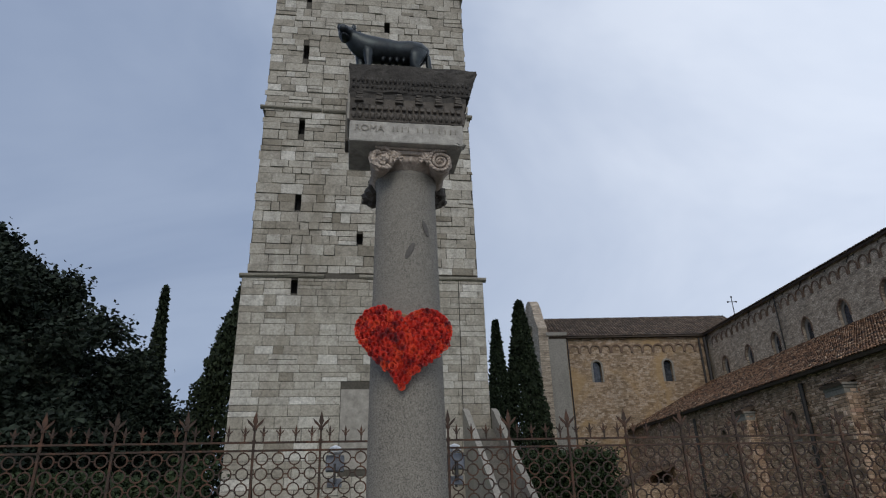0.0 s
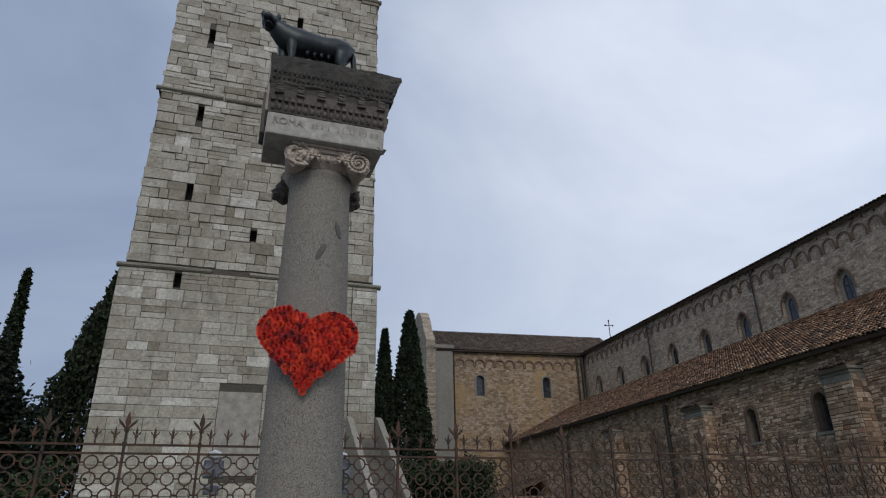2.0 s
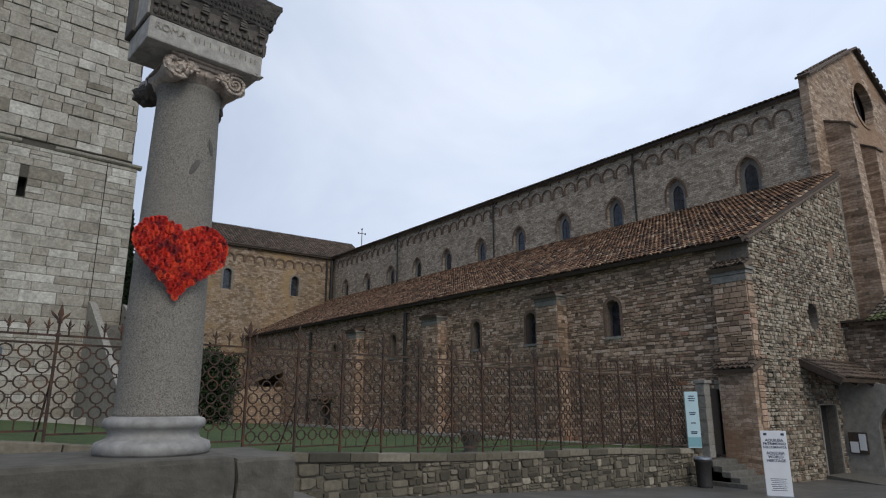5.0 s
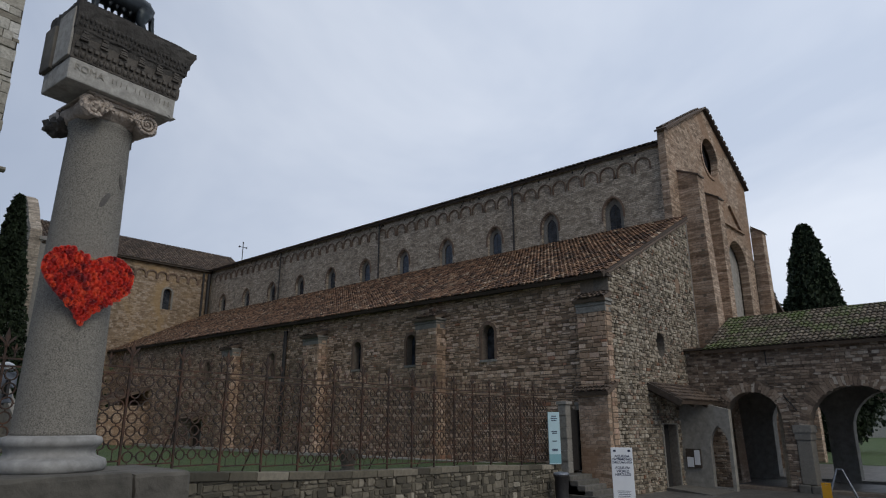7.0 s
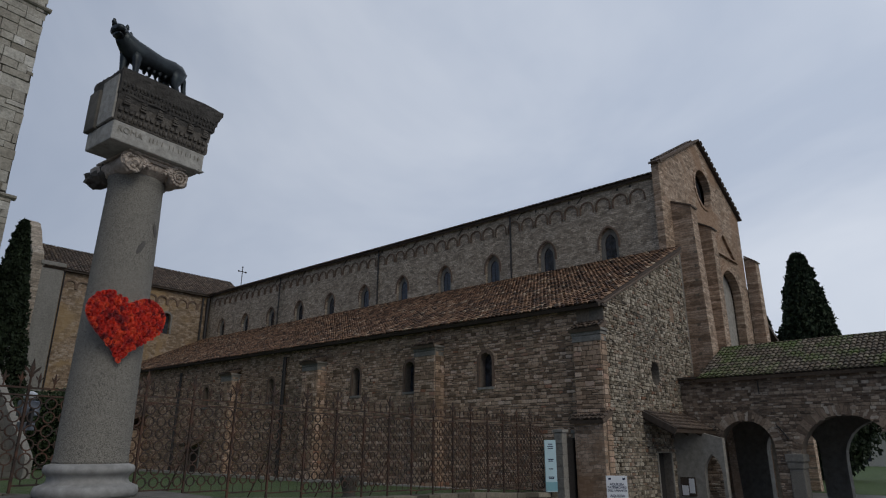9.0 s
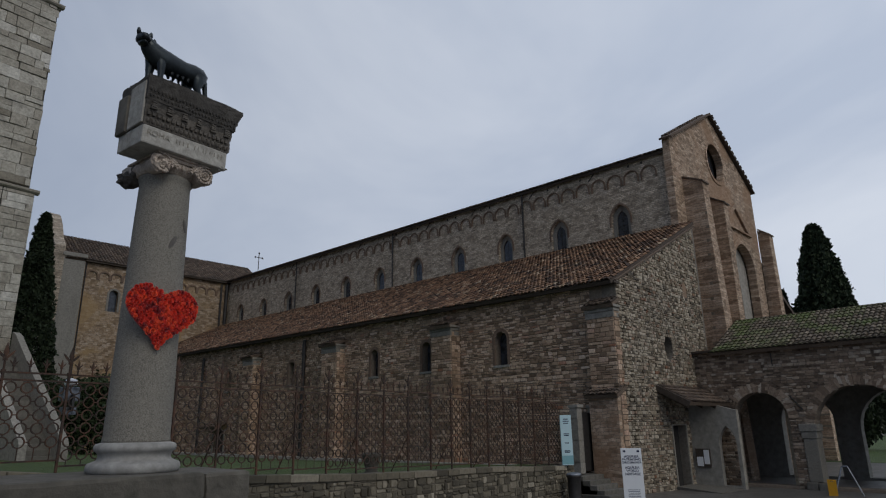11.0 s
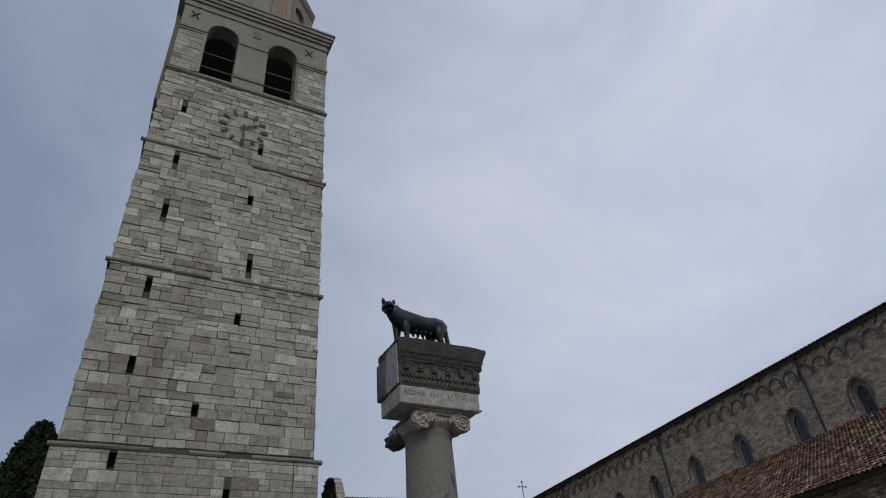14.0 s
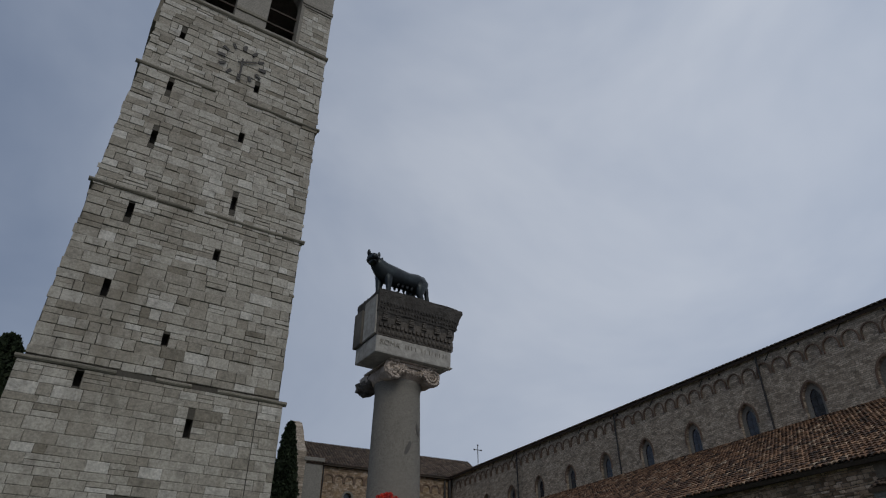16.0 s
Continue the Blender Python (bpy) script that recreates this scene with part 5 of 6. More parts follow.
def ring_data(r, t, seg=14, sec=4):
    vs, fs = [], []
    for i in range(seg):
        a = 2 * math.pi * i / seg
        for j in range(sec):
            b = 2 * math.pi * j / sec + math.pi / 4
            vs.append(((r + t * math.cos(b)) * math.cos(a), t * 1.2 * math.sin(b), (r + t * math.cos(b)) * math.sin(a)))
    for i in range(seg):
        for j in range(sec):
            fs.append((i * sec + j, ((i + 1) % seg) * sec + j, ((i + 1) % seg) * sec + (j + 1) % sec, i * sec + (j + 1) % sec))
    return vs, fs


tall, short = finial_mesh(0.50, 0.28, 0.019), finial_mesh(0.27, 0.14, 0.013)
rv, rf = ring_data(0.092, 0.0150)
ring_me = bpy.data.meshes.new("ring")
ring_me.from_pydata(rv, [], rf)
ring_me.materials.append(IRON)
RINGS = []
jv, jf = [], []
links = bmesh.new()
ROW = 0.228
for b in range(bays):
    u = U0 + b * BAY
    if u > 19.4:
        break
    base = wall_top(ux(u)) + 0.0
    post = part("post", box(u - 0.019, u + 0.019, -0.022, 0.022, base - 0.02, RAIL + 0.02), IRON, fence)
    mesh_part("finial", tall, None, post, m=pose(u, 0, RAIL))
    part("collar", box(u - 0.03, u + 0.03, -0.03, 0.03, RAIL - 0.02, RAIL + 0.04), IRON, post)
    if b % 2 == 0:
        part("brace", rod(bmesh.new(), (u, 0.02, base + 0.95), (u + 0.02, 0.75, base - 0.15), 0.016), IRON, fence)
    if u + BAY > 20:
        break
    for z in (RAIL, RAIL - 0.125):
        part("rail", box(u, u + BAY, -0.022, 0.022, z - 0.015, z + 0.015), IRON, fence)
    part("rail", box(u, u + BAY, -0.016, 0.016, base + 0.09, base + 0.12), IRON, fence)
    rows = int((RAIL - 0.13 - base - 0.1) / ROW)
    for i in range(4):
        cu = u + 0.145 + 0.255 * i
        mesh_part("finial", short, None, fence, m=pose(cu, 0, RAIL))
        top = RAIL - 0.125
        for j in range(rows):
            cz = top - 0.125 - ROW * j
            if -4.6 < u < 4.4:
                RINGS.append((cu, cz))
            else:
                k = len(jv)
                jv += [(cu + x, y, cz + z) for x, y, z in rv]
                jf += [tuple(k + q for q in f) for f in rf]
            rod(links, (cu, 0, cz + 0.085), (cu, 0, cz + ROW - 0.085), 0.011, seg=4)
            l = 0.145 if i == 0 else 0.255
            rod(links, (cu - l + (0.0 if i == 0 else 0.09), 0, cz), (cu - 0.09, 0, cz), 0.011, seg=4)
            if i == 3:
                rod(links, (cu + 0.09, 0, cz), (u + BAY, 0, cz), 0.011, seg=4)
        rod(links, (cu, 0, top - 0.125 - ROW * rows + ROW - 0.09), (cu, 0, base + 0.1), 0.011, seg=4)
part("link_bar", links, IRON, fence, kind="stuff")
raw("ring_field", jv, jf, IRON, fence, kind="stuff")

# floodlights fixed to the fence
for x, yy in ((-1.42, 0.0), (0.57, 0.0)):
    fl = thing("floodlight", "grey metal floodlight box fixed to the iron fence", "floodlight", "floodlights", pose(x, fence_y(x) + 0.19 + 0.1, 2.16, 0, 0, FANG))
    housing = part("housing", box(-0.15, 0.15, 0.0, 0.2, -0.02, 0.24, bevel=0.02), GREY_METAL, fl)
    bm = bmesh.new()
    lathe(bm, [(0.02, 0.0), (0.10, 0.02), (0.115, 0.06), (0.09, 0.12), (0.02, 0.15)], 18)
    part("lens_cap", bm, SIGN_WHITE, housing, "pale domed lens cap", m=pose(0.0, 0.1, 0.25), smooth=True)
    part("gear_box", box(-0.12, 0.12, 0.02, 0.16, -0.26, -0.12, bevel=0.01), GREY_METAL, fl)
    part("bracket", bx(box(-0.02, 0.02, -0.1, 0.05, -0.2, 0.1), -0.02, 0.02, 0.03, 0.07, -0.3, 0.0), DARK_METAL, fl)
urn = thing("stone_urn", "dark weathered stone urn on the lawn", "urn", m=pose(9.4, 13.2, lawn_z(9.4, 13.2) - 0.02))
part("body", lathe(bmesh.new(), [(0.20, 0.0), (0.22, 0.06), (0.17, 0.1), (0.22, 0.3), (0.28, 0.5), (0.30, 0.56), (0.26, 0.6), (0.2, 0.56)], 18), PLINTH_STONE, urn, smooth=True)
kerb = raw("kerb", [(-9.0, 27.0, lawn_z(0, 27) - 0.3), (3.4, 27.9, lawn_z(3, 28) - 0.3), (3.4, 28.15, lawn_z(3, 28) - 0.3), (-9.0, 27.25, lawn_z(0, 27) - 0.3), (-9.0, 27.0, 1.22), (3.4, 27.9, 1.0), (3.4, 28.15, 1.0), (-9.0, 27.25, 1.22)], [(0, 1, 5, 4), (1, 2, 6, 5), (2, 3, 7, 6), (3, 0, 4, 7), (4, 5, 6, 7)], KERB_STONE)
tagged(kerb, "pale stone kerb along the foot of the tower", "kerb", kind="structure")
kb = part("kerb_aisle", box(21.1, 21.5, 14.5, 57.0, -0.7, -0.16), KERB_STONE)
tagged(kb, "pale stone kerb along the foot of the aisle wall", "kerb", kind="structure")

# ---- column with the bronze wolf ----
COL = (-0.13, 5.95)
plinth = thing("plinth", "massive weathered stone block plinth under the column", "plinth", m=pose(COL[0], COL[1], 0))


def rough_block(x0, x1, y0, y1, z0, z1, amp, seed):
    bm = bmesh.new()
    bx(bm, x0, x1, y0, y1, z0, z1, bevel=0.05)
    bmesh.ops.subdivide_edges(bm, edges=[e for e in bm.edges if e.calc_length() > 0.3], cuts=5, use_grid_fill=True)
    for v in bm.verts:
        n = noise.noise_vector(v.co * 3.1 + Vector((seed, 0, 0))) * amp + noise.noise_vector(v.co * 9.0) * amp * 0.4
        v.co += Vector((n.x, n.y, n.z * (0.15 if v.co.z > z1 - 0.02 else 0.6)))
    return bm


part("slab_stone", rough_block(-1.5, 0.55, -0.72, 0.75, 0.62, 1.14, 0.03, 1), PLINTH_STONE, plinth)
part("slab_stone", rough_block(0.57, 1.14, -0.66, 0.72, 0.66, 1.12, 0.04, 2), PLINTH_STONE, plinth)
part("footing", rough_block(-1.8, 1.7, -0.9, 0.95, -0.2, 0.63, 0.05, 3), PLINTH_STONE, plinth)
col = thing("memorial_column", "grey granite column with carved ionic capital and entablature", "column", m=pose(COL[0], COL[1], 0))
part("base", lathe(bmesh.new(), [(0.47, 1.13), (0.50, 1.16), (0.505, 1.20), (0.49, 1.245), (0.44, 1.265), (0.405, 1.28), (0.39, 1.31), (0.395, 1.345), (0.42, 1.37), (0.44, 1.385), (0.445, 1.42), (0.43, 1.455), (0.38, 1.47), (0.37, 1.475)], 56), MARBLE, col, "worn white marble moulded base", smooth=True)
shaft = bmesh.new()
lathe(shaft, [(0.372, 1.47), (0.368, 1.50), (0.362, 1.56), (0.361, 1.9), (0.352, 2.4), (0.342, 3.0), (0.330, 3.6), (0.318, 4.2), (0.308, 4.62), (0.311, 4.68), (0.325, 4.71), (0.325, 4.745), (0.305, 4.76)], 64)
part("shaft", shaft, GRANITE, col, smooth=True)
for th, z, w, h, rot in ((-82, 3.86, 0.045, 0.10, 25), (-52, 4.12, 0.045, 0.09, -20), (-66, 3.05, 0.025, 0.05, 10)):
    r = 0.326 if z > 3.5 else 0.343
    bm = bmesh.new()
    bmesh.ops.create_uvsphere(bm, u_segments=10, v_segments=6, radius=1.0)
    part("chip", bm, CHIP, col, "old dark chip in the shaft", m=pose(r * math.cos(radians(th)) * 0.995, r * math.sin(radians(th)) * 0.995, z, 0, 0, th + 90) @ pose(0, 0, 0, 0, rot, 0) @ Matrix.Diagonal((w * 0.7, 0.008, h, 1)), smooth=True)
# capital and blocks share a frame turned with the entablature
ENT = pose(0.02, 0, 0, 0, 0, 6.5)
cap = bmesh.new()
lathe(cap, [(0.29, 4.755), (0.305, 4.775), (0.325, 4.795), (0.36, 4.82), (0.372, 4.85), (0.36, 4.885), (0.34, 4.91)], 40)
part("echinus", cap, CAPITAL_STONE, col, m=ENT, smooth=True)
for k in range(24):
    t = 2 * math.pi * k / 24
    bm = bmesh.new()
    bmesh.ops.create_icosphere(bm, subdivisions=1, radius=0.034)
    part("egg", bm, CAPITAL_STONE, col, m=ENT @ pose(0.362 * math.cos(t), 0.362 * math.sin(t), 4.845) @ Matrix.Diagonal((0.9, 0.9, 1.4, 1)), smooth=True)


def worn(bm, amp, seed, freq=14.0):
    for v in bm.verts:
        v.co += noise.noise_vector(v.co * freq + Vector((seed, seed, 0))) * amp
    return bm


def lump(seed, amp, sub=3):
    """A broken piece of carving."""
    bm = bmesh.new()
    bmesh.ops.create_icosphere(bm, subdivisions=sub, radius=1.0)
    for v in bm.verts:
        v.co += v.co.normalized() * amp * (noise.noise(v.co * 1.7 + Vector((seed, 0, 0))) + 0.6 * noise.noise(v.co * 4.3 + Vector((0, seed, 0))))
    return bm


for s in (-1, 1):
    roll = bmesh.new()
    lathe(roll, [(0.128 - 0.04 * max(0.0, math.cos(y * math.pi / 0.74)), y) for y in (-0.37, -0.34, -0.27, -0.2, -0.13, -0.07, 0.0, 0.07, 0.13, 0.2, 0.27, 0.34, 0.37)], 20)
    part("bolster", worn(roll, 0.022, 3 + s), CAPITAL_STONE, col, m=ENT @ pose(s * 0.30, 0, 4.83, -90, 0, 0), smooth=True)
    # broken rear scrolls, blackened by soot
    for k in range(3):
        part("broken_scroll", lump(3 * s + k, 0.42), CARVED_DARK, col, "broken soot-dark rear scroll", m=ENT @ pose(s * (0.31 + 0.015 * k), 0.18 + 0.09 * k, 4.82 - 0.03 * k) @ Matrix.Diagonal((0.10 + 0.015 * k, 0.10, 0.105, 1)))
    vol = bmesh.new()
    n = 44
    pr = None
    for k in range(n + 1):
        a = k / n * 2.4 * 2 * math.pi
        rr = 0.128 * (1 - 0.80 * k / n)
        p = Vector((s * (rr * math.cos(a + math.pi / 2)), 0, rr * math.sin(a + math.pi / 2)))
        if pr is not None:
            rod(vol, pr, p, 0.022 * (1 - 0.45 * k / n), None, 6)
        pr = p
    bmesh.ops.create_icosphere(vol, subdivisions=1, radius=0.024)
    part("volute", worn(vol, 0.045 if s < 0 else 0.010, 5), CAPITAL_STONE, col, m=ENT @ pose(s * 0.30, -0.385, 4.835), smooth=True)
    if s < 0:
        for k in range(5):
            part("broken_scroll", lump(20 + k, 0.45, 2), CAPITAL_STONE, col, m=ENT @ pose(-0.36 + 0.05 * k, -0.37 + 0.02 * (k % 2), 4.80 + 0.022 * k) @ Matrix.Diagonal((0.055, 0.05, 0.05, 1)))
    for side in (0, 1):
        leaf = bmesh.new()
        for a in range(6):
            t = radians(-40 + 52 * a)
            rod(leaf, (0, 0, 0), (0.056 * math.cos(t), -0.015, 0.056 * math.sin(t)), 0.011, 0.019, 6)
        bmesh.ops.create_icosphere(leaf, subdivisions=1, radius=0.024, matrix=Matrix.Translation((0, -0.02, 0)))
        part("palmette", worn(leaf, 0.008, 12 + side, 20.0), CAPITAL_STONE, col, m=ENT @ pose(s * (0.165 - 0.03 * side), -0.385 - 0.006 * side, 4.865 - 0.03 * side))
part("canalis", worn(box(-0.34, 0.34, -0.375, 0.375, 4.905, 4.945, bevel=0.015), 0.010, 2), CAPITAL_STONE, col, m=ENT)
part("abacus", worn(box(-0.37, 0.37, -0.40, 0.38, 4.945, 4.970, bevel=0.01), 0.008, 4), CAPITAL_STONE, col, m=ENT)
# architrave block with inscription
AR = pose(0, 0, 0, 0, 0, 6.5)
ARX0, ARX1, ARF, ARB = -0.61, 0.555, -0.485, 0.13      # ends, front and back of the fragment
part("architrave", worn(box(ARX0, ARX1, ARF, ARB, 4.970, 5.21, bevel=0.018), 0.010, 7, 5.0), ARCHITRAVE_STONE, col, "pale architrave block with a worn inscription", m=AR)
txt = bpy.data.curves.new("inscription", "FONT")
txt.body, txt.size, txt.extrude = "ROMA", 0.105, 0.002
txt.materials.append(LETTER_SHADE)
tob = new("inscription", txt)
tob.parent = col
tob.matrix_basis = AR @ pose(ARX0 + 0.05, ARF - 0.009, 5.085, 90, 0, 0)
for k, (x, w) in enumerate(((-0.17, 0.06), (-0.08, 0.09), (0.08, 0.07), (0.2, 0.06), (0.30, 0.09), (0.42, 0.07))):
    part("worn_letter", bx(box(x, x + 0.007, ARF - 0.010, ARF - 0.002, 5.095, 5.15), x + w * 0.7, x + w * 0.7 + 0.006, ARF - 0.010, ARF - 0.002, 5.095, 5.15), LETTER_SHADE, col, m=AR)
part("chipped_edge", lump(41, 0.5), ARCHITRAVE_STONE, col, m=AR @ pose(ARX1 - 0.05, ARF + 0.05, 4.985) @ Matrix.Diagonal((0.07, 0.055, 0.03, 1)))
# carved cornice: mouldings step out towards the top and the +x end
lv = [(0.000, 5.21), (0.012, 5.222), (0.020, 5.25), (0.026, 5.30), (0.014, 5.312), (0.016, 5.325), (0.018, 5.385), (0.030, 5.395), (0.034, 5.47), (0.036, 5.535), (0.082, 5.55), (0.088, 5.60), (0.094, 5.63), (0.108, 5.645), (0.116, 5.70), (0.146, 5.78), (0.160, 5.825), (0.162, 5.86)]
for levels, material, label in ((lv[:9], CARVED_DARK, "dark carved bed moulding"), (lv[8:], CARVED_BLACK, "soot-blackened carved cornice")):
    crn = bmesh.new()
    rows = [[crn.verts.new(p) for p in ((ARX0 - 0.1 * o, ARF - 0.32 * o - 0.004, z), (ARX1 + o, ARF - 0.32 * o - 0.004, z), (ARX1 + o, ARB + 0.02, z), (ARX0 - 0.1 * o, ARB + 0.02, z))] for o, z in levels]
    for p, q in zip(rows, rows[1:]):
        for k in range(4):
            crn.faces.new((p[k], p[(k + 1) % 4], q[(k + 1) % 4], q[k]))
    crn.faces.new(rows[0][::-1]), crn.faces.new(rows[-1])
    bmesh.ops.subdivide_edges(crn, edges=[e for e in crn.edges if e.calc_length() > 0.3], cuts=22, use_grid_fill=True)
    for v in crn.verts:
        v.co += noise.noise_vector(v.co * 9.0) * 0.009 + noise.noise_vector(v.co * 31.0) * (0.011 if v.co.z > 5.5 else 0.005)
    part("cornice", crn, material, col, label, m=AR)
part("end_face", worn(box(ARX0 - 0.022, ARX0 + 0.02, ARF + 0.012, -0.10, 5.225, 5.80, bevel=0.012), 0.008, 8, 6.0), ARCHITRAVE_STONE, col, "pale sawn end of the cornice", m=AR)
part("end_block", worn(box(ARX0 - 0.05, ARX0 + 0.02, -0.095, ARB + 0.025, 5.2, 5.72, bevel=0.02), 0.012, 9, 4.0), PLINTH_STONE, col, "dark weathered stone at the broken end", m=AR)
span = ARX1 - ARX0
for k in range(18):
    x = ARX0 + 0.02 + (span - 0.02) / 18 * k
    part("dentil", worn(box(x, x + 0.040, ARF - 0.040, ARF - 0.004, 5.330, 5.378, bevel=0.006), 0.005, k, 24.0), CARVED_DARK, col, m=AR)
    eg = bmesh.new()
    bmesh.ops.create_icosphere(eg, subdivisions=2, radius=0.026)
    part("egg_and_dart", eg, CARVED_DARK, col, m=AR @ pose(x + 0.020, ARF - 0.012, 5.262) @ Matrix.Diagonal((0.9, 0.9, 1.35, 1)), smooth=True)
    part("dart", rod(bmesh.new(), (x + 0.053, ARF - 0.012, 5.228), (x + 0.053, ARF - 0.022, 5.296), 0.005, 0.011, 5), CARVED_DARK, col, m=AR)
for k in range(8):
    y = ARF + 0.02 + 0.073 * k
    part("dentil", box(ARX1 + 0.004, ARX1 + 0.046, y, y + 0.042, 5.33, 5.378, bevel=0.006), CARVED_DARK, col, m=AR)
for k in range(6):
    x = ARX0 + 0.05 + 0.205 * k
    mo = bmesh.new()
    for i in range(4):
        bx(mo, x + 0.004 * i, x + 0.085 - 0.004 * i, ARF - 0.044 - 0.005 * (i % 2), ARF - 0.004, 5.418 + 0.028 * i, 5.442 + 0.028 * i, bevel=0.006)
    part("modillion", worn(mo, 0.010, k, 26.0), CARVED_DARK, col, m=AR)
for z, o in ((5.605, 0.036), (5.675, 0.046)):
    for k in range(26):
        x = ARX0 + 0.03 + 0.0475 * k
        lf = bmesh.new()
        bmesh.ops.create_icosphere(lf, subdivisions=1, radius=0.019)
        part("leaf_carving", worn(lf, 0.009, k + 7 * z, 40.0), CARVED_BLACK, col, m=AR @ pose(x, ARF - o, z) @ Matrix.Diagonal((0.9, 0.7, 1.5, 1)), smooth=True)
top = rough_block(ARX0 + 0.04, ARX1 + 0.13, ARF - 0.03, ARB, 5.84, 5.887, 0.026, 9)
part("mossy_top", top, CARVED_BLACK, col, m=AR)


# bronze wolf: one plain mesh of swept rings
def sweep(bm, pts, seg=14):
    """Rings (x, z, half height, half width, y) joined along the body."""
    rows = []
    n = len(pts)
    for i, (x, z, h, w, y) in enumerate(pts):
        a, b = pts[max(i - 1, 0)], pts[min(i + 1, n - 1)]
        t = Vector((b[0] - a[0], b[4] - a[4], b[1] - a[1])).normalized()
        s = Vector((0, 1, 0)) if abs(t.y) < 0.9 else Vector((1, 0, 0))
        s = (s - t * s.dot(t)).normalized()
        up = s.cross(t)
        rows.append([bm.verts.new(Vector((x, y, z)) + s * (w * math.cos(2 * math.pi * k / seg)) + up * (0.98 * h * math.sin(2 * math.pi * k / seg))) for k in range(seg)])
    for a, b in zip(rows, rows[1:]):
        for k in range(seg):
            bm.faces.new((a[k], a[(k + 1) % seg], b[(k + 1) % seg], b[k]))
    bm.faces.new(rows[0][::-1]), bm.faces.new(rows[-1])


WY = -0.32          # middle line of the body
wolf = bmesh.new()
sweep(wolf, [(0.215, 0.30, 0.035, 0.035, WY), (0.195, 0.315, 0.11, 0.09, WY), (0.13, 0.345, 0.145, 0.125, WY), (0.03, 0.355, 0.148, 0.135, WY), (-0.10, 0.355, 0.135, 0.125, WY), (-0.22, 0.36, 0.145, 0.132, WY), (-0.34, 0.365, 0.16, 0.14, WY), (-0.44, 0.385, 0.155, 0.138, WY), (-0.52, 0.43, 0.135, 0.122, WY), (-0.59, 0.48, 0.112, 0.105, WY - 0.01), (-0.645, 0.52, 0.085, 0.09, WY - 0.02)], 18)
# head turned to the side, jaws a little open, short ears
sweep(wolf, [(-0.635, 0.53, 0.055, 0.06, WY + 0.075), (-0.66, 0.54, 0.085, 0.088, WY + 0.02), (-0.675, 0.54, 0.088, 0.092, WY - 0.04), (-0.69, 0.525, 0.072, 0.076, WY - 0.09), (-0.70, 0.512, 0.05, 0.056, WY - 0.13), (-0.71, 0.505, 0.042, 0.046, WY - 0.17), (-0.712, 0.503, 0.022, 0.03, WY - 0.19)])
sweep(wolf, [(-0.675, 0.47, 0.05, 0.06, WY - 0.03), (-0.69, 0.455, 0.032, 0.045, WY - 0.09), (-0.70, 0.445, 0.02, 0.032, WY - 0.14), (-0.702, 0.442, 0.01, 0.018, WY - 0.16)])
for dx in (-0.078, 0.07):
    sweep(wolf, [(-0.672 + dx * 0.8, 0.575, 0.034, 0.03, WY - 0.03), (-0.672 + dx * 1.05, 0.62, 0.03, 0.022, WY - 0.045), (-0.672 + dx * 1.12, 0.652, 0.014, 0.012, WY - 0.055)], 8)
# shaggy mane round the neck
for k in range(26):
    t = k * 2.4
    f = (k % 7) / 7
    x, z = -0.47 - 0.13 * f, 0.36 + 0.11 * f
    bmesh.ops.create_icosphere(wolf, subdivisions=1, radius=0.026, matrix=Matrix.Translation((x + 0.05 * math.sin(t), WY + 0.105 * math.cos(t), z + 0.04 + 0.085 * math.sin(t))) @ Matrix.Diagonal((0.8, 0.7, 1.3, 1)))
for x0, dx, y in ((-0.43, 0.0, WY - 0.075), (-0.50, -0.02, WY + 0.07)):
    sweep(wolf, [(x0, 0.36, 0.085, 0.055, y), (x0 + dx * 0.3, 0.25, 0.06, 0.047, y), (x0 + dx * 0.7, 0.12, 0.04, 0.036, y), (x0 + dx, 0.045, 0.033, 0.032, y), (x0 + dx - 0.015, 0.0, 0.045, 0.036, y)], 10)
for x0, y in ((0.10, WY - 0.08), (0.03, WY + 0.075)):
    sweep(wolf, [(x0, 0.34, 0.115, 0.062, y), (x0 - 0.01, 0.24, 0.085, 0.055, y), (x0 - 0.03, 0.14, 0.055, 0.042, y), (x0 + 0.01, 0.09, 0.038, 0.033, y), (x0 - 0.005, 0.035, 0.03, 0.03, y), (x0 - 0.035, 0.0, 0.048, 0.036, y)], 10)
sweep(wolf, [(0.185, 0.38, 0.03, 0.03, WY), (0.225, 0.32, 0.034, 0.034, WY), (0.235, 0.2, 0.034, 0.034, WY), (0.255, 0.11, 0.032, 0.032, WY), (0.29, 0.03, 0.022, 0.022, WY), (0.305, 0.0, 0.014, 0.014, WY)], 8)
# teats, and two small seated figures below as plain lumps
for k in range(4):
    for y in (-0.05, 0.05):
        sweep(wolf, [(-0.27 + 0.075 * k, 0.24, 0.03, 0.028, WY + y), (-0.27 + 0.075 * k, 0.185, 0.012, 0.012, WY + y)], 6)
for x, q in ((-0.25, 1), (-0.13, -1)):
    sweep(wolf, [(x - 0.03 * q, 0.0, 0.035, 0.045, WY), (x - 0.015 * q, 0.05, 0.042, 0.045, WY), (x, 0.10, 0.034, 0.034, WY), (x + 0.01 * q, 0.145, 0.02, 0.02, WY)], 8)
worn(wolf, 0.008, 21, 22.0)
statue = part("wolf_statue", wolf, BRONZE, None, m=pose(COL[0], COL[1], 0) @ AR @ pose(0, 0, 5.868), smooth=True)
tagged(statue, "dark bronze standing wolf statue on the column top", "statue")

# heart of crocheted roses tied to the shaft
HY = COL[1] - 0.375
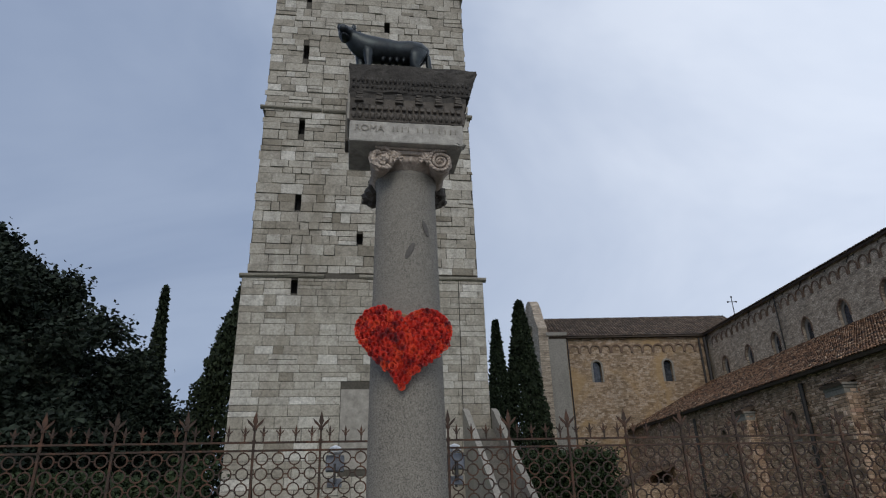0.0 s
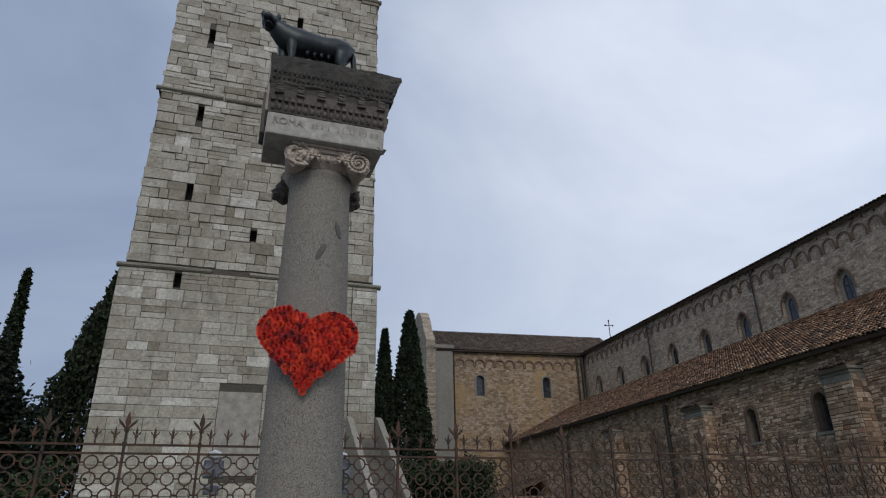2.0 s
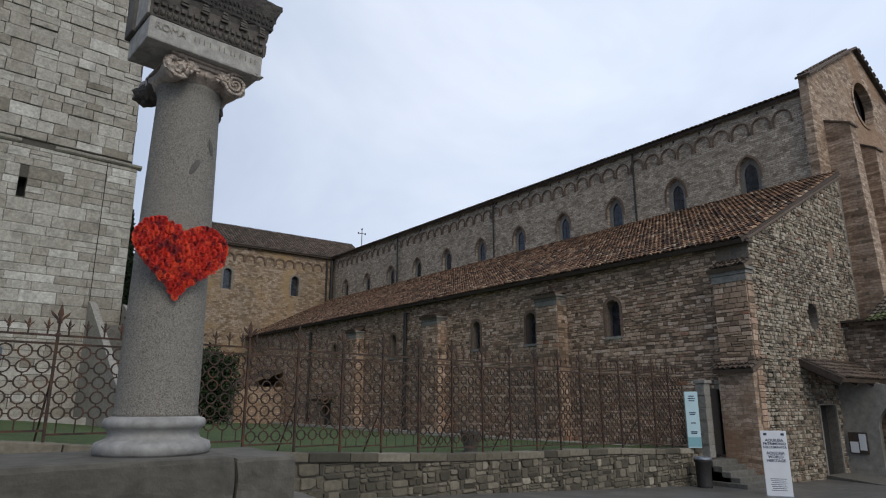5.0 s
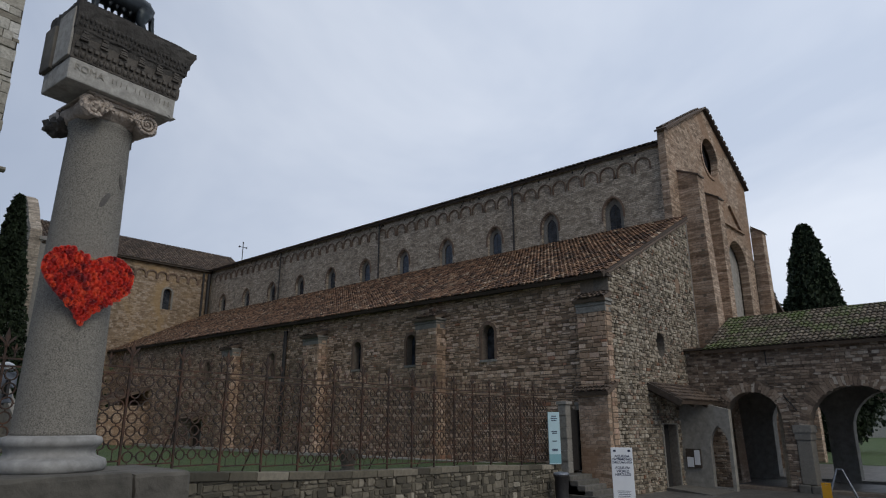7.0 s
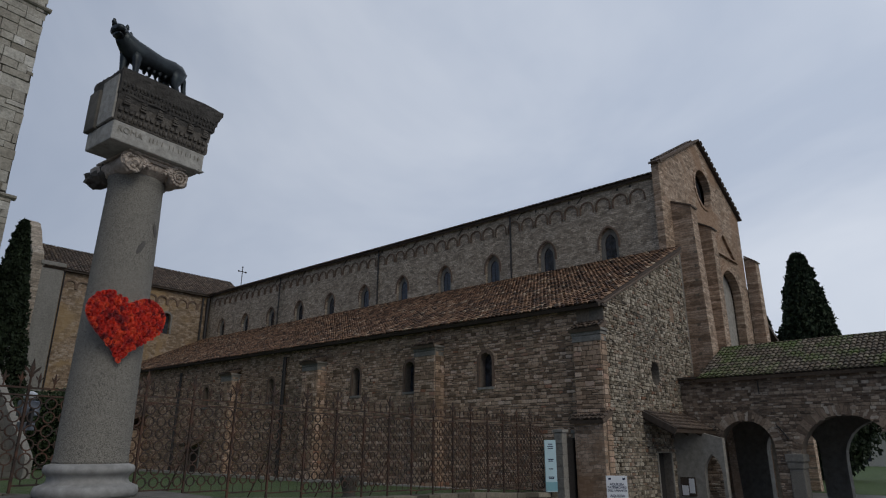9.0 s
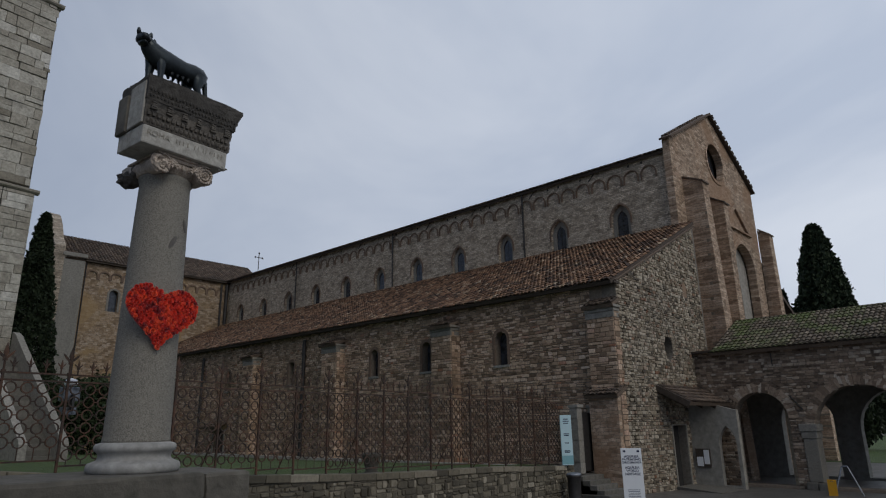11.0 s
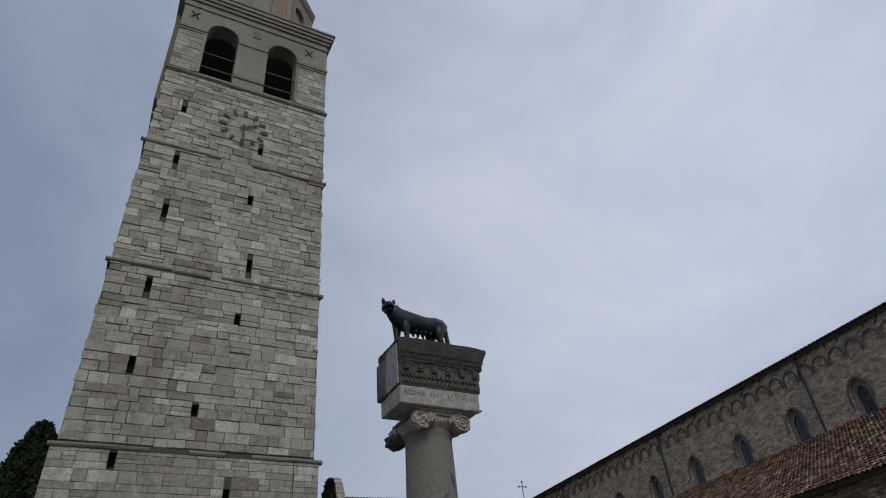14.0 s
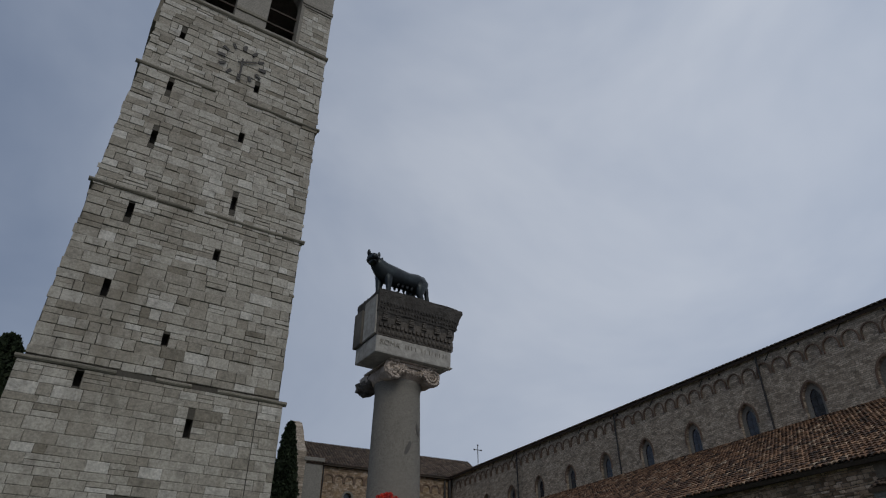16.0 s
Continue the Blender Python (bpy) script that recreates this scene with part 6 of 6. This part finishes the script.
heart = thing("rose_heart", "heart of red crocheted roses tied to the granite column", "heart", m=pose(COL[0] - 0.025, HY, 2.885, 0, 4, 4))


def heart_curve(t, k=1.0):
    x = 16 * math.sin(t) ** 3
    z = 13 * math.cos(t) - 5 * math.cos(2 * t) - 2 * math.cos(3 * t) - math.cos(4 * t)
    return (x * 0.432 / 16 * k, (z + 2.5) * (0.745 if z > -2.5 else 0.72) / 29 * k)


outline = [heart_curve(2 * math.pi * (k + 0.5) / 80) for k in range(80)]


def in_heart(x, z, k=1.0):
    x, z = x / k, z / k
    inside = False
    for (a, b), (c, d) in zip(outline, outline[1:] + outline[:1]):
        if (b > z) != (d > z) and x < a + (c - a) * (z - b) / (d - b):
            inside = not inside
    return inside


part("backing", slab(outline, (), 0.03, 0.0), WOOL, heart, "dark red backing")
cord = bmesh.new()
for (a, b, c), (d, e, f) in (((-0.25, 0.01, 0.385), (0.03, -0.01, 0.31)), ((0.03, -0.01, 0.31), (0.12, 0.0, 0.33)), ((-0.06, -0.01, 0.305), (0.09, -0.01, 0.318))):
    rod(cord, (a, b, c), (d, e, f), 0.006)
part("cord", cord, ROPE, heart, "thin tan cord")


def rose_mesh(seed, turns):
    r = random.Random(seed)
    bm = bmesh.new()
    n = 30
    rows = []
    for k in range(n + 1):
        a = k / n * turns * 2 * math.pi
        rr = 0.006 + 0.028 * k / n
        hgt = 0.040 - 0.020 * k / n + r.uniform(-0.003, 0.003)
        x, z = rr * math.cos(a), rr * math.sin(a)
        o = 1.0 + 0.25
        rows.append([bm.verts.new((x * 0.8, 0.0, z * 0.8)), bm.verts.new((x * o, -hgt, z * o)), bm.verts.new((x * o * 1.12, -hgt * 0.9, z * o * 1.12)), bm.verts.new((x * 1.05, 0.0, z * 1.05))])
    for p, q in zip(rows, rows[1:]):
        for k in range(3):
            bm.faces.new((p[k], p[k + 1], q[k + 1], q[k]))
    bmesh.ops.recalc_face_normals(bm, faces=bm.faces[:])
    me = bpy.data.meshes.new("rose")
    bm.to_mesh(me)
    bm.free()
    me.materials.append(WOOL)
    me.polygons.foreach_set("use_smooth", [True] * len(me.polygons))
    return me


roses = [rose_mesh(s, t) for s, t in ((1, 2.2), (2, 2.7), (3, 1.8), (4, 2.4))]
rr = random.Random(5)
spots, tries = [], 0
for x, z in outline:
    if all((x - a) ** 2 + (z - b) ** 2 > 0.034 ** 2 for a, b, _ in spots):
        spots.append((x * 0.965, z * 0.965, rr.uniform(0.65, 0.95)))
while tries < 26000 and len(spots) < 360:
    tries += 1
    x, z = rr.uniform(-0.46, 0.46), rr.uniform(-0.46, 0.46)
    s = rr.uniform(0.55, 1.1)
    if in_heart(x, z, 0.95) and all((x - a) ** 2 + (z - b) ** 2 > (0.0262 * (s + c)) ** 2 * 0.92 for a, b, c in spots):
        spots.append((x, z, s))
for x, z, s in spots:
    dome = 0.05 * max(0, 1 - (x * x + z * z) / 0.2)
    mesh_part("rose", rr.choice(roses), None, heart, m=pose(x, -0.005 - dome * 0.5, z, rr.uniform(-18, 18), rr.uniform(0, 360), rr.uniform(-18, 18)) @ Matrix.Diagonal((s, 1.0, s, 1)))

# ---- signs and street things ----
sign = thing("totem_sign", "white freestanding information sign with dark blue words", "sign", m=pose(18.7, 9.83, street_z(18.7), 0, 0, -58))
panel = part("panel", box(-0.36, 0.36, -0.04, 0.04, 0.0, 1.92, bevel=0.008), SIGN_WHITE, sign)
part("foot", box(-0.38, 0.38, -0.2, 0.2, 0.0, 0.02), GREY_METAL, sign)
for k, (line, z, size) in enumerate((("AQUILEIA", 1.60, 0.115), ("PATRIMONIO", 1.50, 0.105), ("DELL'UMANITÀ", 1.40, 0.095), ("AQUILEIA", 1.22, 0.115), ("WORLD", 1.11, 0.115), ("HERITAGE", 1.00, 0.115))):
    c = bpy.data.curves.new("inscribed_line", "FONT")
    c.body, c.size, c.align_x, c.extrude, c.offset = line, size, "CENTER", 0.001, 0.003
    c.materials.append(INK)
    o = new("inscribed_line", c)
    o.parent = panel
    o.matrix_basis = pose(0, -0.043, z, 90, 0, 0)
for k in range(7):
    part("text_bar", box(-0.22 + 0.02 * (k % 3), 0.22 - 0.03 * (k % 2), -0.043, -0.039, 0.50 - 0.055 * k, 0.515 - 0.055 * k), INK, panel)
for x in (-0.28, 0.2):
    part("emblem", box(x, x + 0.09, -0.043, -0.039, 1.78, 1.85), INK, panel)
ban = thing("banner_sign", "tall pale blue panel sign fixed to the fence end", "sign", m=pose(19.15, 12.85, 0.0, 0, 0, -32))
panel = part("panel", box(-0.24, 0.24, -0.03, 0.03, 0.06, 1.98, bevel=0.006), SIGN_BLUE, ban)
part("panel_foot", box(-0.24, 0.24, -0.034, -0.03, 0.1, 0.42), plain_mat("teal_panel", (0.18, 0.36, 0.40), 0.5, 0, 0.05), ban)
for k, (z, w) in enumerate(((1.82, 0.2), (1.74, 0.26), (1.66, 0.22), (1.25, 0.24), (1.19, 0.2), (0.9, 0.18), (0.6, 0.24), (0.55, 0.22))):
    part("text_bar", box(-w / 2, w / 2, -0.035, -0.03, z - 0.018, z + 0.018), INK, panel)
part("bracket", bx(box(-0.2, -0.16, 0.03, 0.3, 0.4, 0.44), -0.2, -0.16, 0.03, 0.3, 1.6, 1.64), DARK_METAL, ban)
bin_ob = thing("litter_bin", "dark grey metal litter bin by the wall", "bin", m=pose(18.75, 12.35, street_z(18.75)))
part("body", lathe(bmesh.new(), [(0.24, 0.0), (0.26, 0.04), (0.24, 0.1), (0.26, 0.8), (0.29, 0.84), (0.29, 0.9), (0.22, 0.9), (0.21, 0.8)], 22), DARK_METAL, bin_ob, smooth=True)
part("lid", lathe(bmesh.new(), [(0.02, 1.02), (0.25, 0.98), (0.30, 0.93), (0.30, 0.9), (0.02, 0.9)], 22), GREY_METAL, bin_ob, smooth=True)
wet = thing("caution_sign", "yellow folding plastic caution sign on the paving", "sign", m=pose(27.4, 5.72, street_z(27.4), 0, 0, -75))
for s in (-1, 1):
    part("leaf", slab(rect(-0.16, 0.16, 0.0, 0.62), (rect(-0.06, 0.06, 0.53, 0.58),), 0.02), YELLOW, wet, m=pose(0, s * 0.14, 0, -13 * s if s < 0 else -13, 0, 0) if s < 0 else pose(0, 0.14, 0, 13, 0, 0))
part("notice", box(-0.11, 0.11, -0.012, 0.0, 0.15, 0.48), SIGN_WHITE, wet, m=pose(0, -0.145, 0, -13, 0, 0))
tre = thing("trestle", "grey metal folding trestle standing on the paving", "trestle", m=pose(28.2, 5.35, street_z(28.2), 0, 0, -75))
bm = bmesh.new()
for x in (-0.5, 0.5):
    rod(bm, (x, -0.42, 0.0), (x * 0.2, 0.0, 1.1), 0.03), rod(bm, (x, 0.42, 0.0), (x * 0.2, 0.0, 1.1), 0.03)
rod(bm, (-0.12, 0, 1.1), (0.12, 0, 1.1), 0.03)
part("legs", bm, GREY_METAL, tre)

# ---- trees ----
def foliage(name, spots, size, material, parent, seed, squash=1.0):
    """Small leaf sprays, each a bent pair of quads."""
    r = random.Random(seed)
    vs, fs = [], []
    for p in spots:
        d = Vector((r.gauss(0, 1), r.gauss(0, 1), r.gauss(0, 1) * squash)).normalized()
        e = d.orthogonal().normalized()
        e.rotate(Matrix.Rotation(r.uniform(0, 6.28), 3, d))
        s = size * r.uniform(0.6, 1.4)
        n = d.cross(e)
        k = len(vs)
        p = Vector(p)
        vs += [tuple(p), tuple(p + d * s * 0.5 + e * s * 0.35 + n * s * 0.1), tuple(p + d * s), tuple(p + d * s * 0.5 - e * s * 0.35 + n * s * 0.1)]
        fs += [(k, k + 1, k + 2), (k, k + 2, k + 3)]
    return raw(name, vs, fs, material, parent, kind="stuff")


def cypress(x, y, base, height, radius, seed, count=9000, label="tall dark narrow cypress tree", material=None, size=0.42):
    r = random.Random(seed)
    o = thing("cypress_tree", label, "tree", "cypresses", pose(x, y, base))
    tb = rod(bmesh.new(), (0, 0, 0), (0, 0, height * 0.8), radius * 0.16, 0.04, 8)
    for k in range(14):
        z = height * (0.1 + 0.055 * k)
        t = r.uniform(0, 6.28)
        rod(tb, (0, 0, z), (radius * 0.5 * math.cos(t), radius * 0.5 * math.sin(t), z + height * 0.08), 0.05, 0.015, 5)
    part("trunk", tb, BARK, o)
    sp = []
    for _ in range(count):
        h = r.random() ** 0.85
        prof = (min(1.0, h / 0.18) ** 0.6) * (1 - max(0, h - 0.25) / 0.78) ** 0.75 if h < 1 else 0
        t = r.uniform(0, 6.28)
        lump = 1 + 0.22 * noise.noise(Vector((math.cos(t) * 2.2, math.sin(t) * 2.2, h * 9 + seed))) + 0.16 * noise.noise(Vector((math.cos(t) * 5, math.sin(t) * 5, h * 24 + seed)))
        q = radius * prof * lump * (0.55 + 0.45 * r.random() ** 0.5)
        sp.append((q * math.cos(t), q * math.sin(t), h * height))
    foliage("crown", sp, size, material or LEAF, o, seed, 2.4)
    return o


cypress(-12.0, 45, 0.8, 18.0, 4.6, 1, 42000, size=0.28)
cypress(-15.1, 36, 0.8, 13.3, 0.75, 2, 9000, "thin dark cypress standing among the cedars", size=0.2)
cypress(6.15, 50, 0.6, 15.0, 1.25, 3, 14000, size=0.24)
cypress(8.35, 51, 0.6, 16.9, 2.1, 4, 24000, size=0.25)
cypress(75, 15.4, -1.4, 24.2, 4.7, 6, 26000, size=0.42)
cypress(75.5, 19.8, -1.4, 17.5, 2.2, 7, 9000, size=0.38)


def cedar(x, y, base, height, spread, seed, limbs=46, per=520):
    r = random.Random(seed)
    o = thing("cedar_tree", "large dark spreading cedar with drooping layered limbs", "tree", "cedars", pose(x, y, base))
    tb = rod(bmesh.new(), (0, 0, 0), (0.2, 0, height * 0.95), 0.5, 0.07, 10)
    sp = []
    for k in range(limbs):
        h = 0.12 + 0.86 * k / limbs
        t = k * 2.4 + r.uniform(-0.4, 0.4)
        ln = spread * min(1.0, 1.15 * (1 - h ** 2.4)) * r.uniform(0.7, 1.06) + 0.3
        a = Vector((0, 0, h * height))
        b = Vector((ln * math.cos(t), ln * math.sin(t), h * height - ln * 0.03))
        rod(tb, a, b, 0.14 * (1.2 - h), 0.02, 6)
        for _ in range(per):
            f = r.random() ** 0.6
            p = a.lerp(b, f)
            w = ln * 0.26 * (1.1 - f) + 0.3
            sp.append((p.x + r.gauss(0, w * 0.6), p.y + r.gauss(0, w * 0.6), p.z + r.gauss(-0.25, 0.45)))
    part("trunk", tb, BARK, o)
    foliage("crown", sp, 0.26, LEAF_CEDAR, o, seed, 0.5)


cedar(-22.4, 31, 0.9, 14.6, 10.6, 11, 130, 1250)
cedar(-14.2, 31.5, 0.9, 8.0, 3.1, 14, 44, 1000)
cedar(-34, 36, 0.9, 17.0, 9.0, 12, 60, 500)
hedge = thing("hedge", "dense dark evergreen hedge beyond the stair", "hedge", m=pose(10.5, 44, 0.3))
hs = []
for _ in range(20000):
    hx = rng.uniform(-4, 2.2)
    hs.append((hx, rng.gauss(0, 1.1), rng.random() ** 0.7 * (4.4 + 0.9 * noise.noise(Vector((hx * 0.9, 0, 3)))) + rng.gauss(0, 0.15)))
hb = bmesh.new()
for k in range(5):
    rod(hb, (-3.6 + k, 0, -0.6), (-3.4 + k, 0.1, 3.2), 0.07, 0.02, 5)
part("stems", hb, BARK, hedge)
foliage("leaves", hs, 0.22, LEAF_HEDGE, hedge, 44)
shrub = thing("shrub_row", "low dark shrubs at the foot of the cedars", "shrubs", m=pose(-17, 25, 1.0))
ss = []
for _ in range(16000):
    sx = rng.uniform(-11, 9)
    ss.append((sx, rng.gauss(0, 1.0), rng.random() ** 0.8 * (2.0 + 1.0 * noise.noise(Vector((sx * 0.5, 1, 3))))))
sb = bmesh.new()
for k in range(10):
    rod(sb, (-10 + 2 * k, 0, -0.5), (-9.8 + 2 * k, 0, 1.4), 0.06, 0.02, 5)
part("stems", sb, BARK, shrub)
foliage("leaves", ss, 0.2, LEAF_HEDGE, shrub, 45)

# ---- distance seen through the portico ----
house = thing("far_house", "long pale two-storey house far beyond the portico", "house", m=pose(150, 0, -1.4, 0, 0, -90))
fw = [rect(-46 + 4.0 * k, -44.8 + 4.0 * k, z, z + 1.7) for k in range(18) for z in (1.0, 4.2)]
part("wall", slab(rect(-50, 28, 0, 6.6), fw, 0.4), FAR_WALL, house)
part("wall", box(-50, 28, 0.4, 9, 0, 6.5), FAR_WALL, house)
raw("roof", [(-51, -0.8, 6.6), (29, -0.8, 6.6), (29, 9.8, 6.6), (-51, 9.8, 6.6), (-49, 4.5, 9.2), (27, 4.5, 9.2)], [(0, 1, 5, 4), (2, 3, 4, 5), (1, 2, 5), (3, 0, 4), (0, 3, 2, 1)], TILE_DARK, house)
for lo in fw:
    part("window", slab([(u, z) for u, z in lo], (), 0.02, 0.2), GLASS, house)
wood = thing("far_woods", "hazy bare woodland behind the far house", "woods", m=pose(185, 10, -1.4), kind="stuff")
ws = []
for _ in range(16000):
    wy = rng.uniform(-75, 95)
    ws.append((rng.gauss(0, 3), wy, rng.random() ** 0.7 * (15 + 5 * noise.noise(Vector((wy * 0.09, 0, 0))) + 3 * noise.noise(Vector((wy * 0.4, 0, 0))))))
foliage("crowns", ws, 1.4, LEAF_FAR, wood, 46)

# ---- single stones and rings, laid last ----
blocks = [unit_block("stone", 0.02, s) for s in range(3)]
rubble = []
for k in range(5):
    v, f2 = laid([(0, 1, 0, 1)], 0.0, (0.9, 1.0), 300 + k, 0.07, 0.05, 0.24)
    me = bpy.data.meshes.new("stone")
    me.from_pydata(v, [], f2)
    me.update()
    rubble.append(me)
for n, (parent, own, joint, proud, material, name, seed, m, cut) in enumerate(LATER):
    r = random.Random(seed + 100)
    mats = []
    for b in (rubble if cut else blocks):
        c = b.copy()
        c.materials.append(material)
        mats.append(c)
    for u0, u1, z0, z1 in own:
        j = joint / 2
        mt = pose(u0 + j, 0, z0 + j) @ Matrix.Diagonal((u1 - u0 - joint, r.uniform(*proud), z1 - z0 - joint, 1))
        mesh_part(name, r.choice(mats), None, parent, m=(m @ mt) if m is not None else mt)
for cu, cz in RINGS[:300]:
    mesh_part("ring", ring_me, None, fence, m=pose(cu, 0, cz))
if RINGS[300:]:
    jv, jf = [], []
    for cu, cz in RINGS[300:]:
        k = len(jv)
        jv += [(cu + x, y, cz + z) for x, y, z in rv]
        jf += [tuple(k + q for q in f) for f in rf]
    raw("ring_field", jv, jf, IRON, fence, kind="stuff")
